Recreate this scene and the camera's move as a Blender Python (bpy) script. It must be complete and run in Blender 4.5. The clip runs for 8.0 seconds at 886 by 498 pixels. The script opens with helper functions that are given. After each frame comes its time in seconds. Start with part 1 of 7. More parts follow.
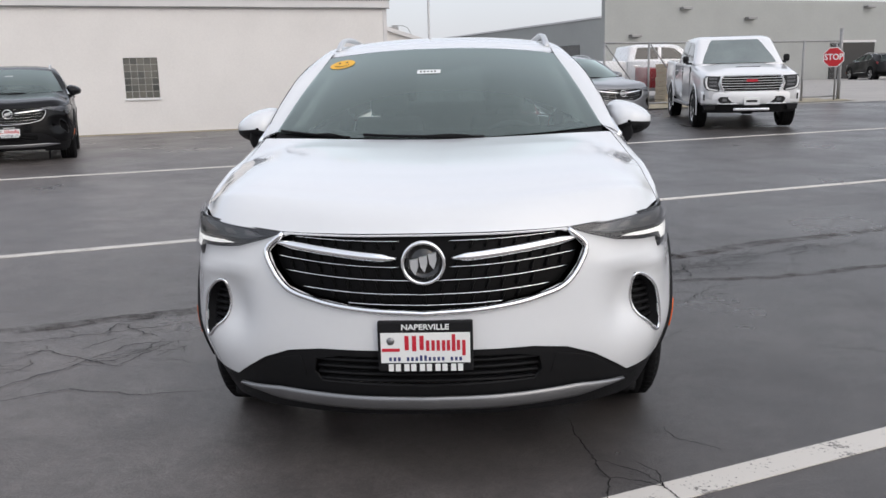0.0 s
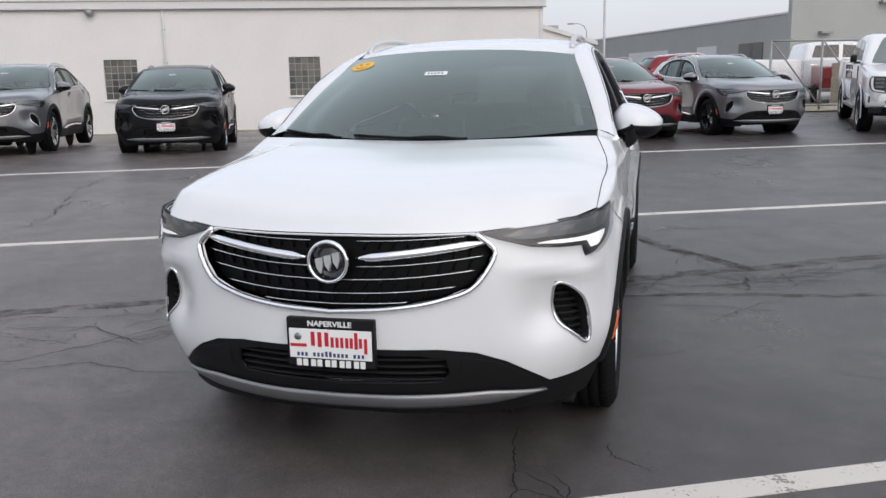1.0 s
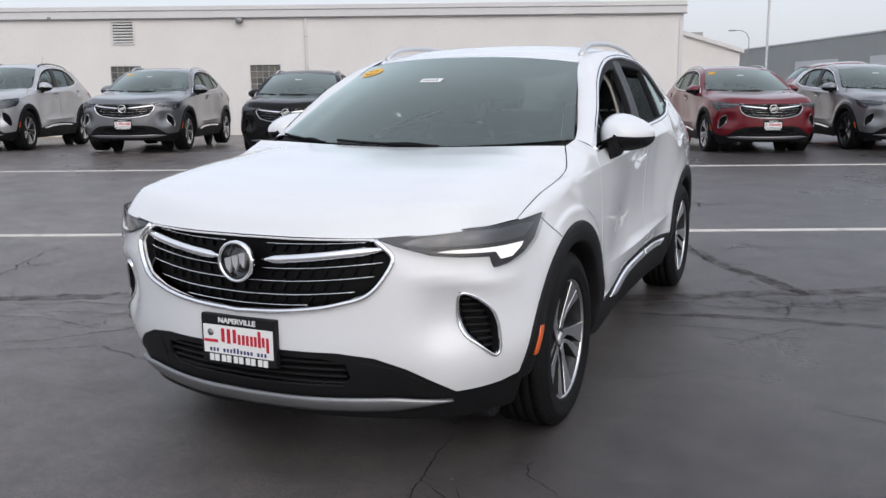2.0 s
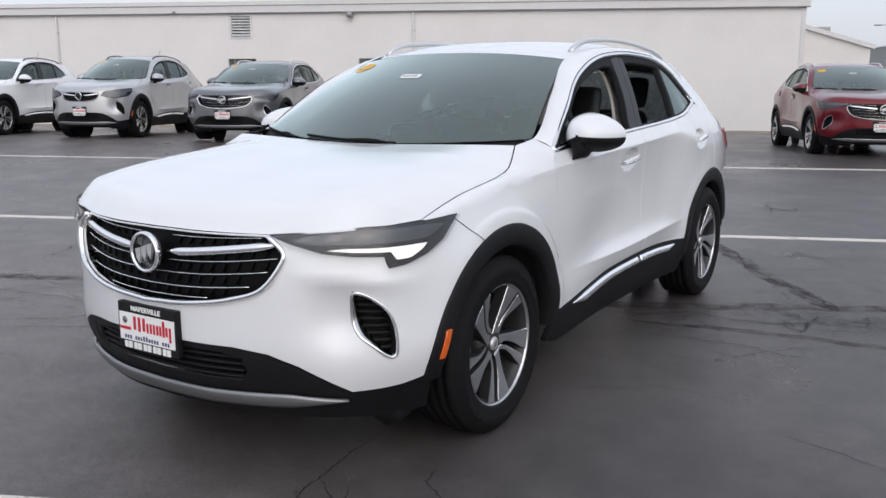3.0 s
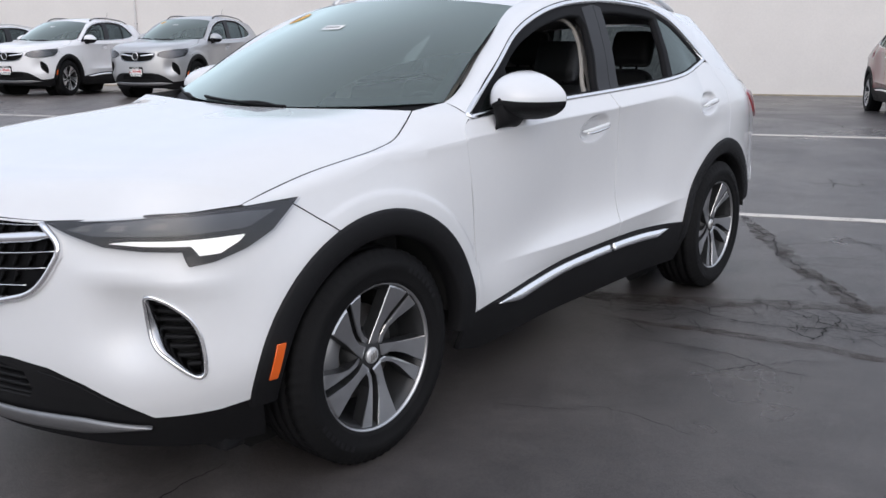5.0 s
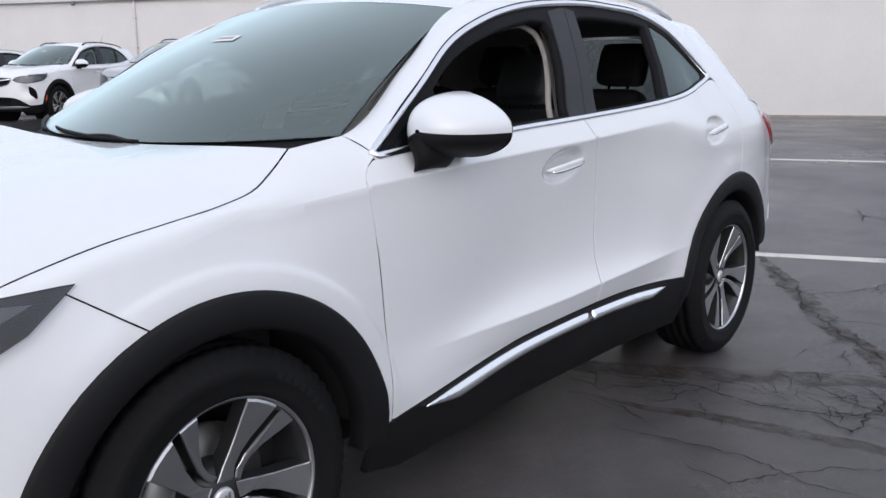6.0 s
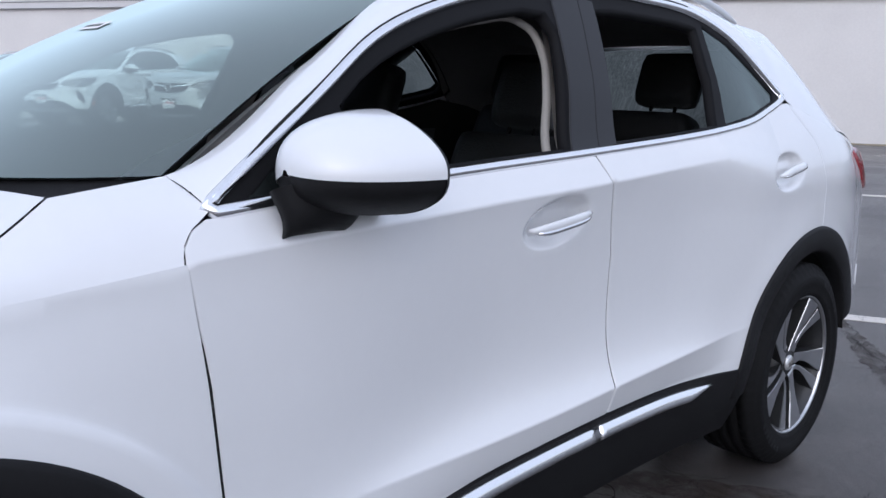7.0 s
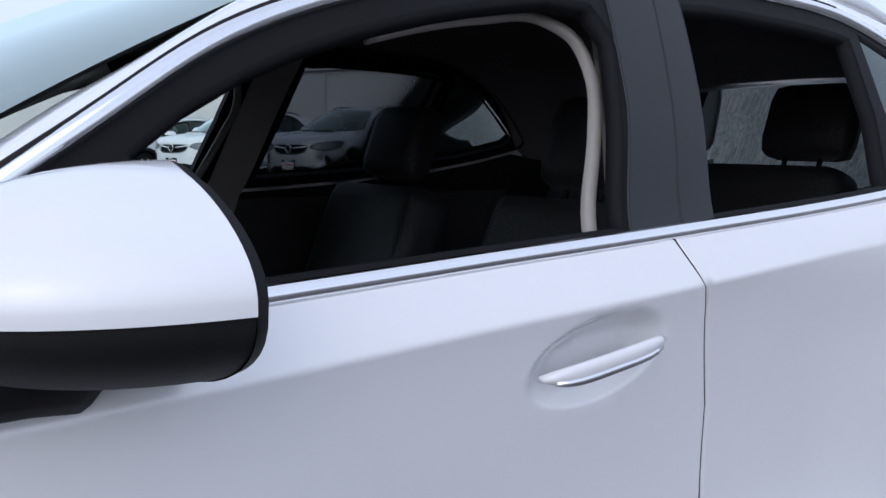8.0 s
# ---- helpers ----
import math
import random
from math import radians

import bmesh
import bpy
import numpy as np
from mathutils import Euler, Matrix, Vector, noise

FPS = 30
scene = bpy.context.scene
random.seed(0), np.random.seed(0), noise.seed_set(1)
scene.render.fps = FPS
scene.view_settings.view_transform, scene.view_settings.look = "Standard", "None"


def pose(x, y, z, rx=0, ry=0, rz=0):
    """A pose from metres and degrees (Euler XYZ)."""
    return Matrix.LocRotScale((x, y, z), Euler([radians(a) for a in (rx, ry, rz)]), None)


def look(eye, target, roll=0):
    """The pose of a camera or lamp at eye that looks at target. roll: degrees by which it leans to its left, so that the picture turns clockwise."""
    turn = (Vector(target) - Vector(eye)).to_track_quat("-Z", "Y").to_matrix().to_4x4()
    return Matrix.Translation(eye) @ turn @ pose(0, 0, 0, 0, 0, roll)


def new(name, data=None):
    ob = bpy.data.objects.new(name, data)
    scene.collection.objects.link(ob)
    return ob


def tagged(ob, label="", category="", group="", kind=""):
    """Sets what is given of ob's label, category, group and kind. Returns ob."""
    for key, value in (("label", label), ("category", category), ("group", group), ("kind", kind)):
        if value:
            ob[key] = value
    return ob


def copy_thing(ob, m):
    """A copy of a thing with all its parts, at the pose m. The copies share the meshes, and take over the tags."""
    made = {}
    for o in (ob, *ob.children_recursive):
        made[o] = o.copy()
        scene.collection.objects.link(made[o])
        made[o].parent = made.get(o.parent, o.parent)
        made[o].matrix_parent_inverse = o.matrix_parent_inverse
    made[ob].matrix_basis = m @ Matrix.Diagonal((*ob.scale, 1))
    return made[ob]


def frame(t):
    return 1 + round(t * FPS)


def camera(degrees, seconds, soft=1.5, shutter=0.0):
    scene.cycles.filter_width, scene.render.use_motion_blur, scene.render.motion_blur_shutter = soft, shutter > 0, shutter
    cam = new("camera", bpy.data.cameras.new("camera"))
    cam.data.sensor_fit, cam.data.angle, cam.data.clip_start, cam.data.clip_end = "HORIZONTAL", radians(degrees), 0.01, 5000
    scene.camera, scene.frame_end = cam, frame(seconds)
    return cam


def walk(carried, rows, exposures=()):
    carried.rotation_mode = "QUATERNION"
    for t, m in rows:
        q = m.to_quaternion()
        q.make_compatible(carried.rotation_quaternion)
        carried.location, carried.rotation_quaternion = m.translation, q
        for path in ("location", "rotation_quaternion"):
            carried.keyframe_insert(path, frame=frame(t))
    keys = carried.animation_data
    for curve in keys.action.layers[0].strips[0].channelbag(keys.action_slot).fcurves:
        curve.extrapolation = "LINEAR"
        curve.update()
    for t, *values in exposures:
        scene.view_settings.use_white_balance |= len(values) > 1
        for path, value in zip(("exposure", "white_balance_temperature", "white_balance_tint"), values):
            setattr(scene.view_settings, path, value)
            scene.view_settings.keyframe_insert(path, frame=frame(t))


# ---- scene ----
cam = camera(54.2, 8.0)
PATH = [
    (0, (0.176, -2.815, 1.392), (0.098, -0.855, 1.004), -1.4),
    (0.5, (0.641, -2.828, 1.407), (0.352, -0.888, 1.017), -1.4),
    (1, (1.072, -2.715, 1.39), (0.592, -0.812, 1.007), -1.2),
    (1.2, (1.233, -2.647, 1.406), (0.683, -0.761, 1.031), -0.9),
    (2.3, (2.086, -2.305, 1.374), (1.187, -0.557, 1.007), -0.5),
    (2.5, (2.212, -2.194, 1.387), (1.263, -0.474, 1.016), -0.4),
    (3, (2.527, -2.007, 1.387), (1.46, -0.358, 1.012), 0.1),
    (3.5, (2.824, -1.872, 1.392), (1.677, -0.28, 1.005), 1.2),
    (4, (2.938, -1.761, 1.368), (1.751, -0.208, 0.947), 0.4),
    (4.2, (2.938, -1.665, 1.36), (1.736, -0.127, 0.924), -0.1),
    (5.3, (2.682, -0.765, 1.344), (1.441, 0.736, 0.889), -0.1),
    (5.5, (2.652, -0.619, 1.339), (1.4, 0.879, 0.905), -0.4),
    (6, (2.443, -0.141, 1.32), (1.175, 1.35, 0.912), -0.4),
    (6.5, (2.257, 0.316, 1.292), (0.956, 1.787, 0.913), -0.0),
    (7, (2.063, 0.743, 1.305), (0.684, 2.142, 0.929), 1.2),
    (7.5, (1.839, 1.137, 1.286), (0.366, 2.453, 0.972), 0.6),
    (8, (1.646, 1.492, 1.276), (0.048, 2.668, 1.030), 0.3),
]
walk(cam, [(t, look(eye, target, roll)) for t, eye, target, roll in PATH], exposures=[(0.0, 0.0, 6360, 10.0), (3.0, 0.0, 6200, 10.5), (4.2, 0.0, 6200, 10.5), (5.5, 0.02, 6040, 11.5), (6.5, 0.01, 5880, 12.2), (7.0, -0.02, 5620, 13.0), (8.0, -0.04, 5580, 13.0)])

# ---- world, sun, exposure ----
world = bpy.data.worlds.new("overcast")
scene.world = world
world.use_nodes = True


def make_world():
    nt = world.node_tree
    nt.nodes.clear()
    N = nt.nodes.new
    out, bg = N("ShaderNodeOutputWorld"), N("ShaderNodeBackground")
    sky = N("ShaderNodeTexSky")
    sky.sky_type, sky.sun_disc = "NISHITA", False
    sky.sun_elevation, sky.sun_rotation = radians(37), radians(137)
    sky.dust_density, sky.air_density = 4.0, 1.0
    coord, sep = N("ShaderNodeTexCoord"), N("ShaderNodeSeparateXYZ")
    ramp = N("ShaderNodeValToRGB")
    ramp.color_ramp.elements[0].position, ramp.color_ramp.elements[0].color = 0.0, (0.74, 0.74, 0.78, 1)
    ramp.color_ramp.elements[1].position, ramp.color_ramp.elements[1].color = 0.95, (0.83, 0.84, 0.88, 1)
    middle = ramp.color_ramp.elements.new(0.35)
    middle.color = (0.90, 0.905, 0.945, 1)
    cloud = N("ShaderNodeTexNoise")
    cloud.inputs["Scale"].default_value, cloud.inputs["Detail"].default_value = 2.2, 4
    soft = N("ShaderNodeMapRange")
    soft.inputs["From Min"].default_value, soft.inputs["From Max"].default_value = 0.3, 0.7
    soft.inputs["To Min"].default_value, soft.inputs["To Max"].default_value = 0.92, 1.06
    mul = N("ShaderNodeVectorMath")
    mul.operation = "MULTIPLY"
    mix = N("ShaderNodeMix")
    mix.data_type = "RGBA"
    mix.inputs[0].default_value = 0.06
    L = nt.links.new
    L(coord.outputs["Generated"], sep.inputs[0])
    L(sep.outputs["Z"], ramp.inputs[0])
    L(coord.outputs["Generated"], cloud.inputs["Vector"])
    L(cloud.outputs[0], soft.inputs["Value"])
    L(ramp.outputs[0], mul.inputs[0])
    L(soft.outputs[0], mul.inputs[1])
    L(mul.outputs[0], mix.inputs[6])
    L(sky.outputs[0], mix.inputs[7])
    L(mix.outputs[2], bg.inputs["Color"])
    bg.inputs["Strength"].default_value = 0.92
    L(bg.outputs[0], out.inputs[0])


make_world()
sun = new("sun", bpy.data.lights.new("sun", "SUN"))
sun.data.energy, sun.data.angle, sun.data.color = 0.60, radians(85), (1.0, 0.99, 0.985)
sun.matrix_world = look((7.2, -7.7, 8.0), (0, 0, 0))


# ---- materials ----
def material(name, color, rough=0.5, metal=0.0, vary=0.0, scale=6.0, bump=0.0, bump_scale=80.0, coat=0.0, spec=0.5, fleck=0.0):
    """A principled material whose colour varies at two scales, with fine relief."""
    m = bpy.data.materials.new(name)
    m.use_nodes = True
    nt = m.node_tree
    p = nt.nodes["Principled BSDF"]
    L, N = nt.links.new, nt.nodes.new
    p.inputs["Base Color"].default_value = (*color, 1)
    p.inputs["Roughness"].default_value, p.inputs["Metallic"].default_value = rough, metal
    p.inputs["Coat Weight"].default_value, p.inputs["Coat Roughness"].default_value = coat, 0.04
    p.inputs["Specular IOR Level"].default_value = spec
    if vary or bump or fleck:
        coord = N("ShaderNodeTexCoord")
    if vary or fleck:
        big, fine, mixer, ramp = N("ShaderNodeTexNoise"), N("ShaderNodeTexNoise"), N("ShaderNodeMix"), N("ShaderNodeMapRange")
        big.inputs["Scale"].default_value, big.inputs["Detail"].default_value = scale, 5
        fine.inputs["Scale"].default_value, fine.inputs["Detail"].default_value = scale * 22, 3
        mixer.inputs[0].default_value = 0.4 if not fleck else 0.4 + fleck
        ramp.inputs["From Min"].default_value, ramp.inputs["From Max"].default_value = 0.3, 0.7
        ramp.inputs["To Min"].default_value, ramp.inputs["To Max"].default_value = 1 - vary, 1 + vary
        mul = N("ShaderNodeVectorMath")
        mul.operation = "MULTIPLY"
        mul.inputs[0].default_value = color
        L(coord.outputs["Object"], big.inputs["Vector"])
        L(coord.outputs["Object"], fine.inputs["Vector"])
        L(big.outputs[0], mixer.inputs[2])
        L(fine.outputs[0], mixer.inputs[3])
        L(mixer.outputs[0], ramp.inputs["Value"])
        L(ramp.outputs[0], mul.inputs[1])
        L(mul.outputs[0], p.inputs["Base Color"])
    if bump:
        tex, b = N("ShaderNodeTexNoise"), N("ShaderNodeBump")
        tex.inputs["Scale"].default_value, tex.inputs["Detail"].default_value = bump_scale, 6
        b.inputs["Strength"].default_value, b.inputs["Distance"].default_value = bump, 0.01
        L(coord.outputs["Object"], tex.inputs["Vector"])
        L(tex.outputs[0], b.inputs["Height"])
        L(b.outputs[0], p.inputs["Normal"])
    return m


def glass_material(name, tint, gloss=1.0, rough=0.0, haze=0.0, sheen=(0.85, 0.97, 0.93)):
    """A thin pane: tinted see-through with a Fresnel reflection."""
    m = bpy.data.materials.new(name)
    m.use_nodes = True
    nt = m.node_tree
    nt.nodes.clear()
    N, L = nt.nodes.new, nt.links.new
    out, mix, clear, shine, fres, amp = (N("ShaderNode" + k) for k in ("OutputMaterial", "MixShader", "BsdfTransparent", "BsdfGlossy", "Fresnel", "Math"))
    clear.inputs[0].default_value = (*tint, 1)
    shine.inputs["Roughness"].default_value = rough
    shine.inputs["Color"].default_value = (*sheen, 1)
    fres.inputs["IOR"].default_value = 1.5
    amp.operation = "MULTIPLY"
    amp.use_clamp = True
    amp.inputs[1].default_value = gloss
    L(fres.outputs[0], amp.inputs[0])
    L(amp.outputs[0], mix.inputs[0])
    # pale diffuse layer, painted in for the veil of reflected sky on the pane
    haze_layer, veil = N("ShaderNodeBsdfDiffuse"), N("ShaderNodeMixShader")
    haze_layer.inputs["Color"].default_value = (0.44, 0.52, 0.50, 1)
    veil.inputs[0].default_value = haze
    L(clear.outputs[0], veil.inputs[1])
    L(haze_layer.outputs[0], veil.inputs[2])
    L(veil.outputs[0], mix.inputs[1])
    L(shine.outputs[0], mix.inputs[2])
    L(mix.outputs[0], out.inputs[0])
    return m


def lamp_material(name, color, strength):
    m = bpy.data.materials.new(name)
    m.use_nodes = True
    p = m.node_tree.nodes["Principled BSDF"]
    p.inputs["Base Color"].default_value = (*color, 1)
    p.inputs["Emission Color"].default_value = (*color, 1)
    p.inputs["Emission Strength"].default_value = strength
    p.inputs["Roughness"].default_value = 0.15
    return m


WHITE = material("white_paint", (0.72, 0.73, 0.745), 0.26, vary=0.012, scale=1.5, coat=1.0)
CHROME = material("chrome", (0.88, 0.885, 0.90), 0.11, 1.0, vary=0.03, scale=8)
DARKCHROME = material("dark_chrome", (0.42, 0.425, 0.44), 0.16, 1.0, vary=0.05, scale=8)
SATIN = material("satin_silver", (0.27, 0.272, 0.28), 0.38, 0.85, vary=0.06, scale=9)
FRAMEBLACK = material("frame_black", (0.006, 0.006, 0.007), 0.60, vary=0.15, spec=0.13)
GRILLEBLACK = material("grille_black", (0.003, 0.003, 0.0033), 0.45, vary=0.2, spec=0.12)
RAIL = material("bright_rail", (0.62, 0.63, 0.64), 0.35, 0.6, vary=0.04)
PLASTIC = material("black_plastic", (0.0072, 0.0072, 0.0082), 0.55, spec=0.22, vary=0.25, scale=5, bump=0.25, bump_scale=900)
GLOSSBLACK = material("gloss_black", (0.006, 0.006, 0.007), 0.12, vary=0.1, coat=0.5)
PILLAR = material("pillar_film", (0.016, 0.0165, 0.019), 0.45, vary=0.1, spec=0.3)
# near-black for hidden parts, and for the shade in gaps and cavities
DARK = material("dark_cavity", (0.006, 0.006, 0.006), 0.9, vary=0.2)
RUBBER = material("tyre_rubber", (0.008, 0.008, 0.0086), 0.66, spec=0.13, vary=0.3, scale=7, bump=0.2, bump_scale=300)
ALLOY = material("machined_alloy", (0.56, 0.565, 0.575), 0.30, 1.0, vary=0.10, scale=14)
POCKET = material("grey_wheel_paint", (0.035, 0.036, 0.038), 0.42, 0.4, vary=0.2, scale=14)
STEEL = material("brake_steel", (0.30, 0.29, 0.28), 0.45, 0.9, vary=0.2, scale=20)
AMBER = material("amber_lens", (0.72, 0.12, 0.012), 0.2, vary=0.08, scale=30, coat=0.6)
REDLENS = material("red_lens", (0.24, 0.008, 0.012), 0.15, vary=0.1, scale=20, coat=0.8)
LEATHER = material("black_leather", (0.024, 0.0245, 0.026), 0.5, vary=0.25, scale=5, bump=0.3, bump_scale=160)
TRIMBEIGE = material("light_pillar_trim", (0.34, 0.32, 0.295), 0.8, vary=0.06, bump=0.2, bump_scale=500)
PALETRIM = material("pale_pillar_trim", (0.62, 0.61, 0.58), 0.8, vary=0.05, bump=0.2, bump_scale=500)
HEADLINER = material("headliner_fabric", (0.17, 0.165, 0.16), 0.9, vary=0.08, bump=0.2, bump_scale=400)
GLASS = glass_material("windscreen_glass", (0.74, 0.84, 0.80), 2.05, rough=0.29, haze=0.075)
TINT = glass_material("privacy_glass", (0.10, 0.11, 0.12), 1.2)
SIDEGLASS = glass_material("side_glass", (0.70, 0.80, 0.76), 1.1)
LENS = glass_material("lamp_lens", (0.76, 0.765, 0.78), 1.4, sheen=(0.9, 0.9, 0.92))
LAMPBASE = material("lamp_housing", (0.020, 0.0205, 0.023), 0.35, vary=0.25, scale=25)
LED = lamp_material("led_strip", (1.0, 0.98, 0.93), 0.85)
LAMPGREY = material("lamp_reflector", (0.16, 0.162, 0.17), 0.3, 0.5, vary=0.2, scale=30)
YELLOW = material("yellow_sticker", (0.83, 0.44, 0.012), 0.45, vary=0.04, scale=20)
PAPER = material("white_paper", (0.78, 0.79, 0.78), 0.6, vary=0.03, scale=20)
INK = material("black_ink", (0.012, 0.012, 0.013), 0.6, vary=0.1)
REDINK = material("red_ink", (0.50, 0.012, 0.03), 0.5, vary=0.06)
BLUEINK = material("blue_ink", (0.03, 0.04, 0.14), 0.5, vary=0.06)


# ---- shape tools ----
def spline(t, v):
    """A smooth curve through the values v at the knots t; takes arrays, and runs on straight past its ends."""
    t, v = np.asarray(t, float), np.asarray(v, float)
    flat = v.ndim == 1
    v = v[:, None] if flat else v
    d = np.diff(v, axis=0) / np.diff(t)[:, None]
    h = np.diff(t)[:, None]
    m = np.vstack([d[:1], (d[:-1] * h[1:] + d[1:] * h[:-1]) / (h[1:] + h[:-1]), d[-1:]])

    def at(x):
        x = np.asarray(x, float)
        xf = np.atleast_1d(x).ravel()
        i = np.clip(np.searchsorted(t, xf) - 1, 0, len(t) - 2)
        w = (t[i + 1] - t[i])
        s = np.clip((xf - t[i]) / w, 0, 1)[:, None]
        w = w[:, None]
        out = (2 * s**3 - 3 * s**2 + 1) * v[i] + (s**3 - 2 * s**2 + s) * w * m[i] + (3 * s**2 - 2 * s**3) * v[i + 1] + (s**3 - s**2) * w * m[i + 1]
        out = out + np.where((xf < t[0])[:, None], (xf - t[0])[:, None] * m[0], 0) + np.where((xf > t[-1])[:, None], (xf - t[-1])[:, None] * m[-1], 0)
        return out[:, 0].reshape(x.shape) if flat else out.reshape(x.shape + (v.shape[1],))

    return at


def through_points(points, n=60):
    """n points along a smooth curve through the given ones, evenly by length."""
    p = np.asarray(points, float)
    s = np.r_[0, np.cumsum(np.linalg.norm(np.diff(p, axis=0), axis=1))]
    return spline(s, p)(np.linspace(0, s[-1], n))


def dense(points, step):
    """A polyline with more points on its straight pieces."""
    p = [np.asarray(q, float) for q in points]
    out = []
    for a, b in zip(p, p[1:]):
        k = max(1, int(math.ceil(np.linalg.norm(b - a) / step)))
        out += [a + (b - a) * i / k for i in range(k)]
    return np.array(out + [p[-1]])


def to_mesh(name, verts, faces, mat, normals=None, smooth=True):
    me = bpy.data.meshes.new(name)
    me.from_pydata([tuple(v) for v in np.asarray(verts, float)], [], [tuple(int(i) for i in f) for f in faces])
    me.materials.append(mat)
    me.validate()
    if smooth:
        me.polygons.foreach_set("use_smooth", [True] * len(me.polygons))
        if normals is not None and len(me.vertices) == len(normals):
            me.normals_split_custom_set_from_vertices([tuple(n) for n in normals])
    me.update()
    return me


def part(name, me, mat=None, parent=None, label=""):
    """One mesh (or bmesh) as a part of a thing or of a part."""
    if isinstance(me, bmesh.types.BMesh):
        data = bpy.data.meshes.new(name)
        me.to_mesh(data)
        me.free()
        me = data
    if mat is not None and not me.materials:
        me.materials.append(mat)
    ob = new(name, me)
    if parent is not None:
        ob.parent = parent
    if label:
        ob["label"] = label
    return ob


def inside(poly, pts):
    """Which of the points lie inside the polygon."""
    x, y = pts[:, 0], pts[:, 1]
    hit = np.zeros(len(pts), bool)
    for (x0, y0), (x1, y1) in zip(poly, np.roll(poly, -1, axis=0)):
        if y0 != y1:
            hit ^= ((y0 > y) != (y1 > y)) & (x < (x1 - x0) * (y - y0) / (y1 - y0) + x0)
    return hit


def near(poly, pts, far):
    """Which points lie closer than far to the closed line."""
    out = np.zeros(len(pts), bool)
    for a, b in zip(poly, np.roll(poly, -1, axis=0)):
        ab = b - a
        s = np.clip(((pts - a) @ ab) / max(ab @ ab, 1e-12), 0, 1)
        out |= np.linalg.norm(pts - a - s[:, None] * ab, axis=1) < far
    return out


from mathutils import geometry as flat_geometry


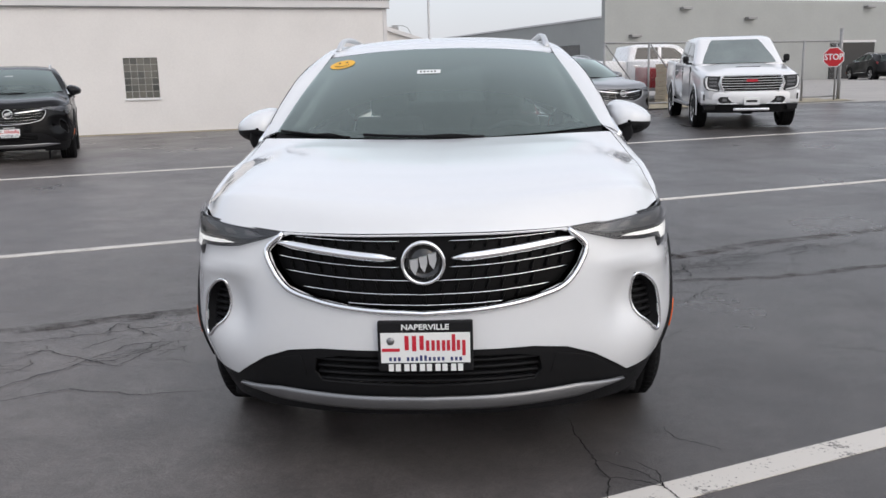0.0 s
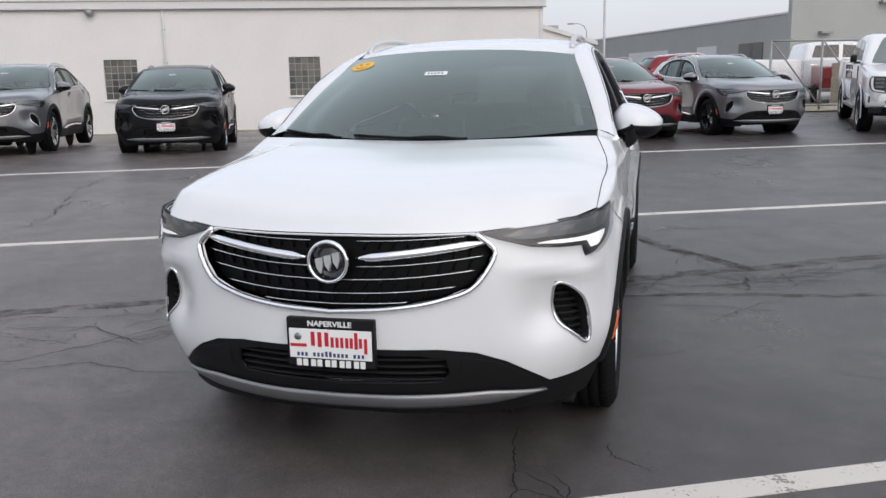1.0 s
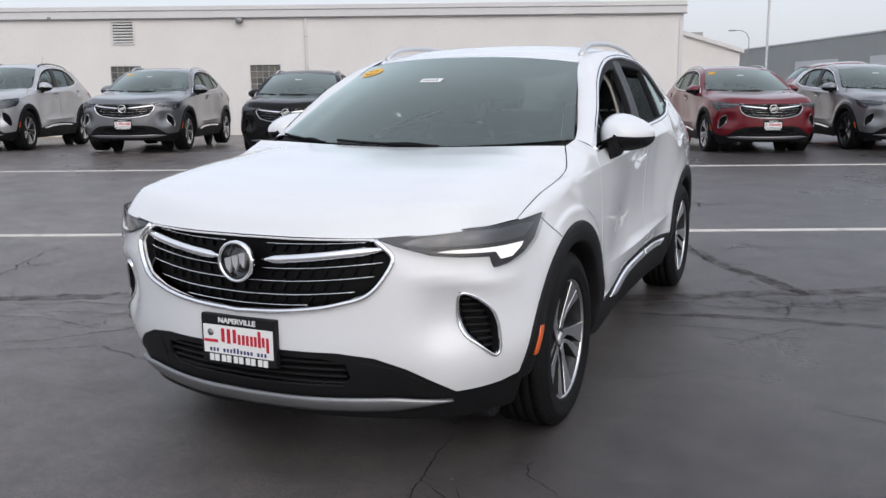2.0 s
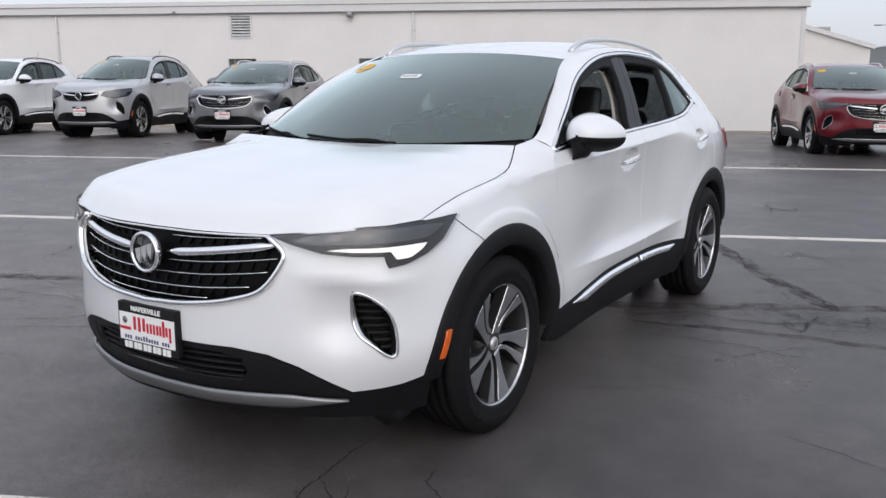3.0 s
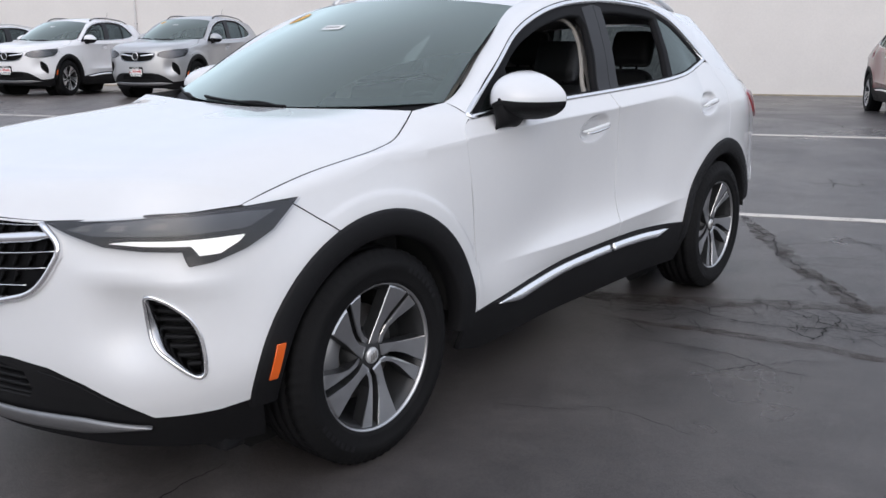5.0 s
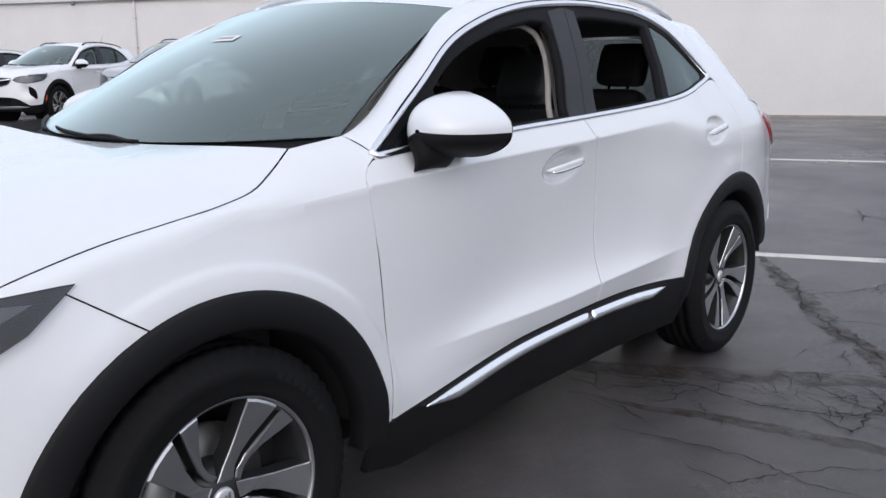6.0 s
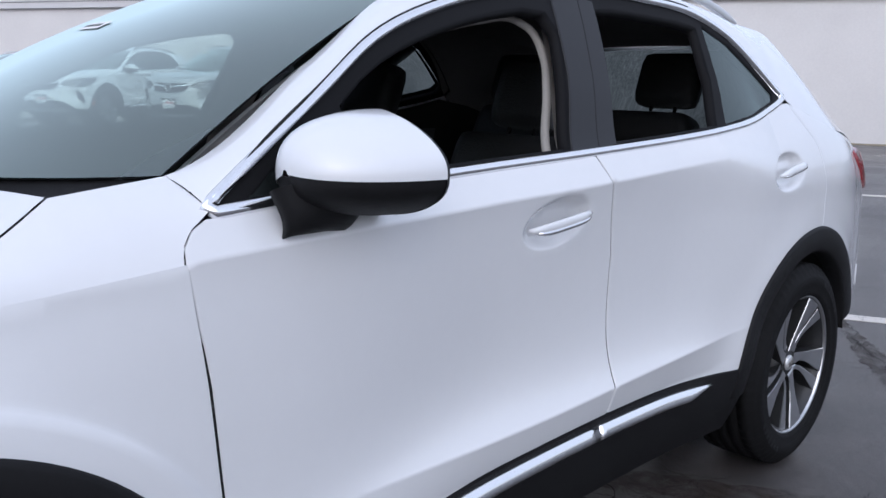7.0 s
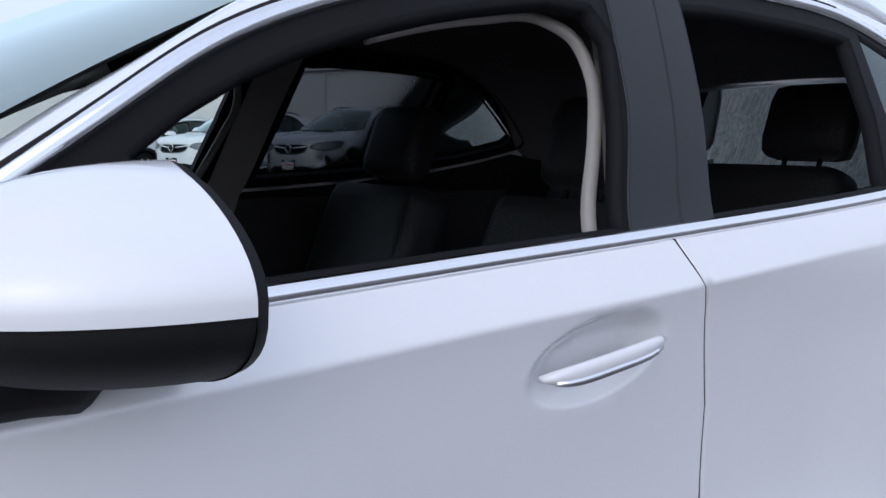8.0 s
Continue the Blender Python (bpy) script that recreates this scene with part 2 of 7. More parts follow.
def patch(outline, f, step, holes=(), fold=0.012, flip=False, lines=()):
    """Vertices, faces and normals of a sheet that fills the outline (less its holes) in two parameters and is laid into space by f, with its rim folded in."""
    close = lambda o: dense(list(o) + [o[0]], step)[:-1]
    loops = [close(outline)] + [close(h) for h in holes]
    lo, hi = loops[0].min(0), loops[0].max(0)
    gx, gy = np.meshgrid(np.arange(lo[0] + step / 2, hi[0], step), np.arange(lo[1] + step / 2, hi[1], step))
    gx[1::2] += step / 2
    grid_pts = np.c_[gx.ravel(), gy.ravel()]
    keep = inside(loops[0], grid_pts)
    for k, l in enumerate(loops):
        if k:
            keep &= ~inside(l, grid_pts)
        keep &= ~near(l, grid_pts, step * 0.45)
    runs = []
    for line in lines:
        l = dense(line, step)
        ok = inside(loops[0], l) & ~near(loops[0], l, step * 0.7)
        for h in loops[1:]:
            ok &= ~inside(h, l) & ~near(h, l, step * 0.7)
        l = l[ok]
        if len(l) > 1:
            runs.append(l)
            gap = np.min(np.linalg.norm(grid_pts[:, None] - l[None], axis=2), axis=1)
            keep &= gap > step * 0.6
    grid_pts = grid_pts[keep]
    pts, edges = [], []
    for l in loops:
        n0 = len(pts)
        pts += [Vector(p) for p in l]
        edges += [(n0 + i, n0 + (i + 1) % len(l)) for i in range(len(l))]
    for l in runs:
        n0 = len(pts)
        pts += [Vector(p) for p in l]
        edges += [(n0 + i, n0 + i + 1) for i in range(len(l) - 1) if np.linalg.norm(l[i + 1] - l[i]) < step * 2]
    pts += [Vector(p) for p in grid_pts]
    uv, _, tris, origin, _, _ = flat_geometry.delaunay_2d_cdt(pts, edges, [], 0, 1e-6)
    uv = np.array([tuple(p) for p in uv])
    tris = np.array([t for t in tris if len(t) == 3])
    mid = uv[tris].mean(1)
    ok = inside(loops[0], mid)
    for l in loops[1:]:
        ok &= ~inside(l, mid)
    tris = tris[ok]
    P = f(uv[:, 0], uv[:, 1])
    e = 2e-3
    Nn = np.cross(f(uv[:, 0] + e, uv[:, 1]) - f(uv[:, 0] - e, uv[:, 1]), f(uv[:, 0], uv[:, 1] + e) - f(uv[:, 0], uv[:, 1] - e))
    Nn /= np.maximum(np.linalg.norm(Nn, axis=1), 1e-12)[:, None]
    a, b, c = uv[tris[:, 0]], uv[tris[:, 1]], uv[tris[:, 2]]
    area = (b[:, 0] - a[:, 0]) * (c[:, 1] - a[:, 1]) - (b[:, 1] - a[:, 1]) * (c[:, 0] - a[:, 0])
    tris[area < 0] = tris[area < 0][:, ::-1]
    verts, faces, norms = list(P), [tuple(t) for t in tris], list(Nn)
    if fold:
        back = {}
        for new_i, olds in enumerate(origin):
            for o in olds:
                back[o] = new_i
        start = 0
        for k, l in enumerate(loops):
            n = len(l)
            idx = [back.get(start + i, 0) for i in range(n)]
            start += n
            ring = P[idx]
            tang = np.roll(ring, -1, axis=0) - np.roll(ring, 1, axis=0)
            side = np.cross(tang, Nn[idx])
            side /= np.maximum(np.linalg.norm(side, axis=1), 1e-9)[:, None]
            sgn = 1.0
            o2 = uv[idx]
            turn = np.sum(o2[:, 0] * np.roll(o2[:, 1], -1) - np.roll(o2[:, 0], -1) * o2[:, 1])
            if (turn < 0) != (k > 0):
                sgn = -1.0
            side = side * sgn
            r = 0.3 * fold
            mid_ring = ring + side * r * 0.8 - Nn[idx] * r
            low = mid_ring - Nn[idx] * (fold - r)
            base = len(verts)
            verts += list(ring) + list(mid_ring) + list(low)
            soft_n = Nn[idx] + side
            soft_n /= np.linalg.norm(soft_n, axis=1)[:, None]
            norms += list(Nn[idx]) + list(soft_n) + list(side)
            for i in range(n):
                j = (i + 1) % n
                for lev in (0, 1):
                    q = (base + lev * n + i, base + lev * n + j, base + (lev + 1) * n + j, base + (lev + 1) * n + i)
                    faces.append(q[::-1] if sgn > 0 else q)
    V, M = np.array(verts), np.array(norms)
    if flip:
        faces = [t[::-1] for t in faces]
        M = -M
    return V, faces, M


def sheet(f, us, vs, close_u=False, flip=False):
    """A grid of quads over two parameters."""
    U, Vv = np.meshgrid(us, vs, indexing="ij")
    P = f(U.ravel(), Vv.ravel())
    nu, nv = len(us), len(vs)
    faces = []
    for i in range(nu if close_u else nu - 1):
        for j in range(nv - 1):
            a, b = i * nv + j, ((i + 1) % nu) * nv + j
            q = (a, b, b + 1, a + 1)
            faces.append(q[::-1] if flip else q)
    return P, faces


def join(*pieces):
    """Several (verts, faces) as one."""
    V, F, n = [], [], 0
    for p in pieces:
        V.append(np.asarray(p[0], float))
        F += [tuple(i + n for i in f) for f in p[1]]
        n += len(p[0])
    return np.vstack(V), F


def block(lo, hi, soft=0.0):
    """A box from corner to corner with bevelled edges, as (verts, faces)."""
    bm = bmesh.new()
    bmesh.ops.create_cube(bm, size=1)
    for v in bm.verts:
        v.co = Vector([lo[k] + (v.co[k] + 0.5) * (hi[k] - lo[k]) for k in range(3)])
    if soft:
        bmesh.ops.bevel(bm, geom=bm.edges[:], offset=soft, segments=2, affect="EDGES", profile=0.6)
    bm.verts.index_update()
    out = np.array([v.co[:] for v in bm.verts]), [tuple(v.index for v in f.verts) for f in bm.faces]
    bm.free()
    return out


def lathe(profile, seg=64, close=False):
    """A profile of (radius, x) turned round the x axis."""
    p = np.asarray(profile, float)
    a = np.linspace(0, 2 * np.pi, seg, endpoint=False)
    P = np.stack([np.broadcast_to(p[None, :, 1], (seg, len(p))), p[None, :, 0] * np.cos(a)[:, None], p[None, :, 0] * np.sin(a)[:, None]], -1).reshape(-1, 3)
    n = len(p)
    faces = [(i * n + j, i * n + j + 1, ((i + 1) % seg) * n + j + 1, ((i + 1) % seg) * n + j) for i in range(seg) for j in range(n - 1)]
    return P, faces


def band(points, normals, width, height, closed=False, shape=((-.5, -.3), (-.5, .55), (-.28, 1), (.28, 1), (.5, .55), (.5, -.3))):
    """A raised strip along a line on a surface."""
    p, nn = np.asarray(points, float), np.asarray(normals, float)
    t = np.roll(p, -1, axis=0) - np.roll(p, 1, axis=0)
    if not closed:
        t[0], t[-1] = p[1] - p[0], p[-1] - p[-2]
    t /= np.maximum(np.linalg.norm(t, axis=1), 1e-9)[:, None]
    s = np.cross(nn, t)
    s /= np.maximum(np.linalg.norm(s, axis=1), 1e-9)[:, None]
    w = np.broadcast_to(np.asarray(width, float), (len(p),))
    V = np.concatenate([(p + s * (a * w)[:, None] + nn * (b * height))[:, None] for a, b in shape], 1).reshape(-1, 3)
    n, k = len(p), len(shape)
    faces = []
    for i in range(n if closed else n - 1):
        for j in range(k - 1):
            a, b = i * k + j, ((i + 1) % n) * k + j
            faces.append((a, a + 1, b + 1, b))
    if not closed:
        faces += [tuple(range(k))[::-1], tuple((n - 1) * k + j for j in range(k))]
    return V, faces


def tube(points, radius, seg=8):
    p = np.asarray(points, float)
    t = np.gradient(p, axis=0)
    t /= np.maximum(np.linalg.norm(t, axis=1), 1e-9)[:, None]
    ref = np.where(np.abs(t[:, 2:3]) > 0.9, np.array([[1.0, 0, 0]]), np.array([[0, 0, 1.0]]))
    a = np.cross(t, ref)
    a /= np.linalg.norm(a, axis=1)[:, None]
    b = np.cross(t, a)
    r = np.broadcast_to(np.asarray(radius, float), (len(p),))
    V = np.concatenate([(p + (a * np.cos(q) + b * np.sin(q)) * r[:, None])[:, None] for q in np.linspace(0, 2 * np.pi, seg, endpoint=False)], 1).reshape(-1, 3)
    faces = [(i * seg + j, i * seg + (j + 1) % seg, (i + 1) * seg + (j + 1) % seg, (i + 1) * seg + j) for i in range(len(p) - 1) for j in range(seg)]
    faces += [tuple(range(seg))[::-1], tuple((len(p) - 1) * seg + j for j in range(seg))]
    return V, faces


def lettering(name, text, size, mat, parent, at, stretch=1.0, label="", thick=0.001, offset=0.0):
    """Raised letters in the built-in font, as a mesh, centred at the pose."""
    cu = bpy.data.curves.new(name, "FONT")
    cu.body, cu.size, cu.extrude, cu.align_x, cu.align_y, cu.offset = text, size, thick, "CENTER", "CENTER", offset
    cu.resolution_u = 3
    ob = new(name, cu)
    me = bpy.data.meshes.new_from_object(ob.evaluated_get(bpy.context.evaluated_depsgraph_get()))
    bpy.data.objects.remove(ob)
    me.materials.clear()
    me.materials.append(mat)
    me.transform(at @ Matrix.Diagonal((stretch, 1, 1, 1)))
    return part(name, me, None, parent, label)


# ---- the car's master surface: a plan line, and how far each height stands out from it ----
PLAN = through_points([(0, -0.030), (0.25, -0.012), (0.49, 0.060), (0.69, 0.160), (0.825, 0.290), (0.885, 0.440), (0.912, 0.600), (0.930, 0.920), (0.936, 1.50),
                       (0.936, 2.50), (0.930, 3.30), (0.920, 3.70), (0.875, 4.20), (0.80, 4.44), (0.60, 4.575), (0, 4.620)], 1200)
PLAN_U = np.r_[0, np.cumsum(np.linalg.norm(np.diff(PLAN, axis=0), axis=1))]
U_END = float(PLAN_U[-1])
plan_at = lambda u: np.stack([np.interp(u, PLAN_U, PLAN[:, k]) for k in (0, 1)], -1)
tangent = np.gradient(PLAN, PLAN_U, axis=0)
tangent = np.stack([np.convolve(np.pad(tangent[:, k], 12, mode="edge"), np.ones(25) / 25, "valid") for k in (0, 1)], -1)
tangent /= np.linalg.norm(tangent, axis=1)[:, None]
OUTWARD = np.stack([tangent[:, 1] * np.clip(PLAN_U / 0.12, 0, 1), -tangent[:, 0]], -1)
OUTWARD /= np.linalg.norm(OUTWARD, axis=1)[:, None]


def u_of_y(y):
    """The place along the plan line beside the station y."""
    return np.interp(y, PLAN[:, 1], PLAN_U)


def u_of_x(x):
    """The place along the plan line, on the front, at the half width x."""
    return np.interp(x, PLAN[:700, 0], PLAN_U[:700])


Z_KNOTS = (0.18, 0.32, 0.45, 0.60, 0.80, 0.92, 1.04, 1.12, 1.30, 1.45, 1.56)
STATIONS = [
    (0.0, (-0.09, -0.03, 0.010, 0.018, 0.000, -0.035, -0.10, -0.15, -0.25, -0.35, -0.42)),
    (float(u_of_x(0.49)), (-0.09, -0.03, 0.008, 0.014, 0.002, -0.030, -0.10, -0.15, -0.25, -0.35, -0.42)),
    (float(u_of_x(0.83)), (-0.11, -0.04, 0.006, 0.010, 0.004, -0.016, -0.07, -0.11, -0.20, -0.30, -0.38)),
    (float(u_of_y(0.50)), (-0.09, -0.025, 0.014, 0.018, 0.004, -0.022, -0.06, -0.09, -0.18, -0.27, -0.34)),
    (float(u_of_y(0.92)), (-0.08, -0.03, -0.006, -0.002, 0.002, -0.006, -0.028, -0.062, -0.15, -0.22, -0.28)),
    (float(u_of_y(1.9)), (-0.09, -0.035, -0.012, -0.022, -0.014, -0.007, -0.002, -0.058, -0.125, -0.197, -0.262)),
    (float(u_of_y(3.1)), (-0.09, -0.035, -0.012, -0.020, -0.012, -0.008, -0.004, -0.048, -0.125, -0.200, -0.262)),
    (float(u_of_y(3.7)), (-0.08, -0.03, -0.004, 0.000, 0.002, 0.000, -0.014, -0.040, -0.135, -0.215, -0.280)),
    (float(u_of_y(4.35)), (-0.13, -0.05, 0.000, 0.004, 0.000, -0.004, -0.025, -0.060, -0.17, -0.27, -0.36)),
    (U_END, (-0.10, -0.04, 0.010, 0.016, 0.000, -0.015, -0.05, -0.10, -0.24, -0.40, -0.52)),
]
STATION_U = np.array([s[0] for s in STATIONS])
STATION_D = [spline(Z_KNOTS, s[1]) for s in STATIONS]
CREASED_LOW = [spline(Z_KNOTS[:7], s[1][:7]) for s in STATIONS]
CREASED_HIGH = [spline(Z_KNOTS[6:], s[1][6:]) for s in STATIONS]
AXLES = (0.92, 3.699)
HUB_Z, TYRE_R = 0.357, 0.361
shoulder_z = spline((0.6, 1.1, 1.37, 1.64, 2.08, 2.46, 3.05, 3.3, 3.8), (0.985, 1.012, 1.034, 1.051, 1.068, 1.080, 1.112, 1.130, 1.165))
crease_z = spline((1.3, 1.7, 2.0, 2.3, 2.6, 3.2, 3.6), (0.560, 0.552, 0.548, 0.550, 0.560, 0.582, 0.61))


def body(u, z, lift=0.0):
    """The point of the body's skin at u along the plan line and the height z, lifted off it."""
    u, z = np.asarray(u, float), np.asarray(z, float)
    # heights measured from the crisp shoulder line, which fades out towards both ends
    y = plan_at(u)[:, 1]
    zs = shoulder_z(y)
    long = np.clip((y - 0.70) / 0.45, 0, 1) * np.clip((3.2 - y) / 0.6, 0, 1)
    zw = z + np.clip((y - 0.70) / 0.3, 0, 1) * np.clip((3.45 - y) / 0.4, 0, 1) * (1.04 - zs) * np.exp(-((z - zs) / 0.16) ** 2)
    soft_d = np.stack([d(zw) for d in STATION_D])
    crisp_d = np.stack([np.where(zw < 1.04, a(zw), b(zw)) for a, b in zip(CREASED_LOW, CREASED_HIGH)])
    D = soft_d * (1 - long) + crisp_d * long
    i = np.clip(np.searchsorted(STATION_U, u) - 1, 0, len(STATION_U) - 2)
    s = np.clip((u - STATION_U[i]) / (STATION_U[i + 1] - STATION_U[i]), 0, 1)
    s = s * s * (3 - 2 * s)
    k = np.arange(len(u))
    off = D[i, k] * (1 - s) + D[i + 1, k] * s
    p = plan_at(u)
    y = p[:, 1]
    # the hollow of the doors above the sill, and the swell round the wheel arches
    zc = crease_z(y)
    hollow = np.clip((y - 1.50) / 0.65, 0, 1) * np.clip((3.40 - y) / 0.6, 0, 1)
    hollow = hollow * hollow * (3 - 2 * hollow)
    reach = np.interp(y, (1.6, 2.0, 3.2), (0.12, 0.16, 0.30))
    above = np.maximum(z - zc, 0) / reach
    below = np.clip((zc - z) / 0.09, 0, 1)
    off = off - hollow * np.where(z > zc, 0.040 * above * np.exp(1 - above), 0.034 * below)
    # the side draws in under the shoulder line
    d_low = np.maximum(zs - z, 0)
    off = off - 0.14 * long * d_low * np.exp(-d_low / 0.13)
    off = off - 0.044 * np.exp(-((p[:, 0] - 0.705) / 0.088) ** 2 - ((z - 0.605) / 0.115) ** 2) * (y < 0.6)
    flare = np.clip((0.562 - np.hypot(y - AXLES[0], z - HUB_Z)) / 0.022, 0, 1)
    off = off + 0.006 * flare * flare * (3 - 2 * flare) * (np.abs(p[:, 0]) > 0.8) * np.clip((z - 0.45) / 0.2, 0, 1) * np.clip((y - 0.55) / 0.2, 0, 1)
    for ya in AXLES:
        r = np.hypot(y - ya, z - HUB_Z)
        off = off + 0.009 * np.exp(-((r - 0.49) / 0.075) ** 2) * np.clip((z - 0.30) / 0.2, 0, 1) * (np.abs(p[:, 0]) > 0.8)
    # the ridge that runs from under the lamp to above the side vent
    off = off + 0.012 * np.exp(-((z - 0.735 + 0.1 * (p[:, 0] - 0.75)) / 0.035) ** 2) * np.clip((p[:, 0] - 0.55) / 0.15, 0, 1) * np.clip((0.42 - y) / 0.15, 0, 1)
    nx = np.interp(u, PLAN_U, OUTWARD[:, 0])
    ny = np.interp(u, PLAN_U, OUTWARD[:, 1])
    off = off + lift
    return np.stack([p[:, 0] + nx * off, y + ny * off, z], -1)


def body_normals(u, z):
    e = 2e-3
    n = np.cross(body(u + e, z) - body(u - e, z), body(u, z + e) - body(u, z - e))
    return n / np.linalg.norm(n, axis=1)[:, None]


side = lambda pts: [(float(u_of_y(y)), z) for y, z in pts]
front = lambda pts: [(float(u_of_x(x)), z) for x, z in pts]


def arc(ya, r, a0, a1, n=24):
    """Points (y, z) of a wheel arch, by angles in degrees from the rear, through the top, to the front."""
    return [(ya + r * math.cos(radians(a)), HUB_Z + r * math.sin(radians(a))) for a in np.linspace(a0, a1, n)]


belt_z = spline((1.40, 1.60, 2.06, 2.49, 3.06, 3.30, 3.55, 3.72), (1.092, 1.108, 1.129, 1.146, 1.178, 1.202, 1.250, 1.292))
sill_z = spline((1.40, 1.60, 2.0, 2.4, 2.9, 3.25), (0.385, 0.412, 0.455, 0.475, 0.470, 0.446))
SEAM_FRONT = [(1.413, 1.092), (1.386, 1.078), (1.368, 1.056), (1.365, 1.036), (1.398, 0.84), (1.424, 0.564), (1.432, 0.39)]
SEAM_MID = [(2.468, 1.142), (2.500, 1.055), (2.534, 0.895), (2.546, 0.60), (2.535, 0.47)]
SEAM_REAR = [(3.650, 1.262), (3.775, 1.12), (3.790, 0.98), (3.745, 0.86)]
DLO_TOP = [(1.425, 1.108), (1.545, 1.185), (1.70, 1.288), (1.845, 1.380), (2.10, 1.472), (2.30, 1.515), (2.58, 1.545), (2.95, 1.550), (3.24, 1.522), (3.40, 1.464), (3.525, 1.376), (3.630, 1.284)]
SEAM_HOOD = [(0.856, 0.444, 0.925), (0.857, 0.56, 0.956), (0.858, 0.70, 0.987), (0.864, 0.85, 1.011), (0.860, 0.98, 1.030), (0.850, 1.07, 1.051), (0.829, 1.14, 1.087), (0.800, 1.216, 1.133)]
ROOF_EDGE = [(0.800, 1.216, 1.133), (0.788, 1.405, 1.152), (0.705, 1.74, 1.336), (0.618, 2.06, 1.508), (0.606, 2.26, 1.560), (0.605, 2.60, 1.592), (0.595, 3.20, 1.580), (0.565, 3.70, 1.535),
             (0.545, 4.07, 1.482), (0.600, 4.29, 1.29), (0.690, 4.46, 1.12)]
roof_mid = spline((1.97, 2.2, 2.6, 3.2, 3.8, 4.12), (1.547, 1.592, 1.630, 1.618, 1.560, 1.515))


def make_wheel(parent, at, mirror, q, dark_rim=False):
    """A road wheel: tyre, barrel, five swept double spokes, cap, nuts, brake disc."""
    sx = -1.0 if mirror else 1.0
    fine = q < 0.04
    seg = 180 if fine else 48
    wheel = new("wheel", None)
    wheel.parent, wheel.location = parent, at

    def put(name, VF, mat, label="", under=None, smooth=True):
        V = np.array(VF[0]) * (sx, 1, 1)
        F = [f[::-1] for f in VF[1]] if mirror else VF[1]
        me = to_mesh(name, V, F, mat, None, smooth)
        return part(name, me, None, under or wheel, label)

    R, h = TYRE_R, 0.1175
    prof = [(0.240, -h + .012), (0.252, -h - 0.004), (0.29, -h - 0.008), (0.335, -h + 0.004), (0.352, -h + 0.018)]
    for x in (-0.082, -0.042, 0.0, 0.042, 0.082):
        prof += [(R - 0.002 if abs(x) > .06 else R, x - 0.016), (R - 0.002 if abs(x) > .06 else R, x + 0.016), (R - 0.009, x + 0.018), (R - 0.009, x + 0.022)]
    prof = prof[:-2] + [(0.352, h - 0.018), (0.342, h - 0.005), (0.335, h - 0.002), (0.318, h + 0.007), (0.315, h + 0.009), (0.290, h + 0.009), (0.287, h + 0.007), (0.262, h + 0.006), (0.255, h + 0.004), (0.247, h - 0.004), (0.240, h - .014)]
    V, F = lathe(prof, seg)
    if fine:
        n = len(prof)
        V = V.reshape(seg, n, 3)
        pr = np.array(prof)
        edge = (np.abs(pr[:, 1]) > 0.062) & (pr[:, 0] > 0.334)
        mask = (np.arange(seg) % 3 == 0)
        V[np.ix_(mask, edge, [1, 2])] *= 0.985
        V = V.reshape(-1, 3)
    tyre = put("tyre", (V, F), RUBBER)
    if fine:
        # raised bars where the maker's name stands on the sidewall
        for a0 in (62, 242):
            for k in range(7):
                a = np.radians(a0 - k * 5.2 + np.linspace(-1.7, 1.7, 4))
                f = lambda t, r: np.stack([np.full_like(t, h + 0.0095), r * np.cos(t), r * np.sin(t)], -1)
                put("raised_bar", sheet(f, a, np.array([0.293, 0.311])), PLASTIC, under=tyre)
    barrel = [(0.243, 0.105), (0.247, 0.112), (0.246, 0.106), (0.232, 0.098), (0.224, 0.07), (0.214, 0.02), (0.21, -0.10), (0.03, -0.10)]
    face_mat, well_mat = (GLOSSBLACK, GLOSSBLACK) if dark_rim else (ALLOY, POCKET)
    rim = put("rim", lathe(barrel, max(seg // 2, 40)), well_mat)
    put("rim_lip", lathe([(0.2475, 0.100), (0.2480, 0.1115), (0.2462, 0.1130), (0.2425, 0.110), (0.2398, 0.1075), (0.2392, 0.092)], max(seg // 2, 40)), face_mat, under=rim)

    dish = lambda r: 0.080 + 0.026 * np.clip((r - 0.05) / 0.185, 0, 1) ** 1.3

    def blade(outline, lift=0.0):
        """A flat-faced arm of a spoke from its outline in (radius, degrees), with deep walls."""
        n = len(outline)
        r = np.array([o[0] for o in outline])
        a = np.radians([o[1] for o in outline])
        top = np.stack([dish(r) + lift, r * np.cos(a), r * np.sin(a)], -1)
        c = top.mean(0)
        inner = c + (top - c) * 0.93
        inner[:, 0] = top[:, 0] + 0.003
        deep = top.copy()
        deep[:, 0] -= 0.045
        F = [tuple(range(n))] + [(i + n, (i + 1) % n + n, (i + 1) % n, i) for i in range(n)]
        walls = [(i + n, (i + 1) % n + n, (i + 1) % n, i) for i in range(n)]
        return (np.vstack([inner, top]), F), (np.vstack([top, deep]), walls)

    wide = [(0.046, 46), (0.075, 27), (0.110, 18), (0.150, 14), (0.200, 12), (0.2385, 11), (0.2385, 4), (0.2385, -4), (0.2385, -11), (0.200, -9), (0.150, -4), (0.110, 0), (0.075, 2), (0.046, -8)]
    thin = [(0.050, -22), (0.070, -10), (0.110, -10), (0.150, -13), (0.200, -15.5), (0.2385, -17), (0.2385, -23), (0.2385, -29), (0.200, -27), (0.150, -22.5), (0.110, -19), (0.075, -22), (0.054, -36)]
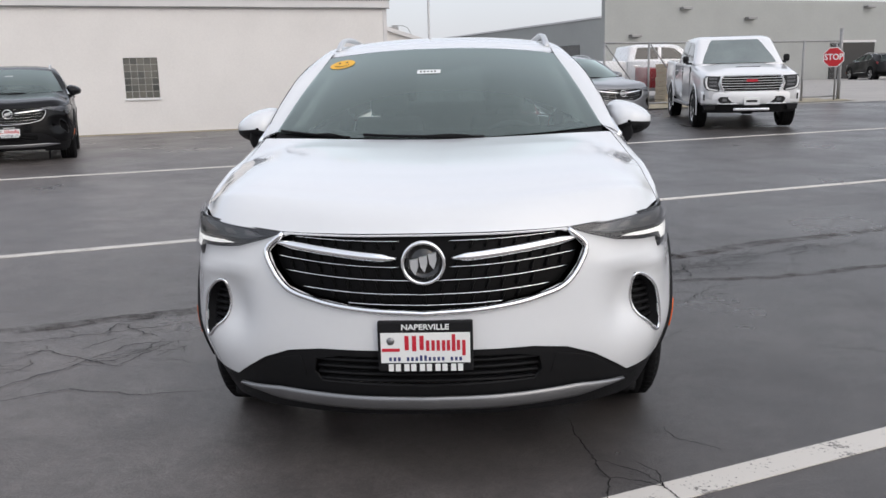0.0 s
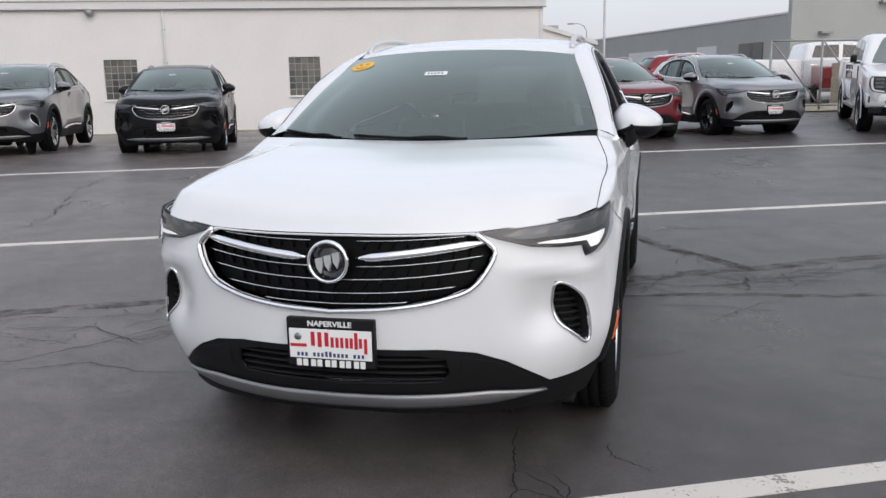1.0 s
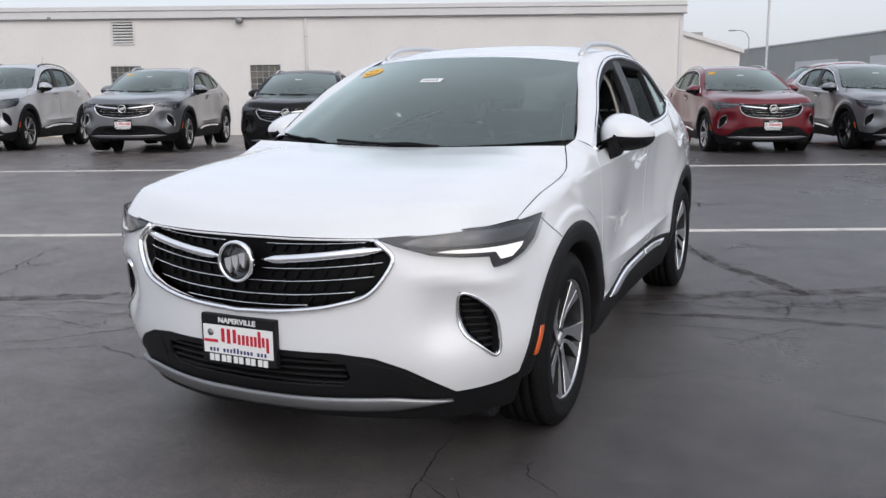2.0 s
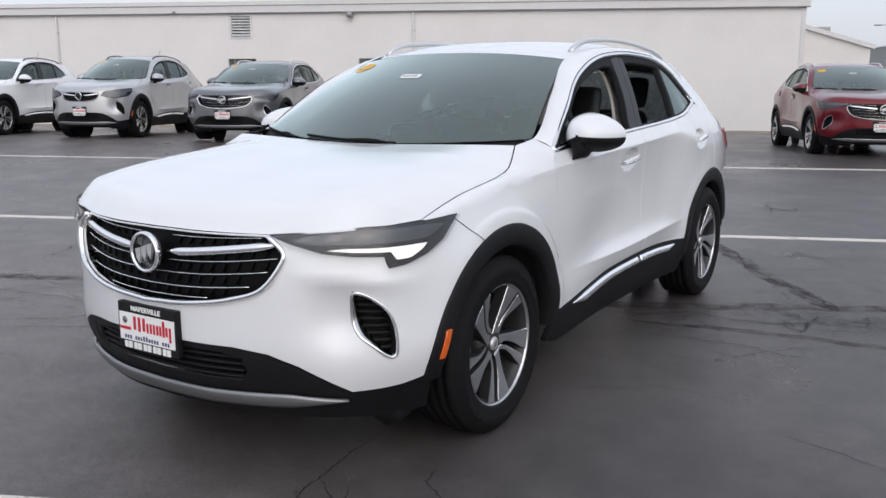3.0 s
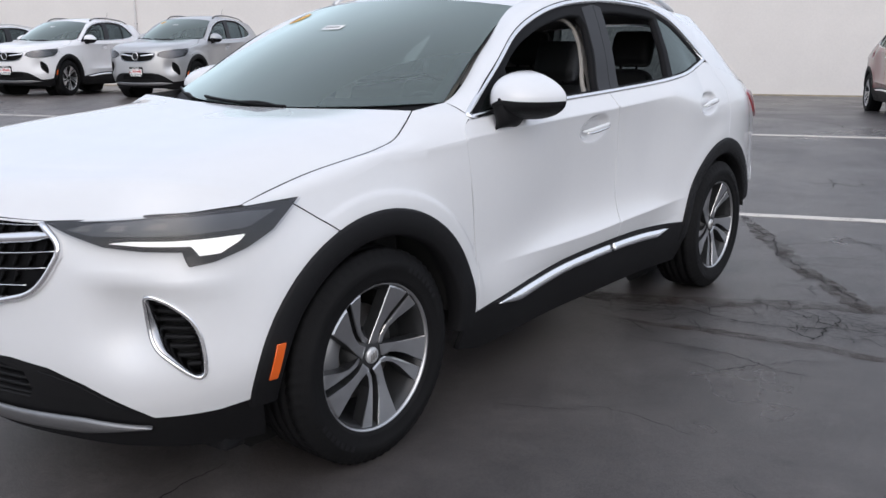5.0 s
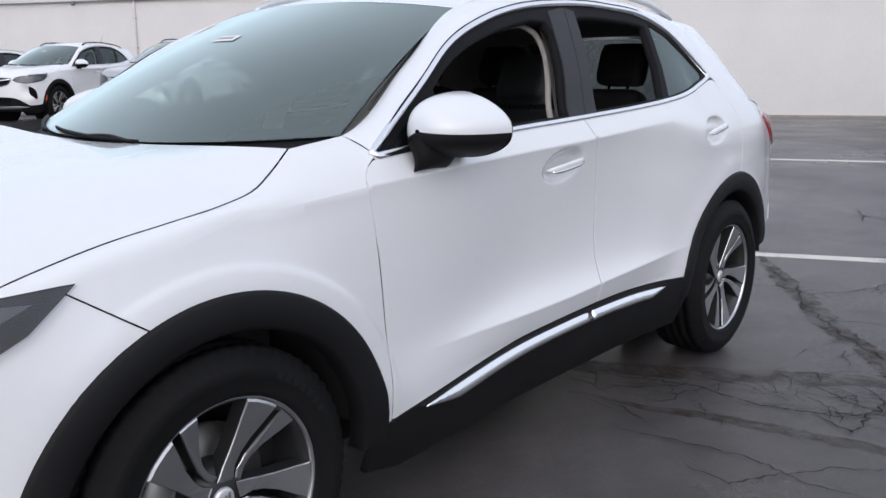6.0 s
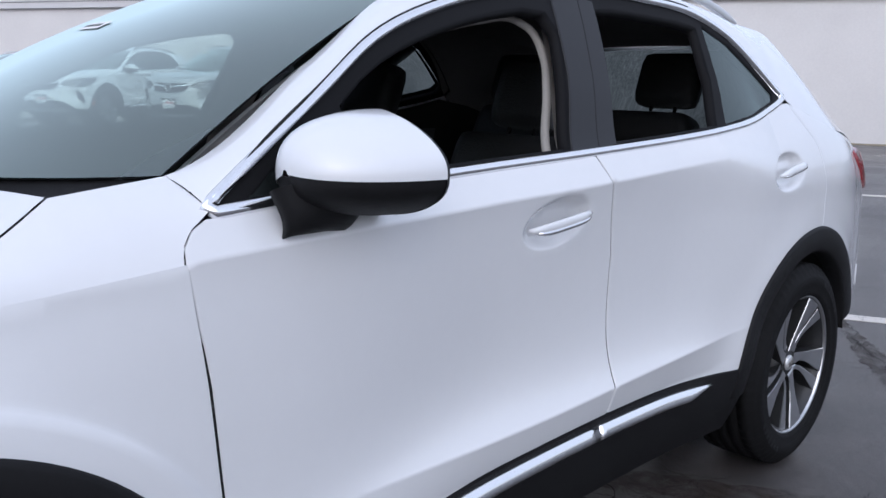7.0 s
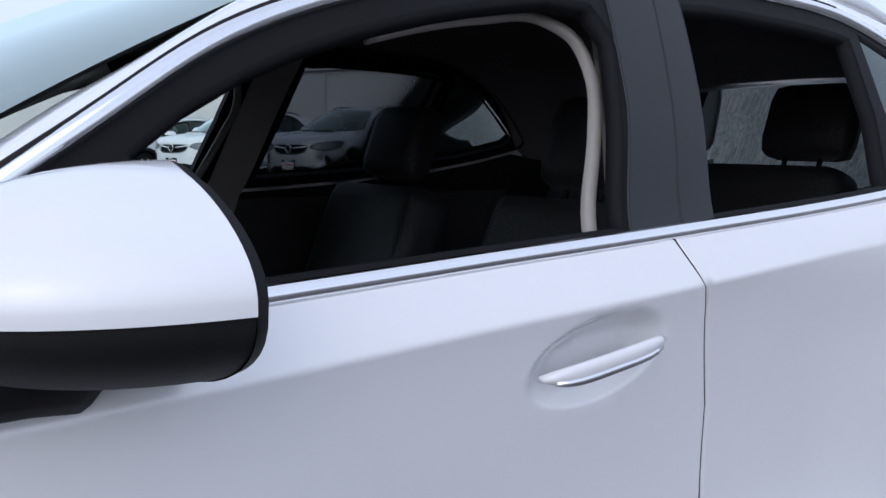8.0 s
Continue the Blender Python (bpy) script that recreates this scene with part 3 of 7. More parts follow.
    for k in range(5):
        o = 72 * k + 64
        face_w, wall_w = blade([(r, a + o) for r, a in wide])
        face_t, wall_t = blade([(r, a + o) for r, a in thin], -0.006)
        spoke = put("spoke", face_w, face_mat, smooth=False)
        put("spoke_wall", wall_w, well_mat, under=spoke, smooth=False)
        put("side_blade", face_t, face_mat, under=spoke, smooth=False)
        put("side_blade_wall", wall_t, well_mat, under=spoke, smooth=False)
        a = radians(o - 36)
        nut = lathe([(0.0, 0.062), (0.009, 0.062), (0.0105, 0.058), (0.0105, 0.03)], 6 if not fine else 12)
        put("wheel_nut", (nut[0] + (0, 0.057 * math.cos(a), 0.057 * math.sin(a)), nut[1]), STEEL)
    put("hub", lathe([(0.0, 0.078), (0.045, 0.078), (0.062, 0.066), (0.082, 0.045), (0.085, -0.02)], 40), well_mat)
    put("centre_cap", lathe([(0.0, 0.0885), (0.020, 0.088), (0.026, 0.0855), (0.028, 0.080), (0.028, 0.070)], 32), RAIL if not dark_rim else GLOSSBLACK)
    if fine:
        for k in (-1, 0, 1):
            v, f = block((0.0880, -0.003 + k * 0.010, -0.013 + k * .004), (0.0900, 0.003 + k * 0.010, 0.011 + k * .004), 0.0008)
            put("cap_shield", (v, f), STEEL)
    disc = put("brake_disc", lathe([(0.05, 0.012), (0.16, 0.012), (0.16, -0.012), (0.05, -0.012)], 48), STEEL)
    th = np.radians(np.linspace(140, 215, 12))
    cal = [np.stack([np.full(12, x), r * np.cos(th), r * np.sin(th)], -1) for x, r in ((0.042, 0.115), (0.046, 0.185), (-0.03, 0.19))]
    V = np.concatenate(cal)
    put("caliper", (V, [(k * 12 + i, k * 12 + i + 1, (k + 1) * 12 + i + 1, (k + 1) * 12 + i) for k in range(2) for i in range(11)]), SATIN)
    return wheel


def make_mirror_unit(parent, sx, paint, q):
    """A door mirror: painted cap, black lower shell and foot, glass."""
    seg = 40 if q < 0.04 else 18
    centre = np.array([0.948 if sx > 0 else 0.925, 1.735, 1.161])

    def shell(th, ph):
        # th round the mirror's outline, ph from its back rim to the front pole
        wide, high, deep = 0.136, 0.091, 0.208
        c, s = np.cos(th), np.sin(th)
        k = np.cos(ph) ** 0.72
        x = wide * np.sign(c) * np.where(c > 0, np.abs(c) ** 0.95, 0.80 * np.abs(c) ** 0.78) * k
        z = high * np.where(s > 0, np.abs(s) ** 0.98, -np.abs(s) ** 0.70 * 0.82) * k
        z = np.where(s > 0, z * (1.04 - 0.30 * np.clip(x / wide, -1, 1)), z * 1.10 * (1 - 0.12 * np.clip(x / wide, 0, 1)))
        y = -deep * np.sin(ph)
        return np.stack([x + 0.010 * np.sin(ph) * -1, y + 0.25 * np.abs(x - .02) * 0.30, z], -1)

    unit = new("door_mirror", None)
    unit.parent = parent
    ph = np.linspace(0, np.pi / 2 - 0.02, 14)

    def put(name, VF, mat, label=""):
        V = (np.asarray(VF[0]) + centre) * (sx, 1, 1)
        F = [f[::-1] for f in VF[1]] if sx < 0 else VF[1]
        return part(name, to_mesh(name, V, F, mat), None, unit, label)

    put("cap", sheet(shell, np.linspace(-0.05, np.pi + 0.38, seg), ph, flip=True), paint)
    low = lambda t, p: shell(t, p) * (0.985, 0.985, 0.985)
    put("lower_shell", sheet(low, np.linspace(np.pi + 0.34, 2 * np.pi - 0.03, seg), ph, flip=True), PLASTIC)
    th = np.linspace(0, 2 * np.pi, seg, endpoint=False)
    rim = sheet(lambda t, p: shell(t, np.zeros_like(t)) * np.stack([1 - 0.10 * p, 1 + 0 * p, 1 - 0.10 * p], -1) + np.stack([0 * p, 0.012 * np.sin(np.pi * p), 0 * p], -1), th, np.linspace(0, 1, 4), close_u=True)
    put("rim_seal", rim, PLASTIC)
    ring = shell(th, np.zeros_like(th)) * 0.91
    put("mirror_glass", (np.vstack([ring, ring.mean(0)]), [(i, (i + 1) % seg, seg) for i in range(seg)]), CHROME)
    # the foot, swept from the door to under the shell
    path = through_points([(0.895, 1.590, 1.045), (0.922, 1.598, 1.055), (0.936, 1.605, 1.085), (0.930, 1.612, 1.135)], 10)
    rings = []
    for k, p in enumerate(path):
        w = 0.072 + 0.060 * (k / 9) ** 1.5
        t = np.linspace(0, 2 * np.pi, 14, endpoint=False)
        rings.append(np.stack([p[0] + 0.034 * np.cos(t), p[1] + w * 0.80 * np.sin(t), p[2] + 0.016 * np.cos(t)], -1) - centre)
    V = np.concatenate(rings)
    put("foot", (V, [(k * 14 + i, k * 14 + (i + 1) % 14, (k + 1) * 14 + (i + 1) % 14, (k + 1) * 14 + i) for k in range(9) for i in range(14)] + [tuple(range(14))]), PLASTIC)
    return unit


def make_seat(parent, x, y, rear=False):
    seat = new("car_seat", None)
    seat.parent, seat.location = parent, (x, y, 0)
    w = 0.26 if not rear else 0.60

    def put(name, VF, mat=LEATHER):
        return part(name, to_mesh(name, VF[0], VF[1], mat), None, seat)

    put("cushion", block((-w, -0.10, 0.36), (w, 0.42, 0.60), 0.05))
    lean = Matrix.Translation((0, 0.38, 0.59 if not rear else 0.65)) @ Matrix.Rotation(radians(-20), 4, "X")
    V, F = block((-w, -0.06, 0.0), (w, 0.09, 0.60), 0.05)
    V = V * np.c_[1 - 0.18 * np.clip(V[:, 2:3] / 0.6, 0, 1), np.ones((len(V), 2))]
    put("backrest", (np.array([lean @ Vector(v) for v in V]), F))
    for cx in ((0,) if not rear else (-0.36, 0.36)):
        V, F = block((cx - 0.125, -0.045, 0.62), (cx + 0.125, 0.055, 0.83), 0.05)
        head = put("headrest", (np.array([lean @ Vector(v) for v in V]), F))
        for px in (-0.05, 0.05):
            V, F = tube([(cx + px, 0.0, 0.58), (cx + px, 0.0, 0.66)], 0.007, 8)
            part("post", to_mesh("post", np.array([lean @ Vector(v) for v in V]), F, FRAMEBLACK), None, head)
    return seat


def make_car(label, paint, q=0.03, open_side=True, black_trim=False, plate=True, face="broad"):
    """A crossover car, nose at the origin and pointing along -y, as one thing with its parts."""
    car = tagged(new("car", None), label, "car")
    painted = []

    def put(name, VF, mat, lab="", under=None, smooth=True, sx=1):
        V, F = np.array(VF[0], float), VF[1]
        M = VF[2] if len(VF) > 2 else None
        if sx < 0:
            V = V * (-1, 1, 1)
            F = [f[::-1] for f in F]
            M = M * (-1, 1, 1) if M is not None else None
        ob = part(name, to_mesh(name, V, F, mat, M, smooth), None, under or car, lab)
        if mat is paint:
            painted.append(ob)
        return ob

    skin = lambda lift: (lambda u, z: body(u, z, lift))
    both = (1, -1)
    chrome = GLOSSBLACK if black_trim else CHROME
    R_CUT = 0.468

    # front bumper: one skin from arch to arch, with the grille and vent openings through it
    low = [(0.0, 0.500), (0.36, 0.497), (0.48, 0.480), (0.58, 0.440), (0.735, 0.338)]
    top = [(0.775, 0.912), (0.63, 0.897), (0.487, 0.886), (0.25, 0.884), (0.0, 0.884)]
    arch_f = arc(AXLES[0], R_CUT, 178, 110)
    right_half = front(low) + side([(0.34, 0.350)]) + side(arch_f) + side([(0.583, 0.918)]) + front(top)
    mirrored = [(-u, z) for u, z in right_half[::-1]]
    grille_low = [(0.545, 0.822), (0.52, 0.765), (0.47, 0.705), (0.37, 0.668), (0.2, 0.640), (0.0, 0.628)]
    g_right = front([(0.0, 0.8835), (0.25, 0.8835), (0.47, 0.8845), (0.505, 0.872)] + grille_low)
    if face == "small":
        grille_low = [(0.425, 0.845), (0.415, 0.800), (0.37, 0.745), (0.27, 0.712), (0.14, 0.700), (0.0, 0.697)]
        g_right = front([(0.0, 0.872), (0.20, 0.872), (0.33, 0.869), (0.40, 0.862)] + grille_low)
    grille = g_right[:-1] + [(-u, z) for u, z in g_right[::-1][:-1]]
    vent_l = [(0.783, 0.702), (0.837, 0.687), (0.905, 0.637), (0.932, 0.580), (0.940, 0.500), (0.934, 0.457), (0.910, 0.463), (0.845, 0.517), (0.803, 0.545), (0.785, 0.600)]
    vent_in = [(0.802, 0.688), (0.837, 0.680), (0.899, 0.630), (0.925, 0.578), (0.933, 0.500), (0.928, 0.470), (0.908, 0.478), (0.852, 0.536), (0.832, 0.560), (0.816, 0.609)]
    two = lambda f: (lambda u, z: f(np.abs(u), z) * np.stack([np.sign(u + 1e-12), np.ones_like(u), np.ones_like(u)], -1))
    bump = patch(right_half + mirrored[1:-1], two(skin(0)), q, [grille, vent_l, [(-u, z) for u, z in vent_l[::-1]]], flip=False)
    put("front_bumper", bump, paint)

    # radiator grille
    gv = put("grille", patch([(u * 0.995, z) for u, z in grille], two(skin(-0.045)), 0.05, fold=0), GRILLEBLACK, "black grille with thin bright bars")
    lows = np.array(front([(0.488, 0.884) if face == "broad" else (0.405, 0.866)] + grille_low))
    lows = np.vstack([through_points(lows, 40), through_points(np.c_[-lows[::-1, 0], lows[::-1, 1]], 40)[1:]])
    f2 = two(skin(0.004))
    e = 2e-3
    nrm = lambda f, uv: (lambda n: n / np.linalg.norm(n, axis=1)[:, None])(np.cross(f(uv[:, 0] + e, uv[:, 1]) - f(uv[:, 0] - e, uv[:, 1]), f(uv[:, 0], uv[:, 1] + e) - f(uv[:, 0], uv[:, 1] - e)))
    put("grille_surround", band(f2(lows[:, 0], lows[:, 1]), nrm(f2, lows), 0.017, 0.012), chrome, "bright curved surround", gv)
    for z0, reach, lift in ((0.860, 0.46, 1.0), (0.775, 0.515, 1.0), (0.732, 0.485, 1.0), (0.686, 0.42, 1.0), (0.650, 0.26, 1.0)) if face == "broad" else ():
        us = np.linspace(-1, 1, 41)
        x = us * reach
        zz = z0 + 0.030 * (x / 0.5) ** 2 * (0.5 if z0 > 0.8 else 1.0)
        for s in ((1, -1) if z0 > 0.76 else (0,)):
            x_, z_ = (x, zz) if s == 0 else (np.linspace(0.085, reach, 24) * s, None)
            if z_ is None:
                z_ = z0 + 0.030 * (x_ / 0.5) ** 2 * (0.5 if z0 > 0.8 else 1.0)
            uv = np.c_[np.sign(x_) * u_of_x(np.abs(x_)), z_]
            f3 = two(skin(-0.022))
            put("grille_bar", band(f3(uv[:, 0], uv[:, 1]), nrm(f3, uv), 0.0034, 0.005), chrome, "", gv)
    for s in both:
        x_ = np.linspace(0.090, 0.525 if face == "broad" else 0.405, 26) * s
        uv = np.c_[np.sign(x_) * u_of_x(np.abs(x_)), 0.806 + 0.055 * (np.abs(x_) - 0.09) ** 1.2 / 0.43]
        f3 = two(skin(-0.012))
        w = 0.029 * np.clip((np.abs(x_) - 0.085) / 0.05, 0.25, 1) * np.clip((0.56 - np.abs(x_)) / 0.10, 0.3, 1)
        put("grille_wing", band(f3(uv[:, 0], uv[:, 1]), nrm(f3, uv), w, 0.014), chrome, "broad bright wing bar", gv)
    if q < 0.04:
        # slanted cells between the bars
        for z0 in (0.665, 0.708, 0.752, 0.79, 0.845):
            for k in range(-9, 10):
                x = k * 0.052
                if abs(x) < 0.09 and z0 > 0.72 or abs(x) > 0.50 - max(0, 0.75 - z0) * 2.2:
                    continue
                uv = np.array([[np.sign(x) * u_of_x(abs(x)), z0 - 0.016 + 0.03 * (x / .5) ** 2], [np.sign(x) * u_of_x(abs(x) + 0.012), z0 + 0.014 + 0.03 * (x / .5) ** 2]])
                f5 = two(skin(-0.040))
                put("grille_fin", band(f5(uv[:, 0], uv[:, 1]), nrm(f5, uv), 0.008, 0.008), GRILLEBLACK, "", gv)

    # badge: ring and three plain shields
    t = np.linspace(0, 2 * np.pi, 48, endpoint=False)
    ring = np.stack([0.068 * np.cos(t), np.full(48, -0.046), 0.7985 + 0.068 * np.sin(t)], -1)
    badge = put("badge", band(ring, np.tile((0, -1.0, 0), (48, 1)), 0.012, 0.012, closed=True), CHROME, "round bright badge with three plain shields")
    disc = lathe([(0.0, 0), (0.066, 0), (0.066, -0.02)], 32)
    put("badge_ground", (np.stack([disc[0][:, 1], -0.044 - disc[0][:, 0], 0.7985 + disc[0][:, 2]], -1), disc[1]), GLOSSBLACK, "", badge)
    for k, dz in ((-1, -0.010), (0, 0.0), (1, 0.010)):
        sh = np.array([(-0.015, 0.020), (0.013, 0.026), (0.014, -0.002), (0.004, -0.032), (-0.010, -0.012)]) + (k * 0.030, dz)
        V = np.vstack([np.c_[sh[:, 0], np.full(5, -0.046), 0.7985 + sh[:, 1]], np.c_[sh[:, 0] * .94 + k * .002, np.full(5, -0.056), 0.7985 + sh[:, 1] * .94]])
        F = [tuple(range(5, 10))] + [(i, (i + 1) % 5, (i + 1) % 5 + 5, i + 5) for i in range(5)]
        put("shield", (V, F), RAIL, "", badge, smooth=False)

    # lower black fascia, intake and bright lip
    lowb = front([(0.0, 0.502), (0.36, 0.499), (0.48, 0.482), (0.58, 0.442), (0.735, 0.340)]) + side([(0.34, 0.352), (0.445, 0.375), (0.47, 0.33), (0.50, 0.215)]) + front([(0.70, 0.225), (0.4, 0.235), (0.0, 0.24)])
    half_in = front([(0.0, 0.475), (0.30, 0.472), (0.385, 0.455), (0.40, 0.40), (0.375, 0.365), (0.0, 0.355)])
    intake = half_in[:-1] + [half_in[-1]] + [(-u, z) for u, z in half_in[::-1]][1:-1]
    fascia = put("lower_fascia", patch(lowb + [(-u, z) for u, z in lowb[::-1]][1:-1], two(skin(-0.006)), q * 1.2, [intake]), PLASTIC, "black lower fascia with an intake")
    put("intake", patch(intake, two(skin(-0.08)), 0.05, fold=0), DARK, "", fascia)
    for z0 in (0.38, 0.405, 0.43, 0.455):
        x_ = np.linspace(-0.385, 0.385, 30)
        uv = np.c_[np.sign(x_) * u_of_x(np.abs(x_)), np.full(30, z0)]
        f3 = two(skin(-0.028))
        put("intake_slat", band(f3(uv[:, 0], uv[:, 1]), nrm(f3, uv), 0.010, 0.014), PLASTIC, "", fascia)
    for s in both:
        wing = front([(0.44, 0.462), (0.55, 0.435), (0.685, 0.352), (0.60, 0.350), (0.43, 0.385)])
        put("fascia_panel", patch(wing, skin(-0.003), q * 1.3, fold=0.004), PLASTIC, "", fascia, sx=s)
    x_ = np.linspace(-0.725, 0.725, 60)
    uv = np.c_[np.sign(x_) * u_of_x(np.abs(x_)), 0.292 + 0.012 * (np.abs(x_) / 0.67) ** 2.2]
    f3 = two(skin(0.004))
    put("skid_lip", band(f3(uv[:, 0], uv[:, 1]), nrm(f3, uv), 0.056 * np.clip((0.74 - np.abs(x_)) / 0.20, 0.10, 1), 0.010), SATIN, "dull silver lower lip", fascia)

    for s in both:
        V, F = block((0.46, 0.36, 0.185), (0.785, 0.44, 0.31), 0.015)
        V[:, 1] += 0.10 * (V[:, 0] - 0.46)
        put("air_deflector", (V, F), PLASTIC, "", fascia, smooth=False, sx=s)

    # side vents in the bumper
    for s in both:
        vs = put("side_vent", patch(vent_l, skin(-0.060), 0.04, fold=0), DARK, "dark vent in a bright frame", sx=s)
        lo_, li_ = np.array(vent_l + vent_l[:1]), np.array(vent_in + vent_in[:1])
        leg = np.r_[0, np.cumsum(np.linalg.norm(np.diff(lo_, axis=0), axis=1))]
        at_leg = np.linspace(0, leg[-1], 90)
        round_off = lambda pts: np.stack([np.convolve(np.r_[c[-5:-1], c, c[1:5]], np.ones(9) / 9, "valid") for c in (np.interp(at_leg, leg, pts[:, k]) for k in (0, 1))], -1)
        OU, IN = round_off(lo_), round_off(li_)

        def bevel(i, v):
            a = np.stack([np.interp(i, np.arange(90), OU[:, c]) for c in (0, 1)], -1)
            b = np.stack([np.interp(i, np.arange(90), IN[:, c]) for c in (0, 1)], -1)
            m = a + (b - a) * np.clip(v, 0, 1)[:, None]
            return body(m[:, 0], m[:, 1], np.interp(v, (-0.2, 0.0, 0.12, 1.0, 1.2), (-0.006, 0.002, 0.003, -0.028, -0.060)))

        ring_n = body_normals(OU[:-1, 0], OU[:-1, 1])
        put("vent_rim", band(body(OU[:-1, 0], OU[:-1, 1], 0.001), ring_n, 0.011, 0.005, closed=True), chrome if face == "broad" else PLASTIC, "", vs, sx=s)
        depth = np.array([-0.2, 0, 0.12, 0.5, 1.0, 1.2])
        put("vent_frame", join(sheet(bevel, np.arange(44.0, 90.0), depth), sheet(bevel, np.arange(0.0, 5.0), depth)), DARKCHROME if face == "broad" else PLASTIC, "", vs, sx=s)
        put("vent_cheek", sheet(bevel, np.arange(4.0, 45.0), depth), PLASTIC, "", vs, sx=s)
        for z0 in (0.495, 0.52, 0.545, 0.57, 0.595, 0.62, 0.645, 0.668):
            ul = np.interp(z0, (0.47, 0.532, 0.558, 0.607, 0.69), (0.915, 0.851, 0.822, 0.805, 0.797))
            ur = np.interp(z0, (0.47, 0.5, 0.578, 0.63, 0.679), (0.927, 0.932, 0.924, 0.899, 0.837))
            uv = np.c_[np.linspace(ul, ur, 8), np.full(8, z0)]
            put("vent_slat", band(skin(-0.042)(uv[:, 0], uv[:, 1]), body_normals(uv[:, 0], uv[:, 1]), 0.013, 0.012), PLASTIC, "", vs, sx=s)

    # headlamps
    for s in both:
        lamp_out = front([(0.487, 0.889), (0.63, 0.901), (0.775, 0.917)]) + side([(0.45, 0.922), (0.612, 0.929), (0.515, 0.852), (0.43, 0.812), (0.345, 0.786), (0.288, 0.778)]) + front([(0.820, 0.790), (0.815, 0.818), (0.74, 0.822), (0.66, 0.832), (0.56, 0.862)])
        if face == "small":
            lamp_out = front([(0.455, 0.815), (0.50, 0.868), (0.63, 0.912), (0.775, 0.930)]) + side([(0.45, 0.945), (0.62, 0.955), (0.575, 0.880), (0.46, 0.815)]) + front([(0.815, 0.775), (0.70, 0.762), (0.56, 0.778)])
        lamp = put("headlamp", patch(lamp_out, skin(0.002), q, fold=0.006), LAMPBASE, "slim dark headlamp with a lit strip", sx=s)
        led = front([(0.675, 0.842), (0.74, 0.836), (0.828, 0.833)]) + side([(0.312, 0.806), (0.36, 0.808), (0.415, 0.836), (0.43, 0.850)]) + front([(0.80, 0.847), (0.72, 0.847)])
        if face == "broad":
            put("led_strip", patch(led, skin(0.0075), q, fold=0.003), LED, "", lamp, sx=s)
        box = front([(0.56, 0.872), (0.63, 0.860), (0.80, 0.862)]) + side([(0.44, 0.868), (0.53, 0.905), (0.45, 0.910)]) + front([(0.775, 0.906), (0.63, 0.890)])
        if face == "small":
            box = front([(0.50, 0.822), (0.56, 0.862), (0.70, 0.892)]) + side([(0.40, 0.905), (0.45, 0.845)]) + front([(0.81, 0.800), (0.70, 0.785), (0.56, 0.795)])
        put("reflector", patch(box, skin(0.0065), q, fold=0.002), LAMPGREY, "", lamp, sx=s)
        for xk, zk in ((0.585, 0.871), (0.665, 0.874), (0.745, 0.878)) if face == "broad" else ():
            facet = front([(xk, zk), (xk + 0.042, zk + 0.001), (xk + 0.052, zk + 0.017), (xk + 0.022, zk + 0.015)])
            put("lamp_facet", patch(facet, skin(0.0095), 0.03, fold=0.002), STEEL, "", lamp, sx=s)
        put("lens", patch(lamp_out, skin(0.016), q, fold=0), LENS, "", lamp, sx=s)

    # sides: fender, doors, quarter panel, on both sides
    zf = spline((0.34, 0.583, 0.80, 0.90, 1.0, 1.1, 1.37), (0.912, 0.918, 0.958, 0.982, 1.006, 1.012, 1.034))
    beside = lambda line, y0, y1, ds: [side([(y, float(line(y)) + d) for y in np.linspace(y0, y1, 150)]) for d in ds]
    shoulder = beside(shoulder_z, 1.3, 3.9, (-0.014, -0.005, 0.005, 0.014))
    crease = beside(crease_z, 1.3, 3.6, (-0.030, -0.016, -0.004, 0.004, 0.016))
    for s in both:
        fender = side([(0.583, 0.918)] + arc(AXLES[0], R_CUT, 110, 8) + [(1.428, 0.39), (1.419, 0.564), (1.393, 0.84), (1.368, 1.0335)] + [(y, float(zf(y))) for y in np.linspace(1.34, 0.65, 24)])
        put("fender", patch(fender[::-1], skin(0), q * 0.7, fold=0.004, flip=True, lines=[side(arc(AXLES[0], r, 125, 12, 60)) for r in (0.534, 0.543, 0.552, 0.561, 0.57)]), paint, sx=s)
        # rolled top of the fender up to the bonnet's edge
        corner = list(SEAM_HOOD[-1])
        edge = np.vstack([through_points(SEAM_HOOD, 36), dense([corner, ROOF_EDGE[1]], 0.03)[1:]])
        n_edge = len(edge)
        seam = dense([(1.3635, 1.034), (1.368, 1.056), (1.386, 1.079), (1.412, 1.095), (1.428, 1.106)], 0.006)
        along = np.r_[[(y, float(zf(y))) for y in np.linspace(0.47, 1.3635, 60)], seam[1:]]
        leg = np.r_[0, np.cumsum(np.linalg.norm(np.diff(along, axis=0), axis=1))]
        pick = np.interp(np.arange(n_edge), (0, 33, n_edge - 1), (0, leg[59] - 0.03, leg[-1]))
        low_yz = np.stack([np.interp(pick, leg, along[:, c]) for c in (0, 1)], -1)
        lowe = body(u_of_y(low_yz[:, 0]), low_yz[:, 1])

        def roll_top(i, v):
            k = np.clip(i, 0, n_edge - 1)
            A = np.stack([np.interp(k, np.arange(n_edge), lowe[:, c]) for c in range(3)], -1)
            Bq = np.stack([np.interp(k, np.arange(n_edge), edge[:, c]) for c in range(3)], -1)
            P = A + (Bq - A) * v[:, None]
            full = np.clip(k / 8, 0, 1) * np.clip((n_edge + 1 - k) / 9, 0, 1)
            P[:, 0] += 0.008 * np.sin(np.pi * v) * full
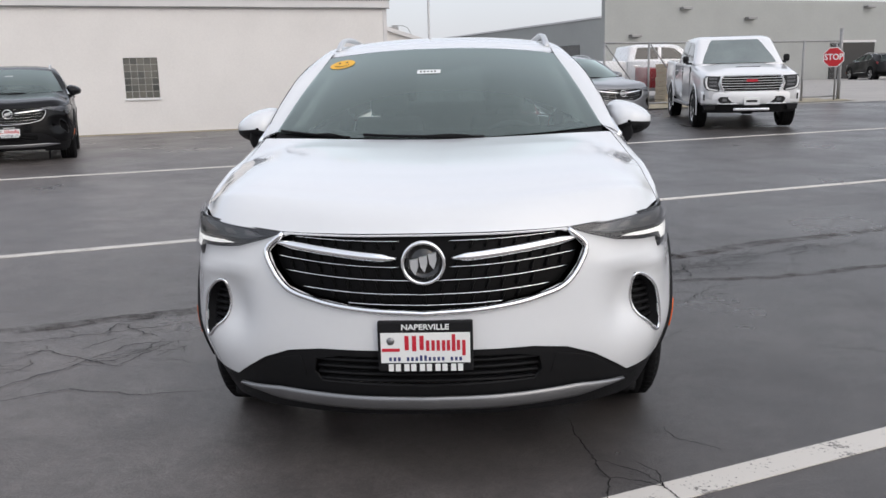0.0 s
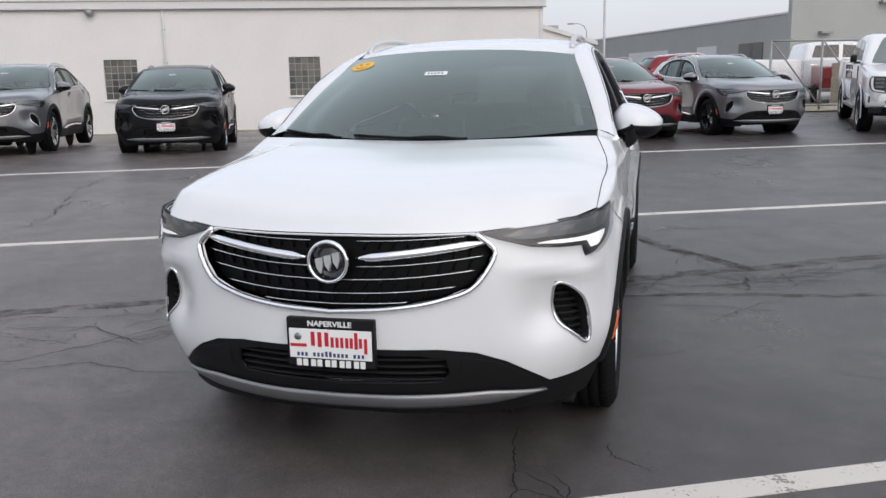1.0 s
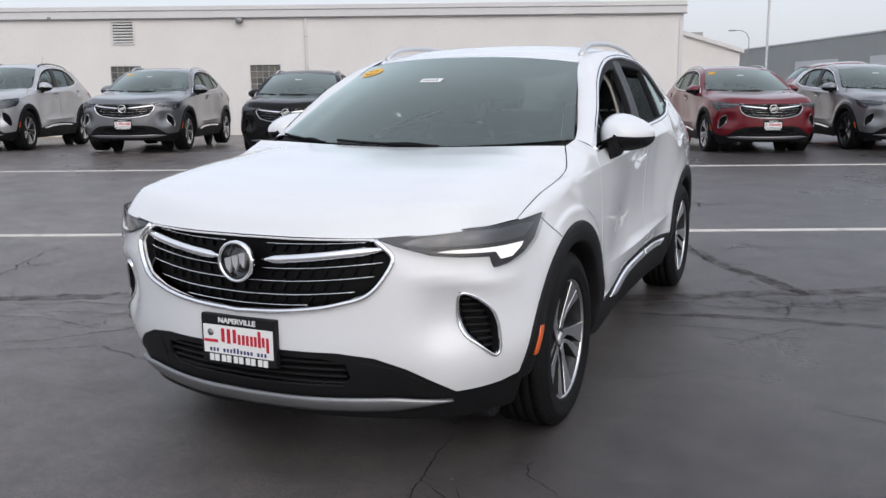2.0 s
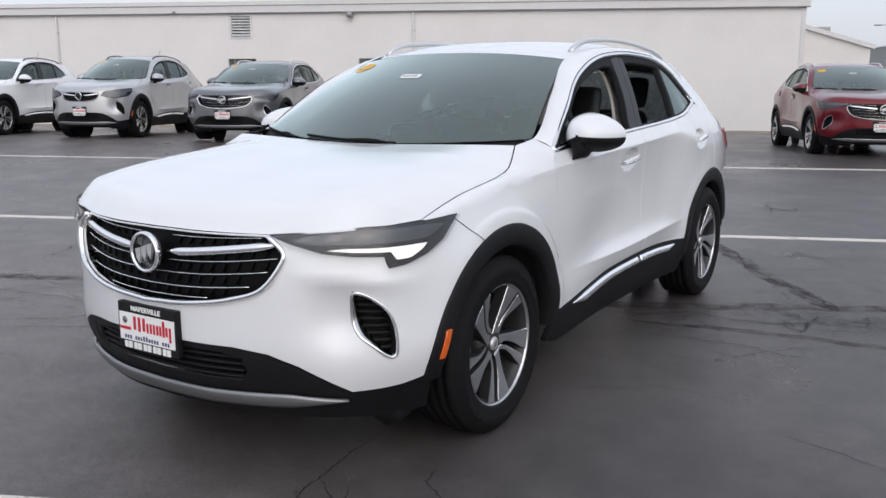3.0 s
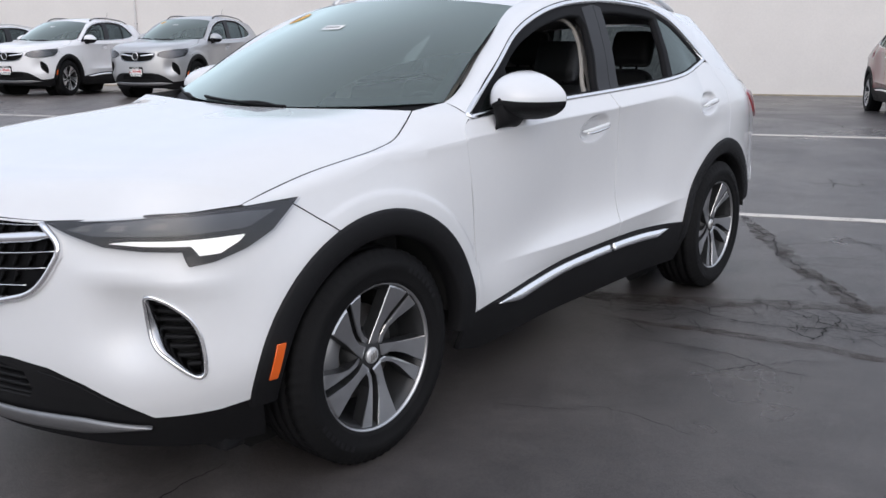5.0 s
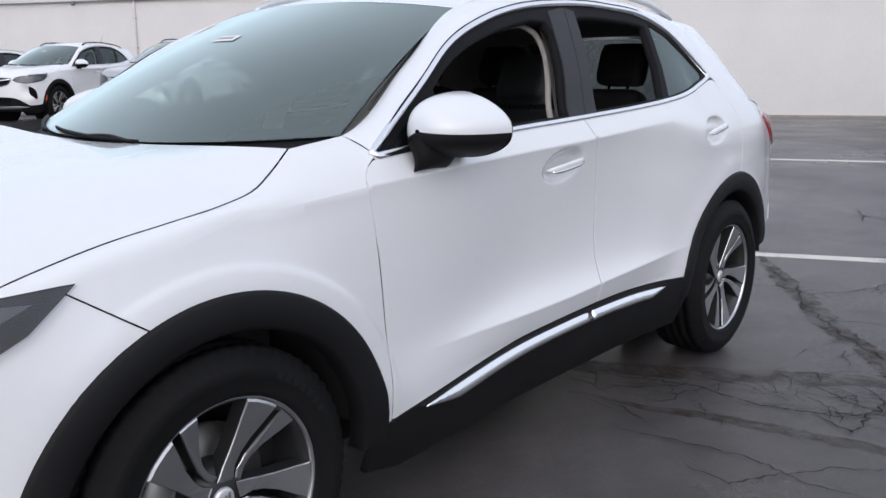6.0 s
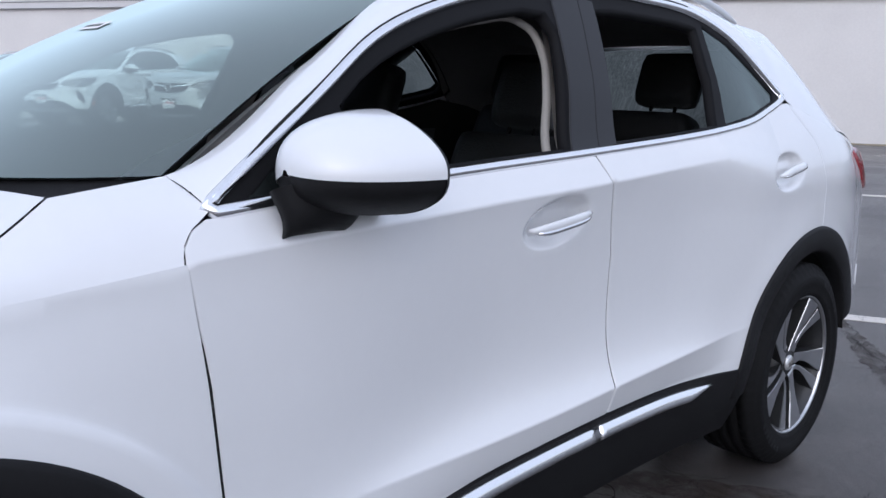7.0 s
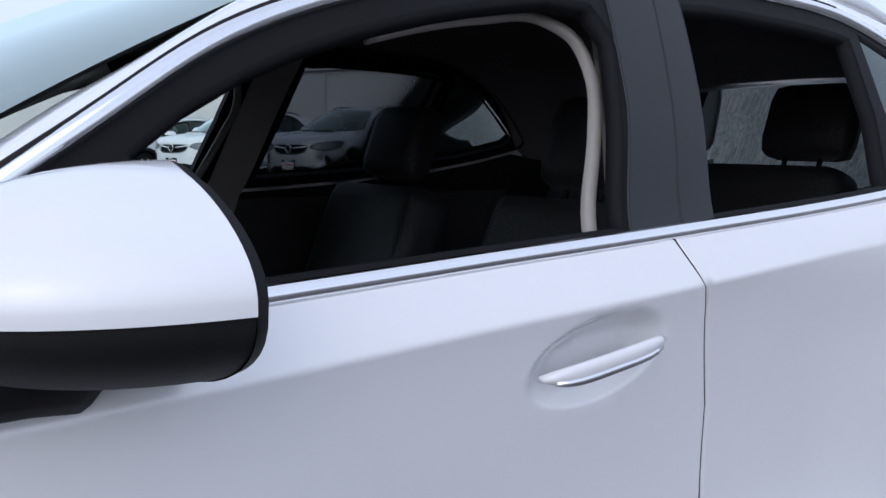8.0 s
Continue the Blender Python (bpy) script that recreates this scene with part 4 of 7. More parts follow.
            P[:, 2] += 0.010 * np.sin(np.pi * v) * full
            return P

        put("fender_top", sheet(roll_top, np.arange(0, n_edge, 1.0), np.r_[0, 0.04, np.linspace(0.12, 0.991, 9)], flip=False), paint, sx=s)
        door_f = side([(y + 0.0062, z) for y, z in SEAM_FRONT]) + side([(y, float(sill_z(y)) + 0.004) for y in np.linspace(1.5, 2.51, 12)]) + side([(y - 0.0062, z) for y, z in SEAM_MID[::-1]]) + side([(y, float(belt_z(y)) - 0.004) for y in np.linspace(2.43, 1.45, 12)] + [(1.440, 1.093)])

        def pocket(centre, lift):
            """The skin with a shallow cup behind a door handle."""
            def f(u, z):
                dy = (u - u_of_y(centre[0])) / 0.135
                dz = (z - centre[1] - 0.10 * (u - u_of_y(centre[0]))) / 0.062
                k = np.clip((1 - dy * dy - dz * dz) / 0.75, 0, 1)
                k = k * k * (3 - 2 * k)
                return body(u, z, lift - 0.028 * k)
            return f

        hand_f, hand_r = (2.290, 1.006), (3.480, 1.052)
        cup_rings = lambda c: [[(float(u_of_y(c[0])) + 0.135 * r * math.cos(a), c[1] + 0.0135 * r * math.cos(a) + 0.062 * r * math.sin(a)) for a in np.linspace(0, 6.283, 40)] for r in (1.0, 0.88, 0.74, 0.58)] if q < 0.04 else []
        dfp = put("front_door", patch(door_f, pocket(hand_f, 0), q * 0.5, lines=shoulder + crease + cup_rings(hand_f)), paint, sx=s)
        door_r = side([(y + 0.0062, z) for y, z in SEAM_MID]) + side([(y, float(sill_z(y)) + 0.004) for y in np.linspace(2.6, 3.22, 8)]) + side(arc(AXLES[1], R_CUT, 168, 86)) + side([(y - 0.004, z) for y, z in SEAM_REAR[::-1]]) + side([(y, float(belt_z(y)) - 0.004) for y in np.linspace(3.60, 2.53, 12)])
        drp = put("rear_door", patch(door_r, pocket(hand_r, 0), q * 0.5, lines=shoulder + crease + cup_rings(hand_r)), paint, sx=s)
        for c, dpar in ((hand_f, dfp), (hand_r, drp)):
            yy = np.linspace(-0.112, 0.112, 15)
            uv = np.c_[u_of_y(c[0] + yy), c[1] + 0.10 * yy + 0.002]
            bow = (0.016 * np.clip(1 - (yy / 0.112) ** 4, 0, 1))[:, None]
            nn = body_normals(uv[:, 0], uv[:, 1])
            P = body(uv[:, 0], uv[:, 1], 0.001) + nn * bow
            round_bar = tuple((0.5 * math.cos(a), 0.45 + 0.75 * math.sin(a)) for a in np.radians(np.linspace(205, -25, 11)))
            taper = np.clip(1.0 - (np.abs(yy) / 0.118) ** 5, 0.18, 1)
            hd = put("handle", band(P, nn, 0.027 * taper, 0.010, shape=round_bar), paint, "", dpar, sx=s)
            put("handle_strip", band((P + nn * 0.0065 - np.c_[0 * yy, 0 * yy, 0.0085 * taper])[1:-1], nn[1:-1], 0.011 * taper[1:-1], 0.006), chrome, "", hd, sx=s)
        quarter = side([(y + 0.004, z) for y, z in SEAM_REAR]) + side(arc(AXLES[1], R_CUT, 84, 16)) + side([(4.19, 0.50), (4.33, 0.54), (4.36, 0.80), (4.32, 1.06), (4.25, 1.125), (4.05, 1.162), (3.80, 1.222)])
        put("quarter_panel", patch(quarter, skin(0), q), paint, sx=s)
        # near-black sheet added behind the panels, so that the gaps read as shaded
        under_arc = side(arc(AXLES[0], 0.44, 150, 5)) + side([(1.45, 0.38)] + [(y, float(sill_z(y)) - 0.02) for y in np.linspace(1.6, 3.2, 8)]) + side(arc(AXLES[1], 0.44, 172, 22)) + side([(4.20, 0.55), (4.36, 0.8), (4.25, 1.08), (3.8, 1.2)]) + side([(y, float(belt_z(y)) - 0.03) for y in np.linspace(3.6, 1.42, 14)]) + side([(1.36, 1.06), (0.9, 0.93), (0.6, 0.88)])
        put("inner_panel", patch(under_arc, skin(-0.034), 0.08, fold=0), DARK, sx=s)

        # dark strips laid along the gaps between the panels, for the shade in them
        uv = through_points(side([(0.590, 0.914), (0.675, 0.856), (0.757, 0.800)]), 20)
        put("panel_gap", band(body(uv[:, 0], uv[:, 1], 0.0005), body_normals(uv[:, 0], uv[:, 1]), 0.0035, 0.0006), DARK, sx=s)
        for line in (SEAM_FRONT, SEAM_MID, SEAM_REAR):
            uv = through_points(side(line), 40)
            put("panel_gap", band(body(uv[:, 0], uv[:, 1], -0.006), body_normals(uv[:, 0], uv[:, 1]), 0.012, 0.001), DARK, sx=s)

        # wheel arch cladding and liner
        for ya, a0, a1 in ((AXLES[0], -2, 182), (AXLES[1], 12, 180)):
            prof_r = (0.498, 0.494, 0.486, 0.45, 0.418, 0.408, 0.406)
            prof_l = (-0.004, 0.006, 0.010, 0.010, 0.008, 0.000, -0.05)

            def clad(a, k):
                r, l = np.interp(k, range(7), prof_r), np.interp(k, range(7), prof_l)
                return body(u_of_y(ya + r * np.cos(a)), HUB_Z + r * np.sin(a), l)

            arch = put("wheel_arch", sheet(clad, np.radians(np.linspace(a0, a1, 60)), np.arange(7.0)), PLASTIC, "black plastic arch cladding", sx=s)
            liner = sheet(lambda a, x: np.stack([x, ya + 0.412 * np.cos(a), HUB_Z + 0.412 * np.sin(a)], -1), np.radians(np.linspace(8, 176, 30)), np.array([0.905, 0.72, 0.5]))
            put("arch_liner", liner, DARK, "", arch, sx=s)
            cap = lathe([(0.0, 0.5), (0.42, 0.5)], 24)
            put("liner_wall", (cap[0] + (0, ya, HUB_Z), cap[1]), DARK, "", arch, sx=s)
            if ya < 1:
                mk = side([(0.490, 0.528), (0.516, 0.528), (0.492, 0.425), (0.468, 0.425)])
                put("side_marker", patch(mk, skin(0.016), 0.03, fold=0.006), AMBER, "orange side marker", arch, sx=s)
        # sill with its bright strip
        sill = side([(y, float(sill_z(y)) + 0.002) for y in np.linspace(1.40, 3.26, 20)] + [(3.28, 0.40), (3.24, 0.24), (2.4, 0.235), (1.5, 0.225), (1.36, 0.26), (1.37, 0.36)])
        sl = put("sill", patch(sill, skin(0.006), q * 1.2, fold=0.02), PLASTIC, "black sill with a bright strip", sx=s)
        for ya, yb in ((1.56, 2.492), (2.500, 3.05)):
            ys = np.linspace(ya, yb, 26)
            wv = 0.039 * np.clip((ys - 1.54) / 0.16, 0.12, 1) * np.clip((3.07 - ys) / 0.12, 0.12, 1)
            uv = np.c_[u_of_y(ys), sill_z(ys) - 0.007 - 0.5 * wv - 0.006 * (ys - 1.5)]
            up_n = body_normals(uv[:, 0], uv[:, 1]) + (0, 0, 0.5)
            up_n /= np.linalg.norm(up_n, axis=1)[:, None]
            put("sill_strip", band(body(uv[:, 0], uv[:, 1], 0.010), up_n, wv, 0.010), chrome, "", sl, sx=s)

        # side windows
        topline = through_points(DLO_TOP, 80)
        bott = [(y, float(belt_z(y)) + 0.004) for y in np.linspace(3.622, 1.44, 30)]
        loop = list(map(tuple, topline)) + bott
        tz = lambda y: float(np.interp(y, topline[:, 0], topline[:, 1]))
        drop = 0.040
        win_f = [(1.735, float(belt_z(1.735)) + 0.018)] + [(1.735, tz(1.735) - 0.045)] + [(y, tz(y) - drop) for y in np.linspace(1.80, 2.37, 9)] + [(2.457, tz(2.45) - drop - .012), (2.484, tz(2.48) - 0.105), (2.452, 1.33), (2.387, float(belt_z(2.37)) + 0.018)]
        win_f += [(y, float(belt_z(y)) + 0.018) for y in np.linspace(2.25, 1.80, 6)]
        win_r = [(2.582, float(belt_z(2.58)) + 0.018), (2.648, 1.36), (2.686, tz(2.686) - 0.045)] + [(y, tz(y) - 0.042) for y in np.linspace(2.77, 3.17, 5)] + [(3.205, tz(3.2) - 0.045), (3.165, 1.33), (3.098, float(belt_z(3.10)) + 0.018)] + [(y, float(belt_z(y)) + 0.018) for y in np.linspace(3.0, 2.68, 4)]
        quarter_w = [(3.150, float(belt_z(3.15)) + 0.016), (3.205, 1.33), (3.245, tz(3.245) - 0.022), (3.38, tz(3.38) - 0.028), (3.50, tz(3.50) - 0.034), (3.585, tz(3.585) - 0.028), (3.56, float(belt_z(3.56)) + 0.016), (3.36, float(belt_z(3.36)) + 0.015)]
        sail = [(1.50, float(belt_z(1.5)) + 0.014), (1.56, tz(1.56) - 0.036), (1.70, tz(1.70) - 0.045), (1.70, float(belt_z(1.70)) + 0.016)]
        wf = put("window_frame", patch(side(loop), skin(-0.010), q * 0.9, [side(win_f), side(win_r), side(quarter_w), side(sail)], fold=0.03), FRAMEBLACK, "black window frame", sx=s)
        for pp in ([(2.394, float(belt_z(2.39)) + 0.016), (2.462, 1.33), (2.502, 1.515), (2.616, 1.533), (2.558, 1.33), (2.496, float(belt_z(2.49)) + 0.010)], [(2.502, float(belt_z(2.50)) + 0.010), (2.564, 1.33), (2.622, 1.533), (2.682, 1.522), (2.638, 1.35), (2.576, float(belt_z(2.576)) + 0.014)]):
            put("centre_pillar", patch(side(pp), skin(-0.006), q, fold=0.008), PILLAR, "", wf, sx=s)
        put("quarter_glass", patch(side(quarter_w), skin(-0.016), 0.05, fold=0), TINT, "", wf, sx=s)
        put("sail_glass", patch(side(sail), skin(-0.016), 0.05, fold=0), TINT, "", wf, sx=s)
        if not (open_side and s > 0):
            put("front_glass", patch(side(win_f), skin(-0.016), 0.06, fold=0), SIDEGLASS, "", wf, sx=s)
            put("rear_glass", patch(side(win_r), skin(-0.016), 0.06, fold=0), TINT, "", wf, sx=s)
        # pillar seam between the doors
        uv = np.array(side([(2.499, 1.158), (2.561, 1.33), (2.619, 1.53)]))
        uv = through_points(uv, 16)
        put("pillar_seam", band(body(uv[:, 0], uv[:, 1], -0.0100), body_normals(uv[:, 0], uv[:, 1]), 0.005, 0.0012), DARK, "", wf, sx=s)
        lp = np.array(side(loop))
        lp = dense(list(lp) + [lp[0]], 0.03)[:-1]
        lean_n = body_normals(lp[:, 0], lp[:, 1]) + (0, 0, 0.45)
        lean_n /= np.linalg.norm(lean_n, axis=1)[:, None]
        put("window_trim", band(body(lp[:, 0], lp[:, 1], -0.008), lean_n, 0.021, 0.012, closed=True), chrome, "bright trim round the side windows", sx=s)

        # pillar and roof side, from the window trim up to the roof's edge
        e2 = list(map(tuple, through_points([(1.428, 1.1065), (1.445, 1.121)] + [(y, z + 0.014) for y, z in DLO_TOP[1:-1]] + [(3.655, 1.268), (3.80, 1.223), (4.05, 1.165), (4.25, 1.128), (4.325, 1.06)], 110)))
        e2 = np.array(e2)
        e2p = body(u_of_y(e2[:, 0]), e2[:, 1])
        e1 = through_points(ROOF_EDGE, 400)
        y_on = np.interp(e2p[:, 1], (1.428, 1.70, 2.00, 2.20, 2.60, 3.20, 3.66, 4.05, 4.33), (1.405, 1.72, 2.04, 2.22, 2.58, 3.22, 3.93, 4.20, 4.465))
        e1p = np.stack([np.interp(y_on, e1[:, 1], e1[:, c]) for c in range(3)], -1)

        def rail(i, v):
            A = np.stack([np.interp(i, np.arange(110), e2p[:, c]) for c in range(3)], -1)
            Bq = np.stack([np.interp(i, np.arange(110), e1p[:, c]) for c in range(3)], -1)
            P = A + (Bq - A) * v[:, None]
            gap = np.linalg.norm(Bq - A, axis=1)
            bulge = np.interp(A[:, 1], (1.4, 1.9, 2.3, 3.1, 3.6, 4.2), (0.05, 0.08, 0.12, 0.12, 0.05, 0.03)) * gap * np.sin(np.pi * v)
            P[:, 0] += bulge * 0.75
            P[:, 2] += bulge * 0.75
            return P

        gl = through_points(np.c_[u_of_y(e2[0:66, 0]), e2[0:66, 1] - 0.001], 70)
        put("window_gap", band(body(gl[:, 0], gl[:, 1], 0.001), body_normals(gl[:, 0], gl[:, 1]), 0.007, 0.0015), DARK, sx=s)
        put("pillar_panel", sheet(rail, np.arange(110.0), np.linspace(0, 1, 10)), paint, sx=s)
        put("inner_rail", sheet(lambda i, v: rail(i, v) - (0.022, 0, 0.016), np.arange(6.0, 108.0, 2), np.linspace(-0.05, 1.1, 7), flip=True), HEADLINER, sx=s)

    # bonnet
    hood_front = [(0.0, 0.004, 0.888), (0.25, 0.020, 0.888), (0.50, 0.088, 0.890), (0.728, 0.200, 0.906), (0.856, 0.444, 0.925)]
    HF = spline(np.linspace(0, 1, 5), hood_front)
    hs = through_points(SEAM_HOOD, 60)
    HS = spline(np.linspace(0, 1, 60), hs)
    HC = spline((0, 0.06, 0.18, 0.4, 0.7, 1.0), [(0, 0.004, 0.888), (0, 0.050, 0.945), (0, 0.19, 0.995), (0, 0.45, 1.042), (0, 0.80, 1.084), (0, 1.13, 1.118)])
    HR = spline((0, 0.5, 1), [(0, 1.13, 1.118), (0.41, 1.155, 1.123), (0.800, 1.216, 1.133)])

    def hood(sv, v):
        a = np.abs(sv)
        w = a ** 2.2
        F_, S_, C_, R_ = HF(a), HS(v), HC(v), HR(a)
        P = np.empty((len(a), 3))
        c00, c10, c01, c11 = HF(np.zeros_like(a)), HF(np.ones_like(a)), HR(np.zeros_like(a)), HR(np.ones_like(a))
        for c in range(3):
            ww = a if c == 0 else w
            P[:, c] = (1 - ww) * C_[:, c] + ww * S_[:, c] + (1 - v) * F_[:, c] + v * R_[:, c] - ((1 - v) * ((1 - ww) * c00[:, c] + ww * c10[:, c]) + v * ((1 - ww) * c01[:, c] + ww * c11[:, c]))
        crown = np.clip(v / 0.12, 0, 1) * np.clip((1 - v) / 0.25, 0, 1)
        ridge = 0.62 - 0.16 * v
        P[:, 2] += 0.038 * np.sin(np.pi * np.clip(a, 0, 1) ** 1.7) * np.clip(v / 0.10, 0, 1) * (1 - 0.5 * v) * (1 - 0.8 * np.clip((v - .8) / .2, 0, 1))
        P[:, 2] += 0.005 * crown * (1 / (1 + np.exp(-(a - ridge) / 0.05)) * np.clip((1.0 - a) / 0.35, 0, 1))
        P[:, 0] *= np.where(sv < 0, -1, 1)
        return P

    nh = 60 if q < 0.04 else 26
    vv = np.r_[np.linspace(0, 0.2, nh // 3), np.linspace(0.2, 1, nh // 2)[1:]]
    bon = put("bonnet", sheet(hood, np.linspace(-0.9955, 0.9955, nh), vv), paint)
    # underside of the bonnet's lip, coloured near-black for the shaded gap below it
    lipf = sheet(lambda a, k: hood(a, np.zeros_like(a)) + np.stack([0 * k, 0.022 * k, -0.006 * k], -1), np.linspace(-0.992, 0.992, 40), np.array([0, 1.0]), flip=True)
    put("bonnet_edge", lipf, DARK, "", bon)
    # near-black sheet added under the bonnet to keep its gaps dark
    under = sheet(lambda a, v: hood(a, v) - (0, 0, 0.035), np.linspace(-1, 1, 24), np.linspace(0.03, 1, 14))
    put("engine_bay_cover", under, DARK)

    # windscreen, cowl, wipers
    def screen(sv, v):
        a2 = np.abs(sv) ** 2.2
        lowp = np.stack([0.785 * sv, 1.160 + 0.240 * a2, 1.122 + 0.030 * a2], -1)
        topp = np.stack([0.616 * sv, 1.970 + 0.092 * a2, 1.547 - 0.038 * a2], -1)
        P = lowp + (topp - lowp) * v[:, None]
        bul = 0.030 * np.sin(np.pi * v) * (1 - 0.5 * a2)
        return P + np.stack([0 * bul, -0.46 * bul, 0.88 * bul], -1)

    sc = put("windscreen", sheet(screen, np.linspace(-1, 1, 65), np.linspace(0, 1, 41)), GLASS, "greenish windscreen with stickers at its top")
    off = lambda f, d: (lambda a, v: f(a, v) + np.stack([0 * a, -0.46 * d + 0 * a, 0.88 * d + 0 * a], -1))
    fr = off(screen, -0.004)
    put("screen_border", join(sheet(fr, np.linspace(-1, -0.935, 3), np.linspace(0, 1, 20)), sheet(fr, np.linspace(0.935, 1, 3), np.linspace(0, 1, 20)), sheet(fr, np.linspace(-0.13, 0.13, 5), np.linspace(0.80, 0.965, 4)), sheet(fr, np.linspace(-1, 1, 30), np.linspace(0, 0.070, 3)), sheet(fr, np.linspace(-1, 1, 30), np.linspace(0.965, 1, 3))), GLOSSBLACK, "", sc)
    cowl = sheet(lambda a, v: np.stack([0.80 * a * (1 - v) + 0.785 * a * v, (1.118 + 0.1 * np.abs(a) ** 2) * (1 - v) + (1.19 + 0.215 * np.abs(a) ** 2.2) * v, (1.112 - 0.035 * np.sin(np.pi * v) + 0.012 * a * a) + 0.02 * v], -1), np.linspace(-1, 1, 30), np.linspace(0, 1, 6))
    put("cowl", cowl, PLASTIC)
    for x0, x1, s0, v0, v1 in ((0.22, -0.34, 1, -0.014, 0.014), (-0.40, -0.76, 1, -0.016, 0.000)):
        sv = np.linspace(x0, x1, 18) / 0.785
        P = off(screen, 0.007)(sv, np.linspace(v0, v1, 18))
        wp = put("wiper", band(P, np.tile((0, -0.46, 0.88), (18, 1)), 0.008, 0.009), PLASTIC, "black wiper")
        A = off(screen, 0.012)(np.array([x0 - 0.02, (x0 + x1) / 2 + 0.02]) / 0.785, np.array([-0.02, (v0 + v1) / 2]))
        put("wiper_arm", tube(through_points([A[0], (A[0] + A[1]) / 2 + (0, 0, 0.008), A[1]], 8), 0.0055), PLASTIC, "", wp)
    # stickers and camera box at the screen's top
    pod = block((-0.10, 0, -0.05), (0.10, 0.05, 0.03), 0.012)
    tilt = Matrix.Translation((0, 1.900, 1.475)) @ Matrix.Rotation(radians(28), 4, "X")
    put("camera_box", (np.array([tilt @ Vector(v) for v in pod[0]]), pod[1]), PLASTIC, "", sc)
    st = off(screen, 0.0025)
    ang = np.linspace(0, 2 * np.pi, 28, endpoint=False)
    Vd = st(np.r_[-0.82 + 0.108 * np.cos(ang), -0.82], np.r_[0.845 + 0.070 * np.sin(ang), 0.845])
    smile = put("round_sticker", (Vd, [(i, (i + 1) % 28, 28) for i in range(28)]), YELLOW, "round yellow smiling sticker", sc)
    st2 = off(screen, 0.0045)
    for dx in (-0.032, 0.032):
        Vd = st2(-0.82 + dx + 0.012 * np.cos(ang[::2]), 0.866 + 0.009 * np.sin(ang[::2]))
        put("sticker_eye", (Vd, [tuple(range(14))]), INK, "", smile)
    an = np.linspace(np.pi * 1.15, np.pi * 1.85, 12)
    put("sticker_mouth", sheet(lambda t, k: st2(-0.82 + (0.066 + 0.008 * k) * np.cos(t), 0.850 + (0.038 + 0.007 * k) * np.sin(t)), an, np.array([0, 1.0])), INK, "", smile)
    tag = put("stock_label", sheet(st, np.linspace(-0.165, 0.010, 6), np.linspace(0.628, 0.676, 3)), PAPER, "small white label with dark bars", sc)
    for k in range(5):
        xk = -0.145 + 0.027 * k
        put("label_bar", sheet(off(screen, 0.0032), np.linspace(xk, xk + 0.014, 2), np.linspace(0.644, 0.661, 2)), INK, "", tag)

    # roof with its rails
    re_ = through_points(ROOF_EDGE, 400)

    def roof(sv, v):
        a = np.abs(sv)
        y = 1.970 + (4.10 - 1.970) * v
        yy = y + 0.092 * a**2.2 * (1 - v)
        ex, ez = np.interp(yy, re_[:, 1], re_[:, 0]), np.interp(yy, re_[:, 1], re_[:, 2])
        zc = roof_mid(y)
        zc0 = 1.547 - 0.038 * a**2.2
        z = zc - (zc - ez) * a**2.6
        z = np.where(v < 0.06, zc0 + (z - zc0) * (v / 0.06), z)
        return np.stack([ex * sv, yy, z], -1)

    rf = put("roof", sheet(roof, np.linspace(-1, 1, 31), np.r_[np.linspace(0, 0.12, 8), np.linspace(0.12, 1, 20)[1:]]), paint)
    spoiler = sheet(lambda a, k: np.stack([0.53 * a, 4.06 + 0.06 * (1 - a * a) + 0.03 * np.sin(np.pi * k), 1.482 + 0.030 * (1 - a * a) - 0.045 * k], -1), np.linspace(-1, 1, 20), np.linspace(0, 1, 5))
    put("spoiler", spoiler, paint, "", rf)
    for s in both:
        yy = np.r_[2.20, 2.24, 2.30, np.linspace(2.38, 3.5, 14), 3.60, 3.68, 3.74]
        xr = np.interp(yy, re_[:, 1], re_[:, 0]) - 0.020
        zr = np.interp(yy, re_[:, 1], re_[:, 2]) + 0.004
        up = 0.032 * np.clip((yy - 2.20) / 0.14, 0, 1) ** 0.6 * np.clip((3.74 - yy) / 0.22, 0, 1) ** 0.6
        V, F = band(np.stack([xr, yy, zr + up], -1), np.tile((0.25, 0, 0.97), (len(yy), 1)), 0.030, 0.012, shape=((-.5, -.9), (-.5, .4), (-.25, 1), (.25, 1), (.5, .4), (.5, -.9), (-.5, -.9)))
        put("roof_rail", (V, F), RAIL if not black_trim else GLOSSBLACK, "satin silver roof rail", sx=s)

    # tail: gate, glass, lamps, bumper
    u0 = float(u_of_y(4.36))
    gate = [(u0, 0.62), (U_END, 0.60), (2 * U_END - u0, 0.62), (2 * U_END - u0, 1.06), (U_END, 1.10), (u0, 1.06)]
    tail = lambda lift: (lambda u, z: body(np.where(u > U_END, 2 * U_END - u, u), z, lift) * np.stack([np.where(u > U_END, -1.0, 1.0), np.ones_like(u), np.ones_like(u)], -1))
    put("tailgate", patch(gate, tail(0), 0.06), paint)
    put("rear_bumper", patch([(u0, 0.62), (u0, 0.54), (U_END, 0.42), (2 * U_END - u0, 0.54), (2 * U_END - u0, 0.62), (U_END, 0.60)], tail(0.004), 0.08), paint)
    rg = sheet(lambda a, v: np.stack([(0.52 * (1 - v) + 0.69 * v) * a, 4.08 + 0.05 * (1 - a * a) + (0.40 + .03 * (1 - a * a)) * v, 1.475 - 0.385 * v + 0.02 * np.sin(np.pi * v)], -1), np.linspace(-1, 1, 15), np.linspace(0, 1, 9))
    put("rear_screen", rg, TINT)
